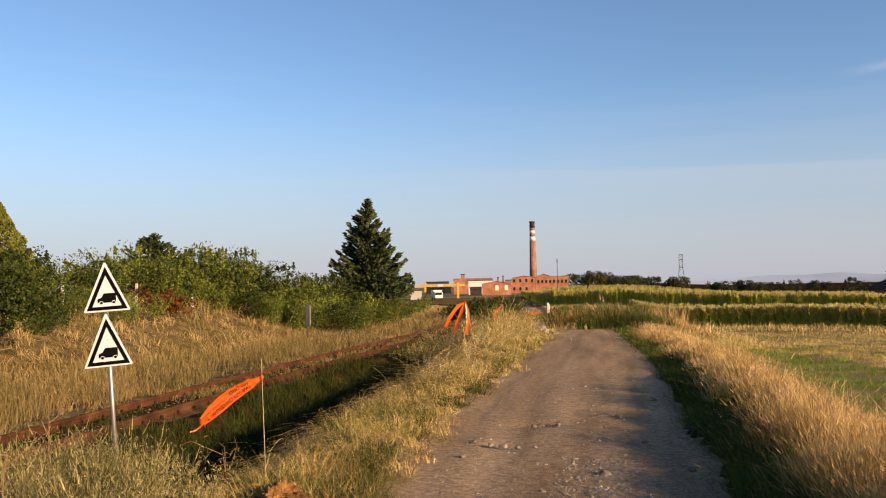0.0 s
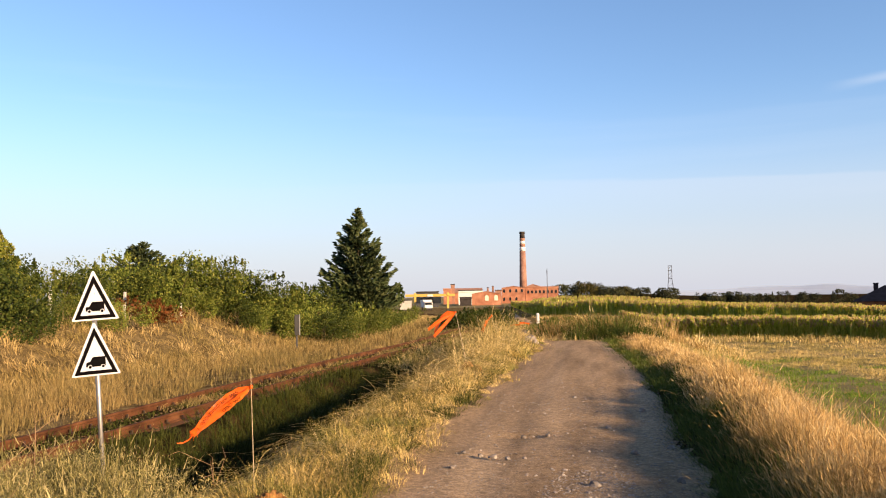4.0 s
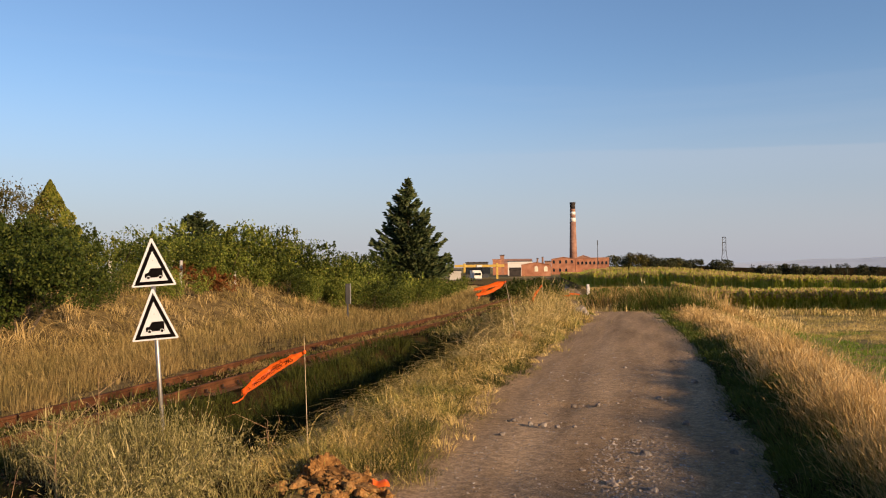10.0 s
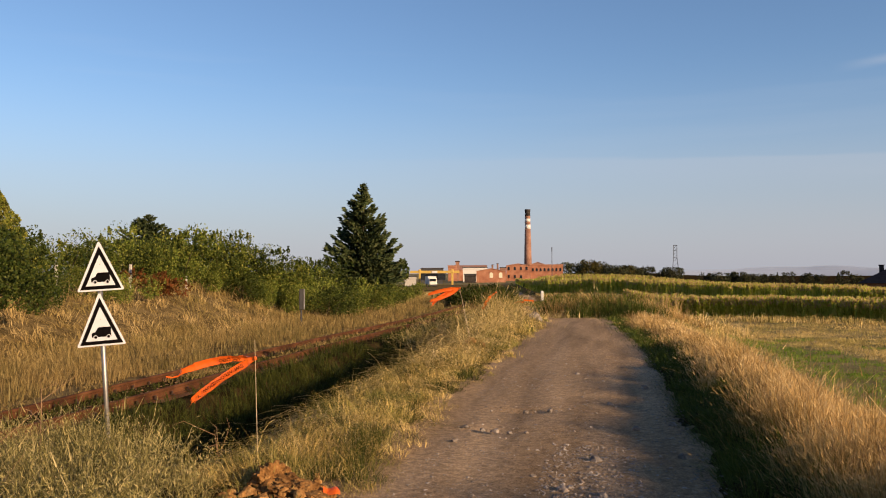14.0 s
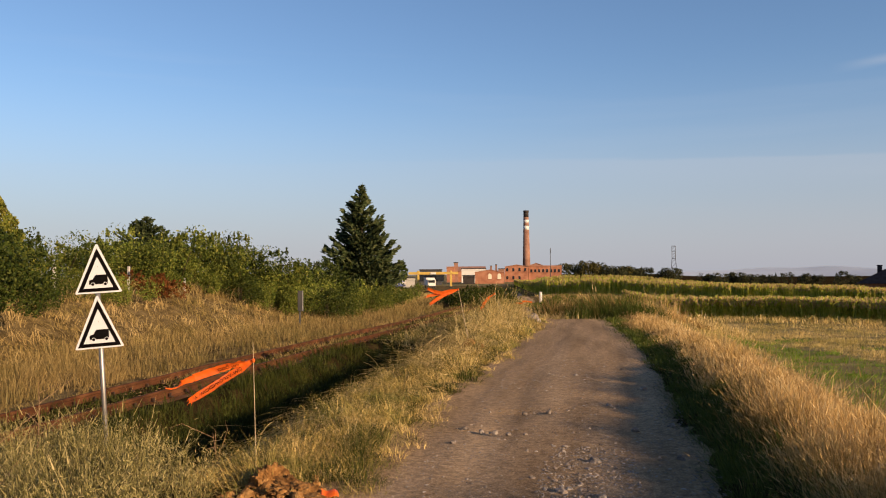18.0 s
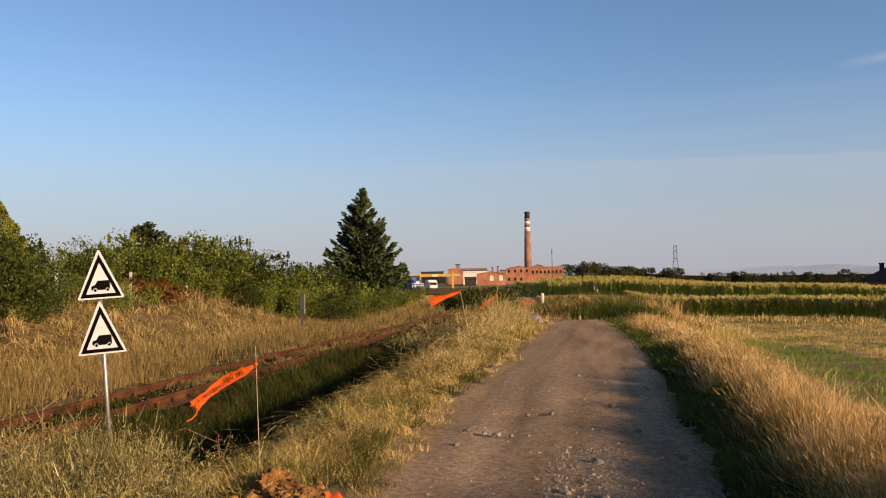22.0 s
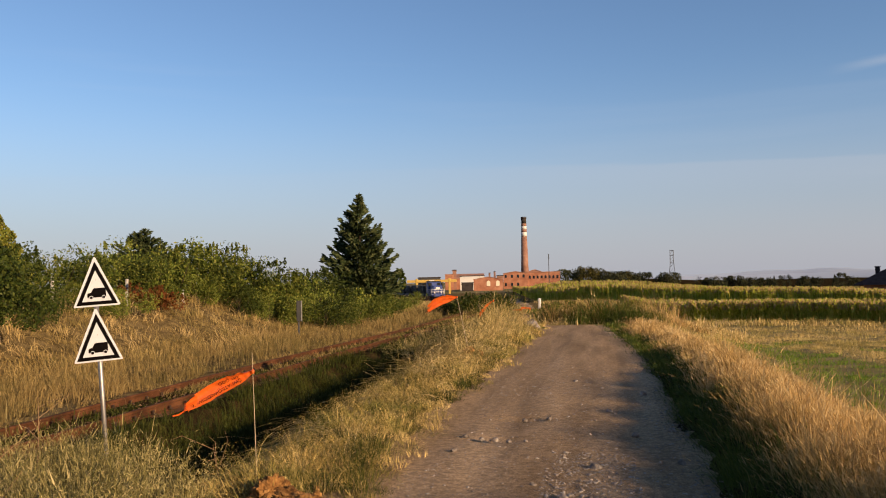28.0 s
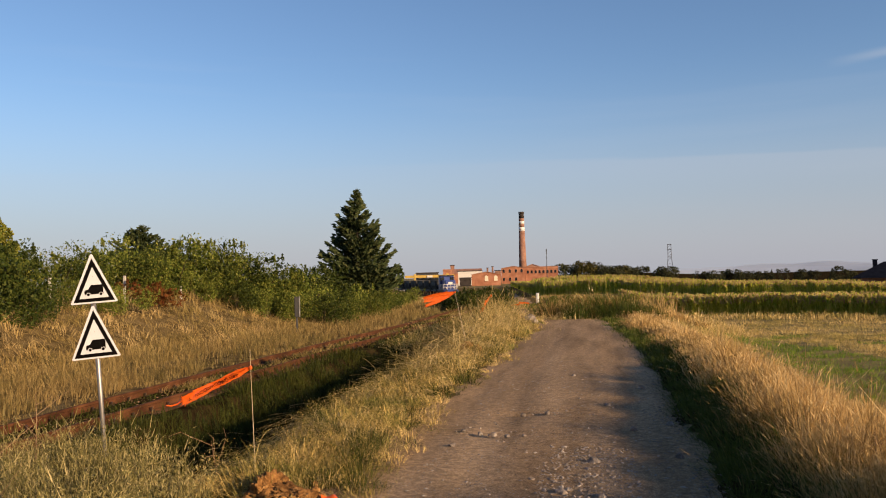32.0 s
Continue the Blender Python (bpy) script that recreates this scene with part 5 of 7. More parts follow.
# ---- maize ----
def maize(name, label, front, depth, heights, n, seed):
    """Plants in rows behind a front line given by two bearings and distances."""
    r = np.random.default_rng(seed)
    (a0, d0), (a1, d1) = front
    u, v = r.random(n), r.random(n) ** 2.0
    v = np.round(v * depth / 0.75) * 0.75 / depth
    az = np.radians(a0 + (a1 - a0) * u)
    inv = (1 / d0) + (1 / d1 - 1 / d0) * u
    d = 1 / inv + v * depth
    x, y = d * np.sin(az) + r.normal(0, 0.05, n), d * np.cos(az) + r.normal(0, 0.05, n)
    z = ground_z(x, y)
    height = heights[0] + (heights[1] - heights[0]) * u
    h = height * r.uniform(0.68, 1.14, n)
    k = 7
    V, F, T = [], [], []
    # stalk and tassel as slim blades, leaves as bent strips
    for j in range(k):
        f = 0.04 + 0.83 * j / (k - 1)
        a = r.random(n) * 6.283
        L = np.stack([np.cos(a), np.sin(a), np.zeros(n)], -1)
        S = np.stack([-np.sin(a), np.cos(a), np.zeros(n)], -1) * (0.052 + 0.0004 * d)[:, None]
        ln = (height * 0.42 * (1 - 0.5 * abs(f - 0.5)) * r.uniform(0.7, 1.2, n))[:, None]
        B = np.stack([x, y, z + h * f], -1)
        up = np.array([0, 0, 1.0])
        m = B + L * ln * 0.26 + up * ln * 0.72
        e = B + L * ln * 0.66 + up * ln * 0.66
        b0 = 5 * n * j
        V.append(np.stack([B - S * 0.4, B + S * 0.4, m - S * 0.5, m + S * 0.5, e], 1).reshape(-1, 3))
        i = b0 + 5 * np.arange(n)[:, None]
        F.append(i + np.array([[0, 1, 3, 2]]))
        T.append(i + np.array([[2, 3, 4]]))
    b0 = 5 * n * k
    w = (0.018 + 0.0005 * d)[:, None] * np.array([1.0, 0, 0])
    B = np.stack([x, y, z - 0.05], -1)
    E = np.stack([x, y, z + h * 0.9], -1)
    V.append(np.stack([B - w, B + w, E + w * 0.6, E - w * 0.6], 1).reshape(-1, 3))
    Q = b0 + np.arange(4 * n).reshape(n, 4)
    b1 = b0 + 4 * n
    tv, tf = [], []
    for j in range(3):
        a = r.random(n) * 6.283
        e = E + np.stack([np.cos(a) * 0.13, np.sin(a) * 0.13, 0.13 * height + 0.14 * r.random(n)], -1)
        tv.append(np.stack([E - w * 1.7, E + w * 1.7, e], 1).reshape(-1, 3))
        tf.append(b1 + 3 * n * j + np.arange(3 * n).reshape(n, 3))
    V = np.concatenate(V + tv)
    me = np_mesh(name, V, [(np.concatenate(F + [Q]), 0), (np.concatenate(T), 0), (np.concatenate(tf), 1)], [M["corn"], M["tassel"]])
    return tagged(new(name, me), label, "maize field", kind="stuff")


maize("maize_strip", "strip of ripening yellow-green maize", ((1.6, 52), (22, 46.5)), 6, (1.05, 1.0), 2500, 1)
maize("maize_field", "dark green maize field with tan tassels", ((-3.6, 125), (22, 80)), 16, (2.1, 0.85), 3000, 2)
maize("maize_corner", "corner of the maize field narrowing along the yard road", ((-5.9, 300), (-3.6, 125)), 22, (1.5, 2.5), 1900, 4)
maize("far_maize_field", "far maize field seen over its tassels", ((-4.4, 230), (24, 120)), 60, (2.4, 0.9), 2600, 3)


# ---- railway warning sign ----
def tri_ring(w, h, a, b, y0, y1):
    """A triangular band between the insets a and b of a triangle w wide and h high, standing on z = 0."""
    s = math.hypot(w / 2, h)

    def inset(k):
        top = h - k * s / (w / 2)
        half = (w / 2) * (top - k) / h
        return [(-half, k), (half, k), (0, top)]

    bm = bmesh.new()
    o, i = inset(a), inset(b)
    vo = [bm.verts.new((x, y0, z)) for x, z in o]
    vi = [bm.verts.new((x, y0, z)) for x, z in i]
    wo = [bm.verts.new((x, y1, z)) for x, z in o]
    wi = [bm.verts.new((x, y1, z)) for x, z in i]
    for k in range(3):
        j = (k + 1) % 3
        bm.faces.new((vo[k], vo[j], vi[j], vi[k]))
        bm.faces.new((wo[k], wi[k], wi[j], wo[j]))
        bm.faces.new((vo[j], vo[k], wo[k], wo[j]))
        bm.faces.new((vi[k], vi[j], wi[j], wi[k]))
    bmesh.ops.recalc_face_normals(bm, faces=bm.faces)
    return bm


def disc(x, z, r, y0, y1, n=20):
    bm = bmesh.new()
    return prism(bm, [(x + r * math.cos(2 * math.pi * k / n), z + r * math.sin(2 * math.pi * k / n)) for k in range(n)], y0, y1)


def plate(parent, w, h, z, dx):
    """A triangular sheet with a dark border and a van seen from its side."""
    s = part("sign_plate", prism(bmesh.new(), [(-w / 2 + 0.008, 0), (w / 2 - 0.008, 0), (w / 2, 0.012), (0.010, h), (-0.010, h), (-w / 2, 0.012)], -0.003, 0.0), M["signwhite"], parent)
    s.matrix_basis = pose(dx, -0.03, z, 0, 0, 0)
    part("border", tri_ring(w, h, 0.018, 0.058, -0.0052, -0.0035), M["signblack"], s, "black border")
    k, x0, z0 = 1.06 * w / 0.5, 0.004, 0.090
    van = [(-0.098, 0.010), (0.092, 0.010), (0.092, 0.108), (0.087, 0.113), (-0.022, 0.113), (-0.036, 0.107), (-0.058, 0.066), (-0.090, 0.059), (-0.098, 0.048)]
    part("van_pictogram", prism(bmesh.new(), [(x0 + k * x, z0 + k * q) for x, q in van], -0.0052, -0.0035), M["signblack"], s, "black van pictogram")
    for x in (-0.060, 0.066):
        part("wheel_ring", disc(x0 + k * x, z0 + k * 0.010, 0.021 * k, -0.0066, -0.0054), M["signwhite"], s, "white wheel outline")
        part("wheel", disc(x0 + k * x, z0 + k * 0.010, 0.0155 * k, -0.0080, -0.0068), M["signblack"], s, "black wheel disc")
    for q in (0.14, 0.30):
        bm = tube(bmesh.new(), (0, -0.0034, q), (0, -0.0048, q), 0.006, 0.006, 8)
        if q > 0.2:
            part("bolt", bm, M["galv"], s, "steel bolt")
        else:
            bm.free()
    cl = bmesh.new()
    box(cl, 0.16, 0.012, 0.03, Matrix.Translation((0, 0.008, 0.16)), 0.003)
    box(cl, 0.07, 0.05, 0.03, Matrix.Translation((0, 0.035, 0.16)), 0.004)
    part("clamp", cl, M["galv"], s, "galvanised clamp")
    return s


def railway_sign():
    x, y, _ = polar(-33.08, 10.0)
    z = float(ground_z(x, y))
    t = thing("railway_sign", pose(x, y, z, 0, -3.3, 33.4), "two white triangular signs with black vans on a steel post", "sign")
    part("post", tube(bmesh.new(), (0.0, 0.012, -0.3), (0.0, 0.012, 2.02 - z), 0.026, 0.026, 14), M["galv"], t, "galvanised steel post", True)
    plate(t, 0.487, 0.553, 1.520 - z, 0.012)
    plate(t, 0.505, 0.590, 0.900 - z, -0.010)
    return t


railway_sign()


# ---- clay heap and stakes ----
def lump(seed, r):
    bm = bmesh.new()
    bmesh.ops.create_icosphere(bm, subdivisions=2, radius=r)
    for v in bm.verts:
        q = v.co.normalized()
        v.co *= 1 + 0.35 * noise.noise(q * 1.6 + Vector((seed, 0, 0))) + 0.26 * noise.noise(q * 4.5 + Vector((0, seed, 0)))
        v.co.z *= 0.8
    return bm


def clay_heap():
    x, y, z = polar(-22.9, 6.25)
    t = thing("earth_heap", pose(x, y, z), "heap of dry orange-brown clay clods at the stake", "earth heap")
    r = random.Random(3)
    spots = [(-0.05, 0.14, 0.01, 0.07), (0.08, 0.10, 0.03, 0.05), (0.0, -0.04, 0.05, 0.06), (-0.15, 0.02, 0.02, 0.06), (0.22, 0.0, 0.02, 0.05), (0.33, -0.05, 0.02, 0.06), (0.16, -0.14, 0.02, 0.06),
             (-0.10, -0.16, 0.02, 0.06), (0.43, -0.10, 0.01, 0.05), (0.30, -0.2, 0.02, 0.06), (-0.22, -0.08, 0.0, 0.05), (0.04, 0.06, 0.07, 0.05), (0.05, -0.30, 0.0, 0.07), (0.24, -0.34, 0.0, 0.06)]
    def mound(sx, sy, sz, seed):
        b = bmesh.new()
        bmesh.ops.create_icosphere(b, subdivisions=5, radius=1.0)
        for v in b.verts:
            n = v.co.normalized()
            k = 1 + 0.34 * noise.noise(n * 1.9 + Vector((seed, 0, 0))) + 0.26 * noise.noise(n * 4.6 + Vector((0, seed, 0))) + 0.15 * noise.noise(n * 13 + Vector((0, 0, seed)))
            v.co = Vector((n.x * sx * k, n.y * sy * k, n.z * sz * k))
        return b

    part("mound", mound(0.17, 0.15, 0.19, 2.9), M["clay"], t, "rough clay mound").matrix_basis = pose(-0.055, 0.08, -0.005, 0, 8, 0)
    part("mound", mound(0.30, 0.15, 0.10, 5.1), M["clay"], t, "low spill of clay").matrix_basis = pose(0.24, -0.06, 0.0, 0, 6, -12)
    for i in range(40):
        spots.append((r.gauss(0.12, 0.24), r.gauss(-0.20, 0.20), 0.0, r.uniform(0.02, 0.055)))
    for i, (a, b, c, s) in enumerate(spots):
        ob = part("clod", lump(i * 1.7, s), M["clay"], t, smooth=False)
        ob.matrix_basis = pose(a, b, c, r.uniform(0, 360), r.uniform(0, 360), r.uniform(0, 360))
    bm = bmesh.new()
    bmesh.ops.create_grid(bm, x_segments=8, y_segments=4, size=0.5, matrix=Matrix.Diagonal((0.12, 0.075, 1, 1)))
    for v in bm.verts:
        v.co.z += 0.04 * noise.noise(v.co * 14) + 0.02
    sc = part("tape_scrap", bm, M["tape"], t, "crumpled red-orange tape scrap")
    sc.matrix_basis = pose(0.50, -0.10, 0.035, 20, 10, 30)


clay_heap()


def stake(name, label, foot, top, r=0.0065):
    a, b = Vector(foot), Vector(top)
    t = thing(name, Matrix.Translation(a), label, "stake")
    bm = bmesh.new()
    d = b - a
    tube(bm, d.normalized() * -0.15, d * 0.55, r, r * 0.8, 7)
    tube(bm, d * 0.55, d, r * 0.8, r * 0.55, 7)
    part("rod", bm, M["blond"], t)
    return t


S1_FOOT = Vector(polar(-23.8, 6.95))
S1_TOP = Vector((7.0 * math.sin(radians(-24.02)), 7.0 * math.cos(radians(-24.02)), 1.7 - 7.0 * math.tan(radians(4.52))))
stake("marker_stake", "thin pale stake stuck in a clay heap", S1_FOOT, S1_TOP, 0.0034)
S2_FOOT = Vector(polar(-9.0, 17.6))
S2_TOP = Vector((19.0 * math.sin(radians(-9.83)), 19.0 * math.cos(radians(-9.83)), 1.7 - 19.0 * math.tan(radians(1.02))))
def clay_spill(x, y, r, seed):
    t = thing("earth_heap", pose(x, y, float(ground_z(x, y))), "small spill of orange-brown clay in the verge grass", "earth heap")
    q = random.Random(seed)
    for k in range(14):
        a, d, c = q.uniform(0, 6.28), r * q.random() ** 0.6, r * q.uniform(0.18, 0.42)
        part("clod", lump(seed + k * 1.9, c), M["clay"], t).matrix_basis = pose(d * math.cos(a), d * math.sin(a), c * 0.5 + (r - d) * 0.6, q.uniform(0, 360), q.uniform(0, 360), 0)


clay_spill(-2.72, 17.4, 0.24, 4)
stake("marker_stake", "slanting pale stake in the verge grass", S2_FOOT, S2_TOP, 0.008)
S3_FOOT = Vector(polar(-7.0, 30.5))
S3_TOP = Vector((30.5 * math.sin(radians(-7.3)), 30.5 * math.cos(radians(-7.3)), 1.7 - 30.5 * math.tan(radians(1.35))))
stake("marker_stake", "short stake in the far verge grass", S3_FOOT, S3_TOP, 0.01)


def dead_stem(az, d, h, seed, lean):
    x, y, z = polar(az, d)
    t = thing("dead_stem", pose(x, y, z, 0, lean, 20 * seed), "bare bleached stem with thin side twigs", "dead plant", "dead stems in the weeds")
    r = random.Random(seed)
    pts = [Vector((0.16 * h * (f ** 2) * math.sin(seed), 0.10 * h * f * f * math.cos(seed * 2), h * f - 0.1 * (f == 0))) for f in (0, 0.25, 0.5, 0.75, 1.0)]
    bm = bmesh.new()
    for k in range(4):
        tube(bm, pts[k], pts[k + 1], 0.0085 - 0.0018 * k, 0.0067 - 0.0018 * k, 6)
    part("stem", bm, M["deadwood"], t)
    for k in range(7):
        f = 0.22 + 0.11 * k
        q = pts[0].lerp(pts[4], f)
        q.x, q.y = 0.16 * h * f * f * math.sin(seed), 0.10 * h * f * f * math.cos(seed * 2)
        a, ln = r.uniform(0, 6.28), r.uniform(0.10, 0.26)
        e = q + Vector((ln * math.cos(a), ln * math.sin(a), ln * r.uniform(0.3, 1.0)))
        tip = e + Vector((0.5 * ln * math.cos(a + 0.8), 0.5 * ln * math.sin(a + 0.8), ln * 0.15))
        bm = tube(bmesh.new(), q, e, 0.003, 0.0018, 5)
        part("twig", tube(bm, e, tip, 0.0018, 0.0008, 5), M["deadwood"], t)


dead_stem(-42.0, 6.0, 0.75, 1, -42)
dead_stem(-39.7, 6.6, 0.65, 2, -6)
dead_stem(-46.3, 5.6, 0.45, 3, -15)
dead_stem(-37.4, 8.2, 0.75, 4, 8)
dead_stem(-26.3, 8.0, 0.5, 5, -30)
dead_stem(15.6, 6.6, 0.42, 6, -58)
dead_stem(16.6, 6.2, 0.40, 7, -66)


# ---- posts along the line ----
def fence_post(az, d, top, w=0.10):
    x, y, z = polar(az, d)
    h = 1.7 + d * math.tan(radians(top)) - z
    t = thing("fence_post", pose(x, y, z, 0, rng.normal(0, 1.5), rng.uniform(0, 40)), "weathered pale concrete fence post on the bank", "fence post", "fence posts on the bank")
    bm = boxed(w, w, h + 0.3, Matrix.Translation((0, 0, h / 2 - 0.15)), 0.015)
    part("shaft", bm, M["concrete"], t)


for az, top in ((-36.5, 0.85), (-32.1, 0.68), (-28.55, -0.12)):
    fence_post(az, 20.6 / math.sin(radians(-az)) * 0.93, top)


def trackside_marker():
    x, y, z = polar(-20.9, 37)
    t = thing("trackside_marker", pose(x, y, z, 0, 0, 21), "dark grey boxed trackside marker with a pale edge", "marker post")
    part("post", boxed(0.08, 0.08, 1.6, Matrix.Translation((0, 0.05, 0.5)), 0.01), M["grey"], t, "dark grey post")
    h = 1.7 - 37 * math.tan(radians(1.06)) - z
    part("panel", boxed(0.20, 0.05, 0.92, Matrix.Translation((0, -0.04, h - 0.46)), 0.012), M["black"], t, "dark panel")
    part("panel_side", boxed(0.05, 0.12, 0.92, Matrix.Translation((0.127, 0.0, h - 0.46)), 0.01), M["galv"], t, "pale edge strip")


trackside_marker()


def white_post():
    x, y, z = polar(-4.07, 58)
    t = thing("boundary_stone", pose(x, y, z), "small white-painted boundary stone by the yard road", "boundary stone")
    bm = boxed(0.20, 0.20, 0.9, Matrix.Translation((0, 0, 0.3)), 0.04)
    part("shaft", bm, M["white"], t)


white_post()


def stones():
    r = random.Random(9)
    spots = [(-0.9, 9.75, 0.035), (-0.62, 9.9, 0.03), (-1.1, 8.55, 0.035), (-0.95, 8.5, 0.03), (-1.25, 8.6, 0.028), (-0.78, 8.52, 0.026), (-1.45, 8.75, 0.03), (-0.06, 7.35, 0.05), (-0.56, 6.7, 0.03),
             (-0.3, 6.3, 0.045), (0.0, 6.2, 0.04), (-1.45, 8.0, 0.03), (0.35, 8.9, 0.04), (0.1, 10.5, 0.04), (0.6, 12, 0.05), (-0.4, 13.5, 0.04), (0.75, 9.2, 0.04), (0.7, 7.6, 0.04), (-2.3, 28.4, 0.22), (-2.6, 29.2, 0.15), (-2.1, 27.9, 0.12)]
    for i, (x, y, s) in enumerate(spots):
        t = tagged(new("stone", bm_mesh("stone", lump(i * 3.3, s), M["stone"])), "pale loose stone on the dirt road", "stone", "stones on the road")
        t.matrix_basis = pose(x, y, float(ground_z(x, y)) + 0.02 + s * 0.3, 0, 0, r.uniform(0, 360))


stones()


# ---- brick works ----
def building(name, label, az0, az1, d, top, base_z, depth, mat, roofmat, windows=(), gable=0.0, turn=0.0, roof_over=0.3, lean_to=0.0, pane=M["glass"]):
    """A block whose front spans two bearings; windows are (along 0..1, sill, width, height)."""
    m = (az0 + az1) / 2
    w = 2 * d * math.tan(radians(abs(az1 - az0) / 2))
    x, y = d * math.sin(radians(m)), d * math.cos(radians(m))
    h = 1.7 + d * math.tan(radians(top)) - base_z
    t = thing(name, pose(x, y, base_z, 0, 0, -m + turn), label, "building")
    body = bmesh.new()
    if gable:
        prism(body, [(-w / 2, -1.5), (w / 2, -1.5), (w / 2, h - gable), (0, h), (-w / 2, h - gable)], 0, depth)
    else:
        box(body, w, depth, h - lean_to + 1.5, Matrix.Translation((0, depth / 2, (h - lean_to) / 2 - 0.75)))
    part("wall", body, mat, t)
    if gable:
        s = math.hypot(w / 2, gable)
        for q in (-1, 1):
            a = math.degrees(math.atan2(gable, w / 2))
            part("roof", boxed(s + roof_over, depth + 0.6, 0.2, pose(q * w / 4, depth / 2, h - gable / 2 + 0.12, 0, q * a, 0), 0.03), roofmat, t)
    elif lean_to:
        part("roof", boxed(w + 0.5, math.hypot(depth, lean_to) + 0.6, 0.3, pose(0, depth / 2, h - lean_to / 2 + 0.1, math.degrees(math.atan2(lean_to, depth))), 0.05), roofmat, t)
    else:
        part("roof", boxed(w + 0.5, depth + 0.5, 0.35, Matrix.Translation((0, depth / 2, h + 0.176)), 0.05), roofmat, t)
        part("cornice", boxed(w + 0.25, 0.25, 0.4, Matrix.Translation((0, -0.06, h - 0.5)), 0.04), mat, t)
    for u, sill, ww, wh in windows:
        cx = -w / 2 + u * w
        o = [(-ww / 2, 0), (ww / 2, 0), (ww / 2, wh * 0.78), (ww * 0.3, wh * 0.95), (0, wh), (-ww * 0.3, wh * 0.95), (-ww / 2, wh * 0.78)]
        win = part("window", prism(bmesh.new(), [(cx + a, sill + b) for a, b in o], -0.05, 0.12), pane, t)
        part("sill", boxed(ww + 0.3, 0.22, 0.14, Matrix.Translation((cx, -0.11, sill - 0.08)), 0.02), mat, win)
        part("arch", prism(bmesh.new(), [(cx + a * 1.25, sill + b * 1.0 + 0.12) for a, b in o[2:]] + [(cx - ww / 2, sill + wh * 0.8), (cx, sill + wh * 1.02), (cx + ww / 2, sill + wh * 0.8)], -0.12, 0.0), mat, win)
    return t


BASE = -2.25


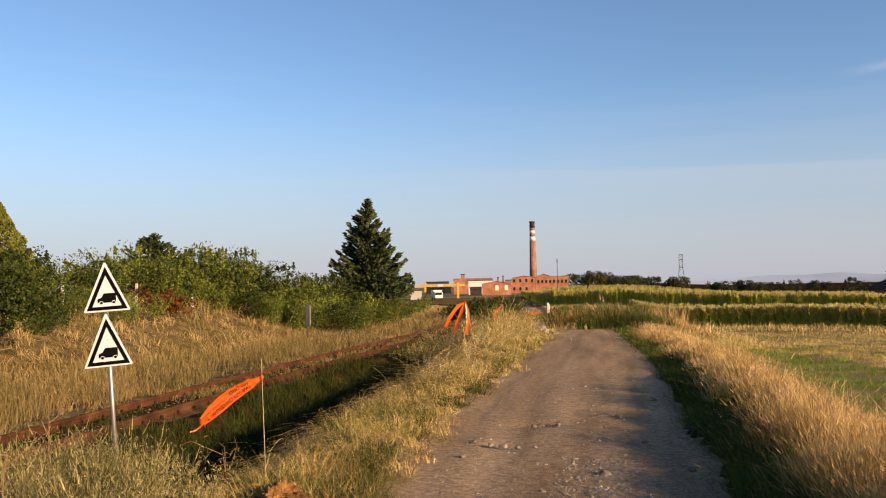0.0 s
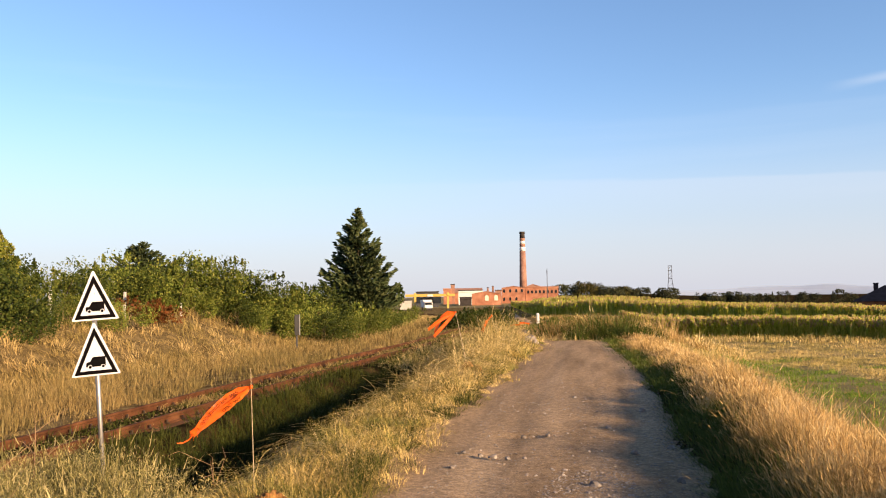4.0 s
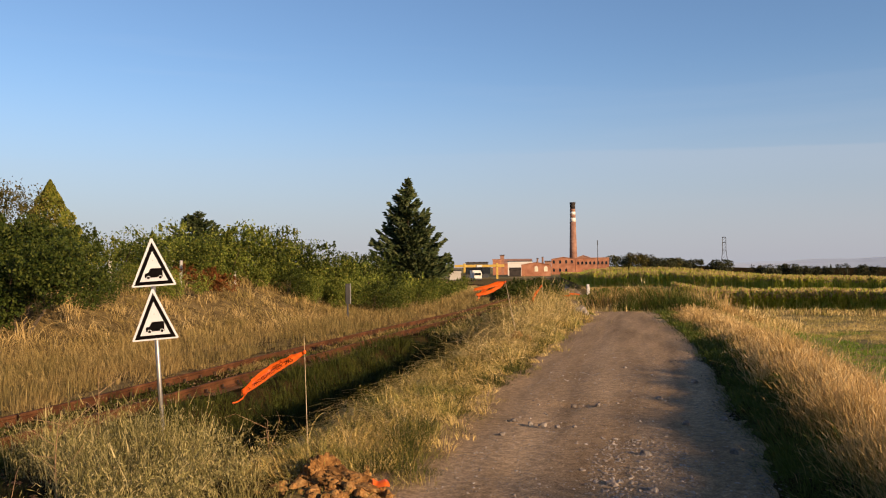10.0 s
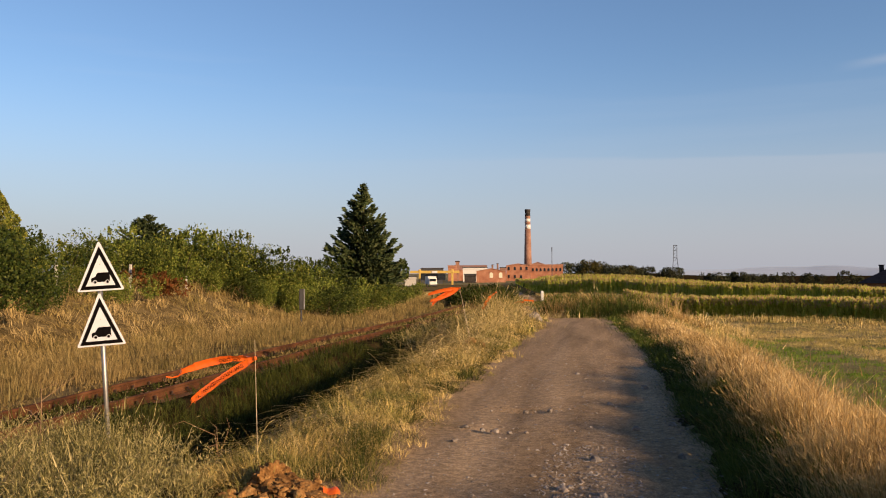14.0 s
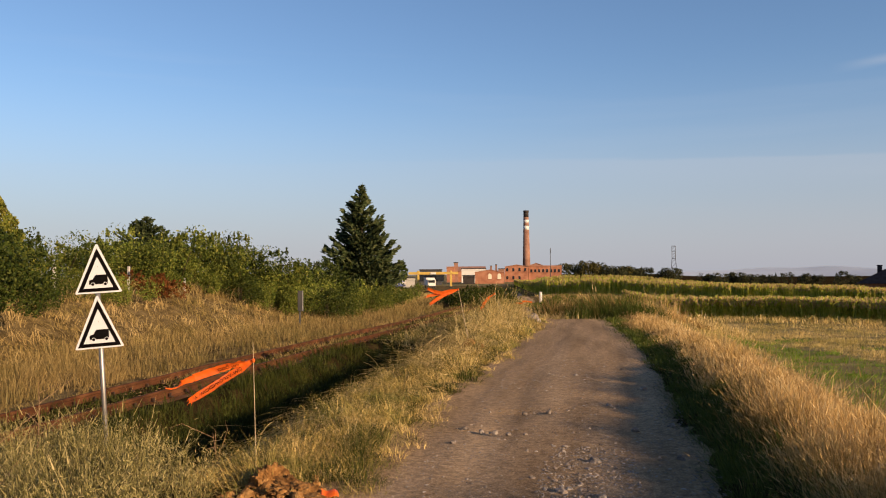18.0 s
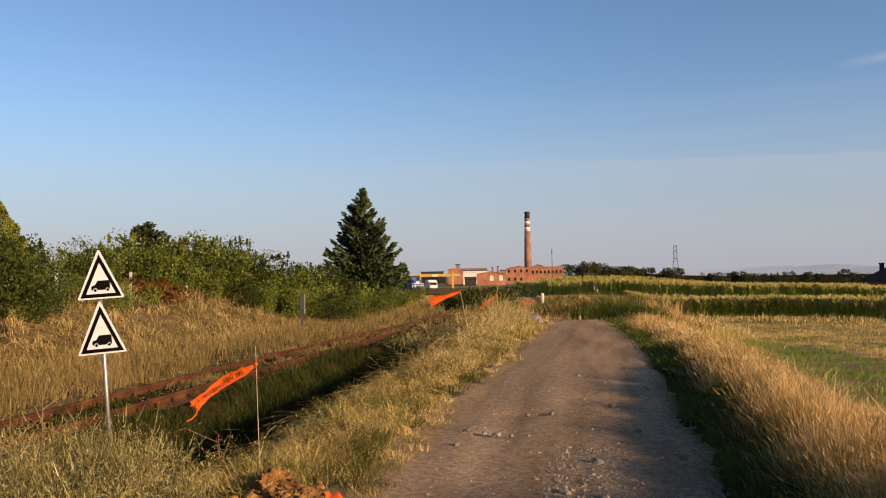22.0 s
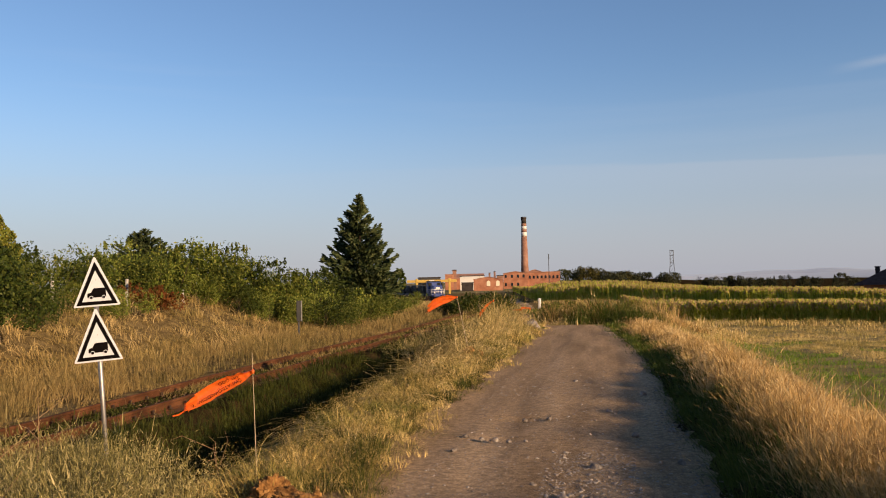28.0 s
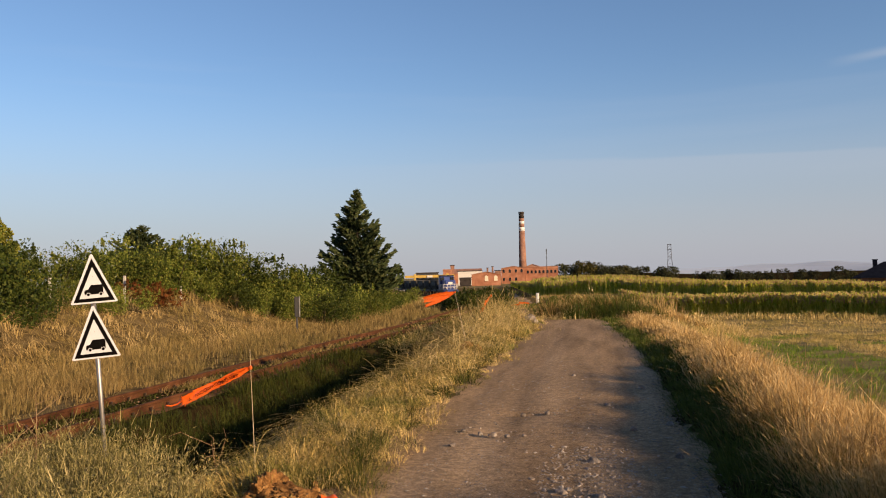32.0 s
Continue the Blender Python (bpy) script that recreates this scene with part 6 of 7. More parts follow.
def works():
    two = [(0.10, 5.2, 1.0, 1.6), (0.36, 5.2, 1.0, 1.6), (0.62, 5.2, 1.0, 1.6), (0.10, 1.4, 1.0, 1.6), (0.36, 1.4, 1.0, 1.6), (0.62, 1.4, 1.0, 1.6)]
    building("brick_mill", "two-storey red brick works with arched windows", -6.55, -4.9, 385, 0.62, BASE, 16, M["brick"], M["tile_roof"], two + [(0.86, 5.2, 1.0, 1.6)], 0.9)
    row = [(0.08 + 0.12 * k, 4.6, 1.0, 1.5) for k in range(8)]
    building("mill_annex", "narrow dark brick annex between shed and works", -7.0, -6.57, 383, 0.34, BASE, 10, M["brick2"], M["roof"])
    building("brick_wing", "long red brick wing with a row of windows", -4.88, -2.6, 388, 0.52, BASE, 14, M["brick"], M["tile_roof"], row)
    building("brick_shed", "low red brick shed with a shallow gable", -8.65, -6.6, 330, 0.28, BASE, 14, M["brick"], M["tile_roof"], [(0.51, 1.9, 1.4, 2.3), (0.83, 1.9, 1.4, 2.3)], 1.0, pane=M["litpane"])
    building("dark_shed", "low dark open shed beside the brick shed", -9.50, -8.68, 322, -0.12, BASE, 10, M["roof"], M["grey"])
    building("kiln_house", "broad kiln house with a reddish roof", -10.6, -7.9, 400, 0.52, BASE, 12, M["brick"], M["tile_roof"], lean_to=2.2)
    building("rendered_store", "white rendered store against the kiln house", -9.6, -7.9, 360, 0.36, BASE, 8, M["white"], M["grey"])
    building("kiln_annex", "stepped red brick annex", -10.65, -10.05, 392, 0.50, BASE, 8, M["brick"], M["tile_roof"])
    building("vent_stack", "square brick vent on the kiln house", -10.12, -9.85, 396, 0.80, BASE, 3, M["brick2"], M["roof"])
    building("dark_hall", "dark flat-roofed hall behind the crane", -12.55, -11.0, 300, 0.30, BASE, 14, M["grey"], M["roof"], [(0.2 + 0.3 * k, 1.5, 5, 2.6) for k in range(3)])
    building("loft", "small roof loft above the brick wing", -4.8, -3.9, 396, 0.72, BASE, 8, M["brick2"], M["tile_roof"], (), 1.0)
    building("pale_store", "low pale store at the yard's edge", -13.7, -12.9, 250, -0.25, BASE, 8, M["concrete"], M["grey"])
    # chimney: tapered shaft in courses, pale bands, dark head
    d, az = 406, -5.03
    x, y = d * math.sin(radians(az)), d * math.cos(radians(az))
    top = 1.7 + d * math.tan(radians(4.42)) - BASE
    t = thing("chimney", pose(x, y, BASE), "tall round red brick factory chimney with white bands", "chimney")

    def ring(z0, z1):
        r = lambda z: 2.08 - 0.85 * z / top
        return tube(bmesh.new(), (0, 0, z0), (0, 0, z1), r(z0), r(z1), 28)

    cuts = [(0, 0.727, "brick2", "shaft", ""), (0.727, 0.787, "white", "band", "white painted band"), (0.787, 0.828, "brick2", "shaft", ""), (0.828, 0.872, "white", "band", "white painted band"),
            (0.872, 0.91, "brick2", "shaft", ""), (0.91, 1.0, "roof", "head", "sooty dark chimney head")]
    for a, b, mat, nm, lab in cuts:
        part(nm, ring(a * top, b * top), M[mat], t, lab, True)
    part("rim", tube(bmesh.new(), (0, 0, top - 0.9), (0, 0, top + 0.1), 1.41, 1.41, 28), M["roof"], t, "dark rim", True)
    # two short roof stacks
    for sd, saz, stop in ((396, -7.52, 0.54), (396, -7.16, 0.63)):
        x, y = sd * math.sin(radians(saz)), sd * math.cos(radians(saz))
        hh = 1.7 + sd * math.tan(radians(stop)) - BASE
        t = thing("roof_stack", pose(x, y, BASE), "short brick stack behind the brick shed", "chimney", "short stacks of the works")
        part("shaft", boxed(0.8, 0.8, hh, Matrix.Translation((0, 0, hh / 2)), 0.05), M["brick2"], t)
        part("cap", boxed(1.0, 1.0, 0.3, Matrix.Translation((0, 0, hh + 0.15)), 0.05), M["roof"], t)
    # thin mast
    d, az = 330, -3.36
    x, y = d * math.sin(radians(az)), d * math.cos(radians(az))
    t = thing("mast", pose(x, y, BASE), "thin grey lattice mast", "mast")
    hh = 1.7 + d * math.tan(radians(1.8)) - BASE
    part("pole", tube(bmesh.new(), (0, 0, 0), (0, 0, hh), 0.17, 0.09, 8), M["grey"], t)
    part("aerial", boxed(0.34, 0.26, 1.8, Matrix.Translation((0, 0, hh - 1.2)), 0.05), M["grey"], t)


works()


def gantry():
    d, m = 235, -11.5
    x, y = d * math.sin(radians(m)), d * math.cos(radians(m))
    t = thing("gantry_crane", pose(x, y, BASE, 0, 0, -m), "yellow gantry crane over the loading yard", "crane")
    top = 1.7 + d * math.tan(radians(0.18)) - BASE
    off = lambda az: d * math.tan(radians(az - m))
    x0, x1 = off(-13.35), off(-9.85)
    part("beam", boxed(x1 - x0, 0.6, 0.75, Matrix.Translation(((x0 + x1) / 2, 0, top - 0.4)), 0.06), M["yellow"], t)
    part("trolley", boxed(1.6, 1.0, 0.6, Matrix.Translation((off(-11.6), -0.1, top - 0.45)), 0.08), M["white"], t, "white hoist trolley")
    for az in (-12.65, -10.35):
        leg = part("leg", boxed(0.62, 0.5, top - 0.8, Matrix.Translation((off(az), 0, (top - 0.8) / 2)), 0.05), M["yellow"], t)
        part("wheel_bogie", boxed(0.8, 3.0, 0.5, Matrix.Translation((off(az), 0, 0.25)), 0.08), M["black"], leg)
        part("leg_head", boxed(0.7, 0.7, 0.9, Matrix.Translation((off(az), -0.05, top - 0.1)), 0.06), M["yellow"], leg)


gantry()


def white_lorry():
    d, az = 228, -11.75
    x, y = d * math.sin(radians(az)), d * math.cos(radians(az))
    t = thing("lorry", pose(x, y, float(ground_z(x, y)), 0, 0, -az + 8), "parked white lorry under the crane", "lorry")
    part("cab", boxed(2.3, 1.9, 2.0, Matrix.Translation((0, 0, 1.55)), 0.18), M["white"], t)
    part("windscreen", boxed(1.9, 0.05, 0.7, Matrix.Translation((0, -0.96, 1.95)), 0.02), M["glass"], t)
    part("box_body", boxed(2.45, 5.5, 2.1, Matrix.Translation((0, 3.9, 1.95)), 0.06), M["white"], t)
    part("bumper", boxed(2.3, 0.2, 0.4, Matrix.Translation((0, -1.0, 0.55)), 0.05), M["grey"], t)
    for sx in (-1.0, 1.0):
        for yy in (0.1, 5.0):
            part("wheel", tube(bmesh.new(), (sx - 0.13, yy, 0.45), (sx + 0.13, yy, 0.45), 0.45, 0.45, 16), M["black"], t)


white_lorry()


# ---- train ----
def loco():
    t = thing("locomotive", Matrix(), "blue diesel shunter with white railings pulling dark wagons", "locomotive")
    part("frame", boxed(2.7, 11.0, 0.5, Matrix.Translation((0, 5.5, 1.05)), 0.06), M["black"], t)
    part("hood", boxed(2.0, 5.2, 1.75, Matrix.Translation((0, 3.2, 2.15)), 0.16), M["blue"], t, "blue engine hood")
    part("cab", boxed(2.75, 2.6, 2.5, Matrix.Translation((0, 7.1, 2.5)), 0.14), M["blue"], t, "blue driver's cab")
    part("cab_roof", boxed(2.85, 2.9, 0.25, Matrix.Translation((0, 7.1, 3.86)), 0.1), M["black"], t)
    for sx in (-0.8, 0.8):
        part("windscreen", boxed(0.75, 0.06, 0.75, Matrix.Translation((sx * 1.15, 5.78, 3.2)), 0.02), M["glass"], t)
    part("emblem", boxed(0.8, 0.04, 0.45, Matrix.Translation((0, 0.57, 2.45)), 0.02), M["white"], t, "white painted mark")
    part("rear_hood", boxed(2.0, 2.2, 1.4, Matrix.Translation((0, 9.6, 2.0)), 0.14), M["blue"], t)
    for sx in (-1.0, 1.0):
        part("headlight", tube(bmesh.new(), (sx * 0.7, 0.52, 1.6), (sx * 0.7, 0.6, 1.6), 0.14, 0.14, 14), M["white"], t, "round headlight")
        part("buffer", tube(bmesh.new(), (sx * 0.87, -0.55, 1.05), (sx * 0.87, 0.0, 1.05), 0.2, 0.12, 14), M["black"], t)
        part("side_rail", boxed(0.07, 5.4, 0.07, Matrix.Translation((sx * 1.32, 3.0, 2.25)), 0.01), M["white"], t, "white handrail")
        for yy in (0.25, 2.1, 4.0, 5.5):
            part("rail_post", boxed(0.06, 0.06, 1.0, Matrix.Translation((sx * 1.32, yy, 1.75)), 0.01), M["white"], t, "white rail post")
    for z in (1.75, 2.25):
        part("front_rail", boxed(2.6, 0.07, 0.08, Matrix.Translation((0, 0.1, z)), 0.01), M["white"], t, "white front railing")
    for sx in (-0.65, 0.0, 0.65):
        part("front_post", boxed(0.06, 0.06, 1.0, Matrix.Translation((sx, 0.1, 1.75)), 0.01), M["white"], t, "white rail post")
    part("bumper_beam", boxed(2.7, 0.2, 0.5, Matrix.Translation((0, 0.02, 1.05)), 0.04), M["blue"], t)
    for yy in (1.8, 4.2, 7.2, 9.4):
        for sx in (-0.52, 0.68):
            part("wheel", tube(bmesh.new(), (sx - 0.07, yy, 0.48), (sx + 0.07, yy, 0.48), 0.48, 0.48, 18), M["darkrust"], t)
    shorten(t, 0.66)
    return t


def shorten(t, k):
    """Brings the parts closer together along the rails; wheels keep their roundness."""
    for ob in t.children:
        ys = [v.co.y for v in ob.data.vertices]
        mid = (min(ys) + max(ys)) / 2
        for v in ob.data.vertices:
            v.co.y = v.co.y + mid * (k - 1) if ob.name.startswith(("wheel", "headlight", "buffer")) else v.co.y * k


def wagon():
    t = thing("wagon", Matrix(), "dark open hopper wagon with ribbed sides", "railway wagon", "wagons of the train")
    part("frame", boxed(2.6, 7.6, 0.35, Matrix.Translation((0, 4.0, 1.05)), 0.05), M["black"], t)
    o = [(-1.0, 1.25), (1.0, 1.25), (1.4, 2.0), (1.4, 3.1), (-1.4, 3.1), (-1.4, 2.0)]
    part("hopper", prism(bmesh.new(), o, 0.5, 7.5), M["black"], t)
    for k in range(5):
        for sx in (-1, 1):
            part("rib", boxed(0.1, 0.14, 1.25, Matrix.Translation((sx * 1.44, 0.8 + 1.6 * k, 2.5)), 0.02), M["black"], t)
    part("end_rail", boxed(2.8, 0.1, 0.12, Matrix.Translation((0, 0.45, 3.1)), 0.02), M["grey"], t)
    for yy in (1.6, 6.4):
        for sx in (-0.52, 0.68):
            part("wheel", tube(bmesh.new(), (sx - 0.07, yy, 0.45), (sx + 0.07, yy, 0.45), 0.45, 0.45, 16), M["darkrust"], t)
    shorten(t, 0.76)
    return t


TRAIN = [loco()]
w0 = wagon()
TRAIN += [w0] + [copy_thing(w0, Matrix()) for _ in range(5)]


def train_pose(y, back):
    """On the rails at y for the train's head, that many metres behind it."""
    s = 0.0
    while s < back:
        k = 0.0038 * max(0.0, y - 50)
        y += 0.25 / math.sqrt(1 + k * k)
        s += 0.25
    k = -0.0038 * max(0.0, y - 50)
    x = float(track_x(y))
    return pose(x, y, float(ground_z(x, y)) + 0.18, 0, 0, math.degrees(math.atan(-k)))


# ---- far things ----
def pylon():
    d, az = 650, 4.97
    x, y = d * math.sin(radians(az)), d * math.cos(radians(az))
    t = thing("pylon", pose(x, y, -2, 0, 0, -az), "far steel lattice power pylon", "pylon")
    h = 1.7 + d * math.tan(radians(1.80)) + 2
    b, a, waist = 2.9, 1.25, 0.60
    half = lambda f: b + (a - b) * min(1.0, f / waist)
    cuts = [0.0, 0.16, 0.31, 0.45, waist, 0.70, 0.80, 0.90, 1.0]
    for sx in (-1, 1):
        for sy in (-1, 1):
            part("leg", tube(bmesh.new(), (sx * b, sy * b, 0), (sx * a, sy * a, h * waist), 0.22, 0.2, 5), M["grey"], t)
            part("mast_post", tube(bmesh.new(), (sx * a, sy * a, h * waist), (sx * a, sy * a, h), 0.22, 0.2, 5), M["grey"], t)
    for f0, f1 in zip(cuts, cuts[1:]):
        w0, w1 = half(f0), half(f1)
        for sy in (-1, 1):
            part("brace", tube(bmesh.new(), (-w0, sy * w0, h * f0), (w1, sy * w1, h * f1), 0.08, 0.08, 4), M["grey"], t)
    for f in (waist, 0.84, 1.0):
        part("ring", boxed(2 * a + 0.5, 2 * a + 0.5, 0.35, Matrix.Translation((0, 0, h * f)), 0.05), M["grey"], t)


pylon()


def dark_house():
    d = 130
    m = 19.2
    x, y = d * math.sin(radians(m)), d * math.cos(radians(m))
    t = thing("house", pose(x, y, -1.3, 0, 0, -m), "house with a dark hipped roof behind the maize", "house")
    part("wall", boxed(12, 10, 2.4, Matrix.Translation((0, 5, 0.0))), M["brick2"], t)
    z0, z1 = 1.7 - d * math.tan(radians(0.78)) + 1.3, 1.7 + d * math.tan(radians(0.22)) + 1.3
    bm = bmesh.new()
    c = [bm.verts.new(p) for p in ((-7.3, -1, z0), (7.3, -1, z0), (7.3, 11, z0), (-7.3, 11, z0))]
    r = [bm.verts.new(p) for p in ((-3.2, 5, z1), (3.2, 5, z1))]
    bm.faces.new((c[0], c[1], r[1], r[0]))
    bm.faces.new((c[1], c[2], r[1]))
    bm.faces.new((c[2], c[3], r[0], r[1]))
    bm.faces.new((c[3], c[0], r[0]))
    bm.faces.new(c[::-1])
    stack = part("chimney_stack", boxed(0.62, 0.62, 1.6, Matrix.Translation((-4.3, 4.4, z1 - 0.55)), 0.03), M["slate"], t, "short dark chimney stack")
    part("cap", boxed(0.76, 0.76, 0.14, Matrix.Translation((-4.3, 4.4, z1 + 0.31)), 0.02), M["slate"], stack)
    part("roof", bm, M["slate"], t, "dark tiled hipped roof")


dark_house()


def round_crown(seed, w, h, n, mat):
    """A broad crown of overlapping lobes down to the ground scrub."""
    r = np.random.default_rng(seed)
    k = 12
    R = r.uniform(0.16, 0.27, k) * w
    C = np.stack([r.normal(0, 0.26, k) * w, r.uniform(-0.3, 0.3, k) * w, h - R - r.random(k) ** 1.2 * 0.6 * h], -1)
    j = r.integers(0, k, n)
    D = r.normal(0, 1, (n, 3))
    D /= np.linalg.norm(D, axis=1, keepdims=True)
    P = C[j] + D * (R[j] * r.uniform(0.6, 1.05, n))[:, None]
    P[:, 2] = np.clip(P[:, 2], 0.2, None)
    V, F = leaf_quads(P, 0.085 * w, 0.3)
    return np_mesh("crown", V, [(F, 0)], [mat])


def far_tree(az, d, top, w, seed, mat, category="tree"):
    x, y = d * math.sin(radians(az)), d * math.cos(radians(az))
    z = float(ground_z(x, y))
    h = max(3.0, 1.7 + d * math.tan(radians(top)) - z)
    t = thing("far_tree", pose(x, y, z), "dark rounded tree on the skyline", category, "trees on the skyline")
    part("crown", round_crown(seed, w, h, 1100, mat), None, t)
    part("trunk", tube(bmesh.new(), (0, 0, -0.5), (0, 0, h * 0.5), 0.25, 0.12, 6), M["bark"], t)


def skyline():
    r = random.Random(21)
    # bearing, elevation of the top, width in metres
    for az, top, w in ((-2.15, 0.55, 11), (-1.55, 0.45, 9), (-1.15, 0.80, 6), (-0.65, 0.60, 9), (-0.2, 0.55, 10), (0.25, 0.5, 11), (0.8, 0.42, 11), (1.3, 0.32, 9), (1.75, 0.3, 9), (2.2, 0.32, 10), (2.7, 0.22, 9), (3.2, 0.2, 8), (4.6, 0.2, 12), (5.1, 0.25, 8)):
        far_tree(az, r.uniform(480, 560), top * r.uniform(0.9, 1.25) + 0.2, w * r.uniform(0.9, 1.4), r.randrange(999), M["bushbrown"] if r.random() < 0.2 else M["fartree"])
    for az, top, w in ((7.3, 0.02, 14), (7.9, 0.08, 14), (8.6, 0.05, 15), (9.3, 0.06, 13), (9.8, 0.0, 12), (10.5, -0.08, 14), (11.3, -0.1, 10), (12.0, 0.0, 7), (12.3, 0.05, 6), (13.2, -0.05, 14), (13.9, -0.1, 10), (15.35, 0.1, 9), (16.0, -0.15, 13)):
        far_tree(az, r.uniform(640, 760), top - 0.03, w, r.randrange(999), M["fartree"])
    for az, top, w in ((11.37, -0.08, 5.0), (11.0, -0.2, 4.5), (14.95, -0.10, 7.0)):
        x, y = 700 * math.sin(radians(az)), 700 * math.cos(radians(az))
        z = float(ground_z(x, y))
        h = 1.7 + 700 * math.tan(radians(top)) - z
        t = thing("far_conifer", pose(x, y, z), "small dark pointed conifer on the skyline", "tree", "trees on the skyline")
        part("crown", column_tree_mesh(int(az * 10), h, w, 1500, 0.7, M["fartree"]), None, t)
        part("trunk", tube(bmesh.new(), (0, 0, -0.5), (0, 0, h * 0.5), 0.25, 0.12, 6), M["bark"], t)
    # long wooded ridges in the distance, their haze put into the surface colour
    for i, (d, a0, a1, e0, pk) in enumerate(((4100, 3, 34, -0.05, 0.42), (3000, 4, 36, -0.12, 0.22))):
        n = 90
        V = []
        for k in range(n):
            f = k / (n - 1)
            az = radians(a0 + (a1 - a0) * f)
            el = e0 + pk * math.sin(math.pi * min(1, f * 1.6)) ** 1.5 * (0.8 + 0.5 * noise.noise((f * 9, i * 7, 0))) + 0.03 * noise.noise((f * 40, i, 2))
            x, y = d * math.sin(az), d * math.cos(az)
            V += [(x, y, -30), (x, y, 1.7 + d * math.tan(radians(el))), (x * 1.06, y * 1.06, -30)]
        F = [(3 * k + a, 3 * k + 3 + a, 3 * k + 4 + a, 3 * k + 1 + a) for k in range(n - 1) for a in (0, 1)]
        tagged(new("backdrop", np_mesh("backdrop", np.array(V), [(np.array(F), 0)], [M["farblue"]], True)), "far wooded ridge on the horizon, painted pale blue for haze", "hill", kind="structure")


skyline()


# ---- warning tape ----
def letters(body, size):
    cu = bpy.data.curves.new("letters", "FONT")
    cu.body, cu.size, cu.align_x, cu.align_y = body, size, "CENTER", "CENTER"
    cu.resolution_u, cu.extrude = 3, 0.0004
    ob = new("letters", cu)
    bpy.context.view_layer.update()
    me = bpy.data.meshes.new_from_object(ob.evaluated_get(bpy.context.evaluated_depsgraph_get()))
    bpy.data.objects.remove(ob)
    me.materials.clear()
    me.materials.append(M["signblack"])
    return me


def strip_mesh(ln, w0, w1, seed, fringe=0.0):
    """One stiff piece of film along -x, crinkled across; the last one ends in shreds."""
    bm = bmesh.new()
    nx, ny = 7, 5
    rows = []
    for i in range(nx):
        f = i / (nx - 1)
        w = w0 + (w1 - w0) * f
        rows.append([bm.verts.new((-f * ln * 1.12, 0.012 * noise.noise((f * 3 + seed, j * 0.9, seed)) + 0.010 * math.cos(math.pi * (j / (ny - 1) - 0.5)), (j / (ny - 1) - 0.5) * w)) for j in range(ny)])
    for i in range(nx - 1):
        for j in range(ny - 1):
            bm.faces.new((rows[i][j], rows[i][j + 1], rows[i + 1][j + 1], rows[i + 1][j]))
    if fringe:
        for j in range(4):
            z = (j / 3 - 0.5) * w1 * 0.9
            ln2 = fringe * (0.25 + 0.75 * abs(noise.noise((seed * 3, j * 2.7, 1))) * 1.6 + (0.8 if j == 1 else 0))
            a = [bm.verts.new((-ln * 1.1, 0.006, z - 0.008)), bm.verts.new((-ln * 1.1, 0.006, z + 0.008)),
                 bm.verts.new((-ln * 1.1 - ln2 * 0.5, 0.012, z - 0.006)), bm.verts.new((-ln * 1.1 - ln2, -0.006, z - 0.02))]
            bm.faces.new((a[0], a[1], a[2]))
            bm.faces.new((a[1], a[3], a[2]))
    return bm_mesh("strip", bm, M["tape"], True)


def tape(knot, facing, label, tails, seg, width):
    t = thing("warning_tape", Matrix.Translation(knot) @ pose(0, 0, 0, 0, 0, facing), label, "warning tape")
    kn = bmesh.new()
    bmesh.ops.create_icosphere(kn, subdivisions=2, radius=width * 0.22, matrix=Matrix.Diagonal((1, 0.8, 1.3, 1)))
    part("knot", kn, M["tape"], t)
    out = []
    for k, words in enumerate(tails):
        chain = []
        n = len(words)
        for i, wd in enumerate(words):
            w0 = width * (0.35 if i == 0 else 0.95)
            w1 = width * (0.95 if i < n - 1 else 0.7)
            p = part("strip", strip_mesh(seg, w0, w1, i * 1.3 + k * 7, seg * 0.45 if i == n - 1 else 0), None, t)
            if wd:
                q = part("lettering", letters(wd, width * 0.62), None, p, "black printed letters")
                turn = 180 if k == 1 else 0
                q.matrix_basis = pose(-seg * 0.55, -0.012, 0, 90, turn, 0) if turn == 0 else pose(-seg * 0.55, -0.012, 0, 90, 180, 0)
            if i == n - 1 and k == 0 and n > 4:
                bm = bmesh.new()
                pts = [(-seg * 1.05, 0, -0.012), (-seg * 1.6, 0.01, -0.03), (-seg * 2.1, 0.0, -0.018), (-seg * 2.5, -0.01, 0.012)]
                for a, b in zip(pts, pts[1:]):
                    tube(bm, a, b, 0.0065, 0.005, 6)
                part("torn_thread", bm, M["tape"], p, "thin torn curl of film")
            chain.append(p)
        out.append(chain)
    return t, out


TAPE1, CHAIN1 = tape(S1_FOOT.lerp(S1_TOP, 0.855), 24.4, "orange warning tape fluttering from the thin stake",
                     (("", "WY", "ODO", "", "", ""), ("", "ŚWI", "ATŁ", "OWO", "DOW", "Y")), 0.097, 0.066)
TAPE2, CHAIN2 = tape(S2_FOOT.lerp(S2_TOP, 0.985), 9.8, "orange warning tape streaming from the slanting stake", (("", "", "", ""), ("", "", "", ""), ("", "", "", "")), 0.18, 0.085)
TAPE3, CHAIN3 = tape(S3_FOOT.lerp(S3_TOP, 0.98), 7.3, "orange warning tape hanging in the far grass", (("", "", ""),), 0.26, 0.13)



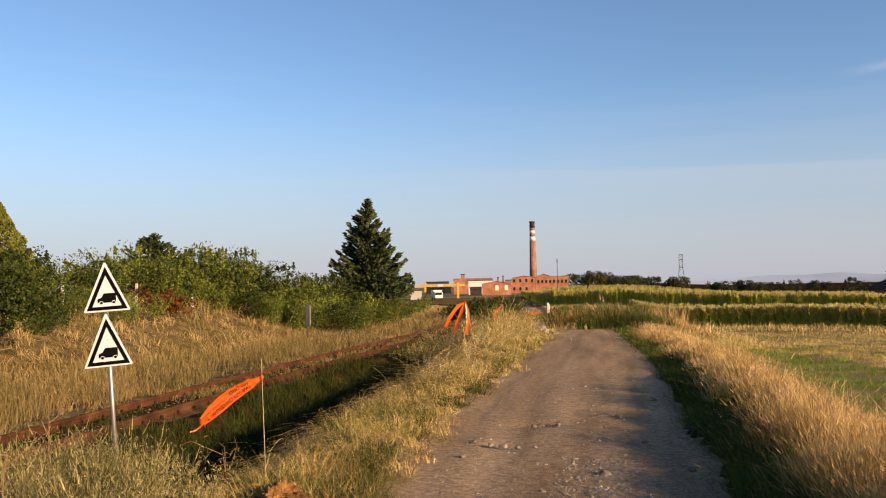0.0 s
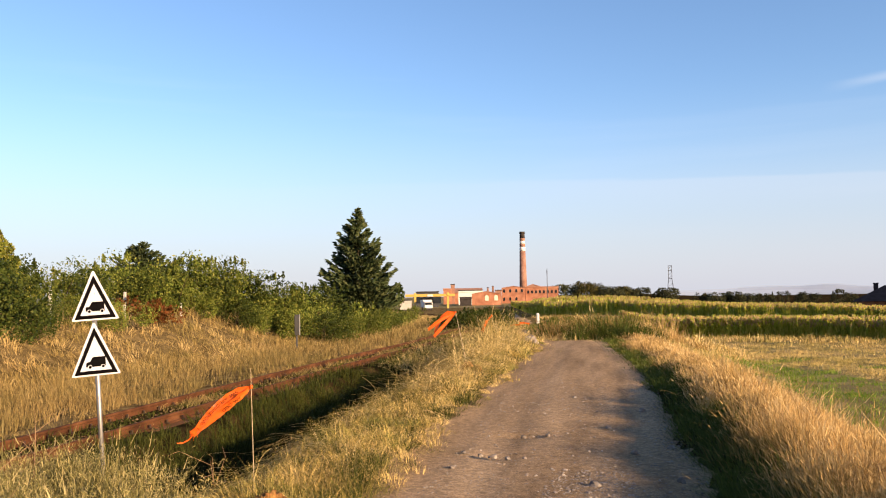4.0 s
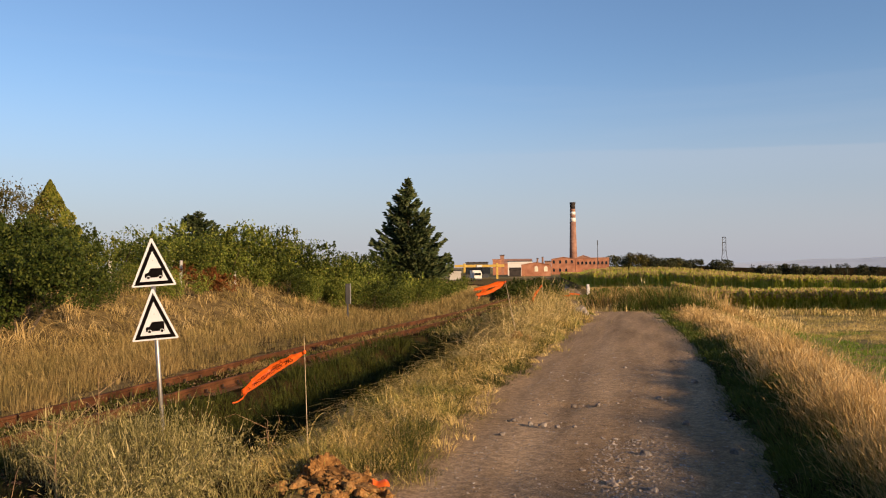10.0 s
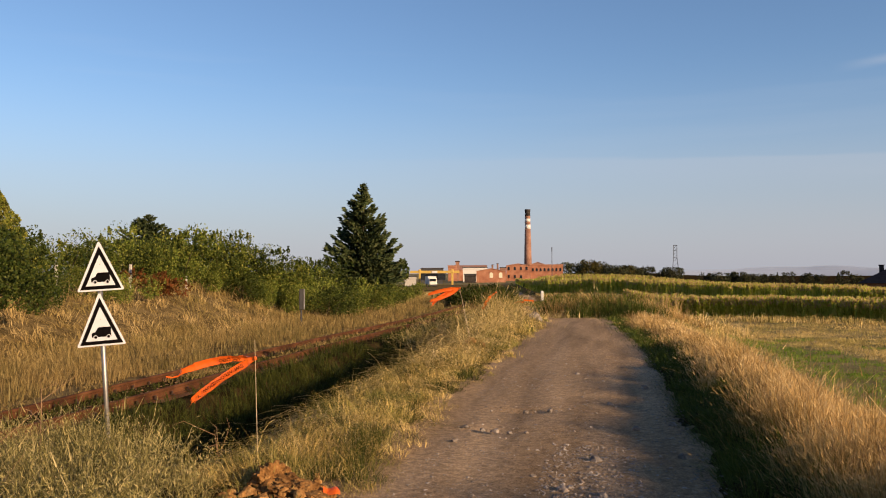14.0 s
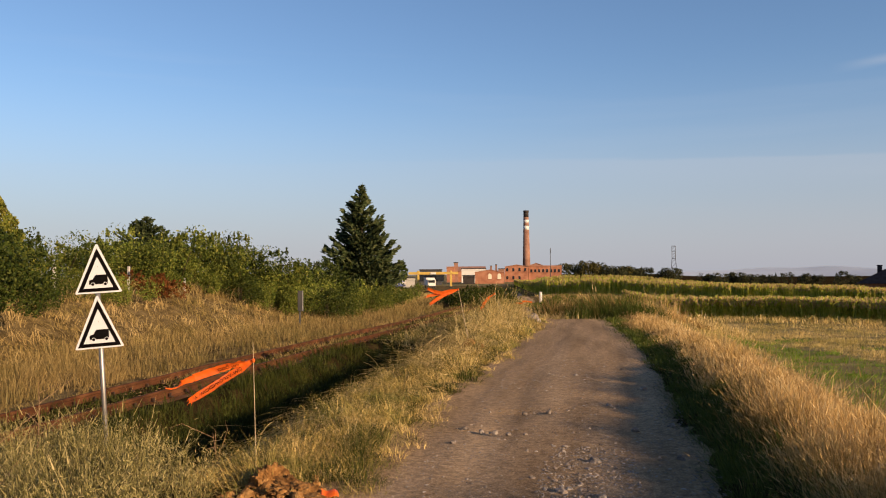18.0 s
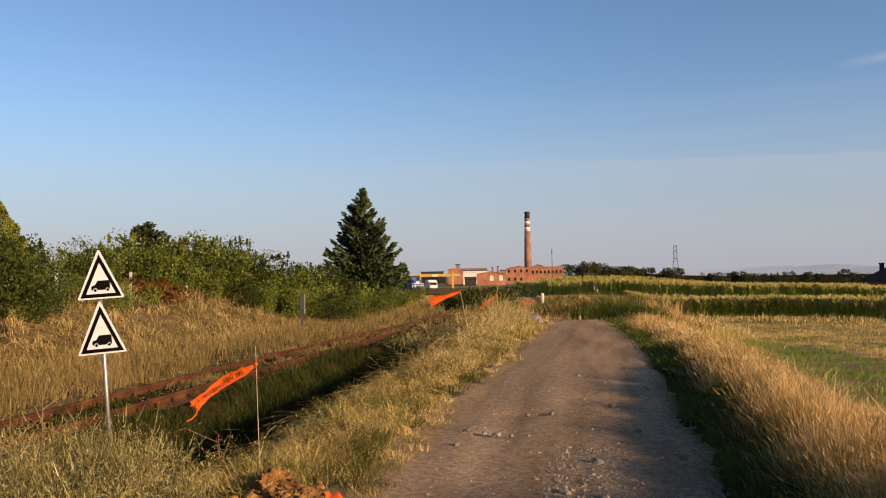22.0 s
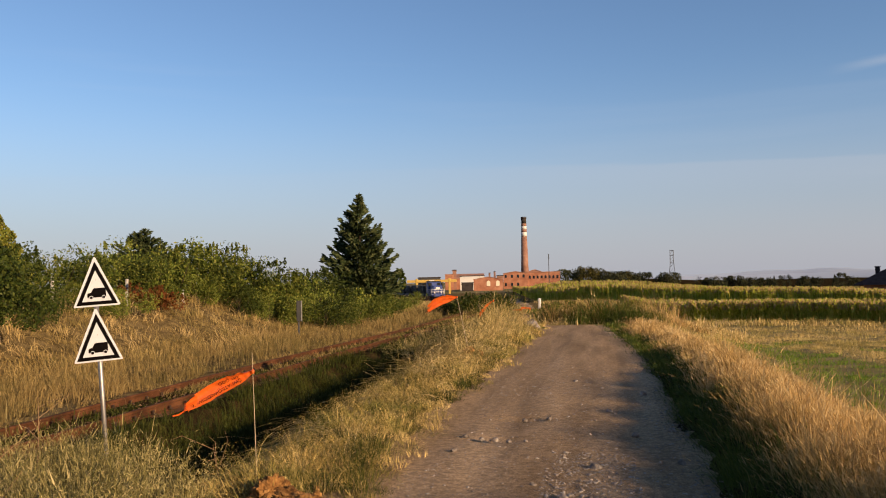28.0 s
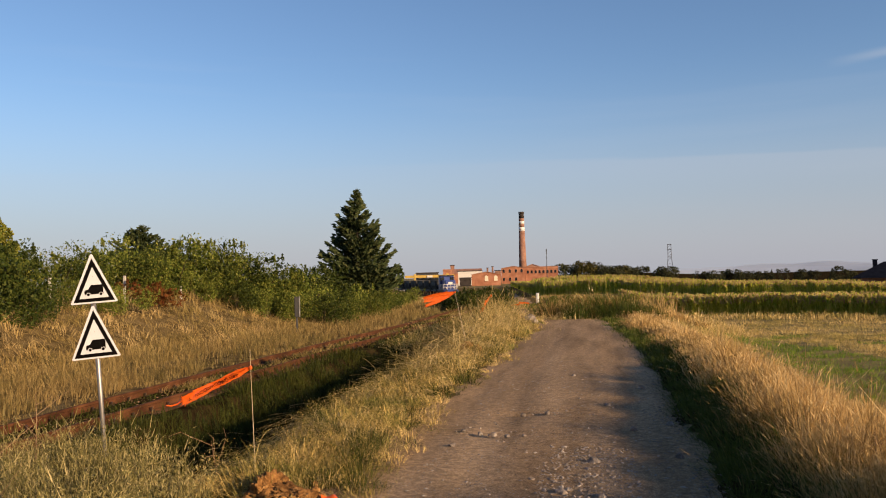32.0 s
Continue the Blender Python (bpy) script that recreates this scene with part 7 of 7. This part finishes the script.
def loose_ribbon():
    x, y, z = polar(-5.3, 44)
    t = thing("loose_tape", pose(x, y, z + 0.3, 0, 0, 12), "length of orange tape caught in weeds by the yard road", "warning tape")
    for k in range(4):
        part("strip", strip_mesh(0.26, 0.10, 0.09, 50 + k), None, t).matrix_basis = pose(0.5 - 0.25 * k, 0.02 * k, 0.05 * math.sin(k * 1.9), 20 * k, 9 - 6 * k, 0)


loose_ribbon()

# the tails' middle and tip, across and down from the knot, in hundredths of a tail, second by second
SHAPES = {
    0: ((-55, 25, -105, 72), (-50, 35, -105, 78)), 1: ((-55, 12, -120, 42), (-55, 38, -105, 70)), 2: ((-60, 18, -110, 50), (-55, 35, -110, 68)),
    5: ((-50, 35, -95, 85), (-45, 38, -90, 72)), 6: ((-45, 45, -100, 110), (-50, 35, -80, 95)), 7: ((-55, 25, -105, 55), (-60, 35, -120, 85)),
    8: ((-60, 35, -120, 95), (-50, 30, -105, 75)), 9: ((-50, 25, -95, 55), (-55, 32, -110, 75)), 10: ((-60, 28, -105, 65), (-60, 35, -130, 82)),
    11: ((-55, 45, -115, 118), (-45, 45, -95, 95)), 12: ((-55, 40, -105, 108), (-60, 40, -115, 72)), 13: ((-60, 12, -125, 45), (-60, 18, -115, 30)),
    14: ((-60, 2, -125, 20), (-60, 35, -115, 75)), 17: ((-60, 10, -120, 30), (-55, 38, -105, 75)), 18: ((-50, 12, -110, 32), (-55, 35, -110, 68)),
    19: ((-55, -8, -110, -38), (-60, 15, -115, 48)), 20: ((-60, 0, -120, 12), (-60, 38, -130, 72)), 21: ((-60, 8, -125, 18), (-60, 15, -130, 22)),
    22: ((-55, 25, -90, 60), (-60, 35, -120, 70)), 23: ((-60, 22, -110, 55), (-60, 35, -130, 70)), 24: ((-60, 30, -115, 80), (-55, 38, -130, 95)),
    25: ((-55, 8, -115, 25), (-60, 22, -130, 45)), 28: ((-60, 20, -115, 55), (-60, 35, -130, 68)), 29: ((-55, 22, -105, 60), (-55, 35, -125, 100)),
    30: ((-55, 2, -115, 12), (-50, 28, -105, 60)), 31: ((-60, 10, -120, 35), (-60, 15, -110, 40)), 32: ((-55, 25, -120, 50), (-55, 25, -125, 60))}


def chain_poses(spec, n, seg, unit, twist):
    """Stiff pieces laid end to end along a curve from the knot through a middle to a tip."""
    mx, mz, tx, tz = (v * unit for v in spec)
    mz, tz = -mz, -tz
    cx, cz = 2 * mx - tx / 2, 2 * mz - tz / 2
    x, z, y = 0.0, 0.0, 0.0
    out = []
    for i in range(n):
        f = (i + 0.5) / n
        dx = 2 * (1 - f) * cx + 2 * f * (tx - cx)
        dz = 2 * (1 - f) * cz + 2 * f * (tz - cz)
        a = math.atan2(-dz, -dx)
        dy = 0.25 * math.sin(twist * 0.05 + i)
        out.append(Matrix.Translation((x, y, z)) @ pose(0, 0, 0, 0, -math.degrees(a), 0) @ pose(0, 0, 0, twist * (0.5 + 0.5 * math.sin(i * 0.9 + twist * 0.03)), 0, math.degrees(dy) * 0.6))
        x -= seg * math.cos(a)
        z -= seg * math.sin(a)
        y -= seg * math.sin(dy) * 0.6
    return out


def flutter(r, base, amount):
    return tuple(v + r.gauss(0, amount) * k for v, k in zip(base, (0.3, 0.6, 0.4, 1.0)))


def tail_rows(k, n, seg, unit, seed, shapes, amount):
    r = random.Random(seed)
    known = sorted(shapes)
    rows = [[] for _ in range(n)]
    for s in range(0, 161):
        t = s * 0.2
        a = max(q for q in known if q <= t + 1e-6)
        b = min([q for q in known if q >= t - 1e-6] or [known[-1]])
        f = 0 if a == b else (t - a) / (b - a)
        spec = tuple(u + (v - u) * f for u, v in zip(shapes[a][k], shapes[b][k]))
        still = min(abs(t - a), abs(t - b)) < 0.05
        spec = spec if still else flutter(r, spec, amount)
        twist = 22 * math.sin(t * 3.1 + k * 2.0 + seed) + (35 if k == 0 else -12)
        for i, m in enumerate(chain_poses(spec, n, seg, unit, twist)):
            rows[i].append((round(t, 2), m))
    return rows


# ---- movement ----
def motions():
    for i, ob in enumerate(TRAIN):
        back = 0.0 if i == 0 else 8.0 + 6.6 * (i - 1)
        walk(ob, [(t, train_pose(148.0 + 3.4 * (32 - t), back)) for t in range(0, 33)])
    for k, chain in enumerate(CHAIN1):
        for ob, rows in zip(chain, tail_rows(k, 6, 0.097, 0.00487, 3 + k, SHAPES, 14)):
            walk(ob, rows)
    second = {0: ((-12, 10, -28, 38), (3, 22, 0, 48), (-8, 18, -16, 40)), 2: ((-14, 8, -34, 32), (-5, 20, -12, 44), (-10, 16, -24, 38)), 5: ((-24, 4, -50, 16), (-22, 14, -44, 26), (-26, 8, -40, 26)),
              9: ((-24, 4, -50, 12), (-24, 13, -46, 22), (-22, 10, -40, 20)), 14: ((-25, 3, -52, 10), (-25, 14, -50, 22), (-24, 9, -36, 18)), 20: ((-26, 4, -52, 8), (-24, 13, -46, 20), (-28, 8, -44, 14)),
              26: ((-28, 3, -54, 9), (-22, 11, -43, 20), (-26, 7, -50, 15)), 32: ((-28, 3, -55, 9), (-22, 11, -43, 19), (-24, 8, -48, 13))}
    for k, chain in enumerate(CHAIN2):
        for ob, rows in zip(chain, tail_rows(k, 4, 0.18, 0.0132, 11 + k, second, 5)):
            walk(ob, rows)
    third = {0: ((-6, 8, -14, 28),), 12: ((-8, 8, -16, 26),), 24: ((-9, 6, -20, 18),), 32: ((-6, 8, -14, 26),)}
    for ob, rows in zip(CHAIN3[0], tail_rows(0, 3, 0.26, 0.0212, 21, third, 2)):
        walk(ob, rows)


motions()
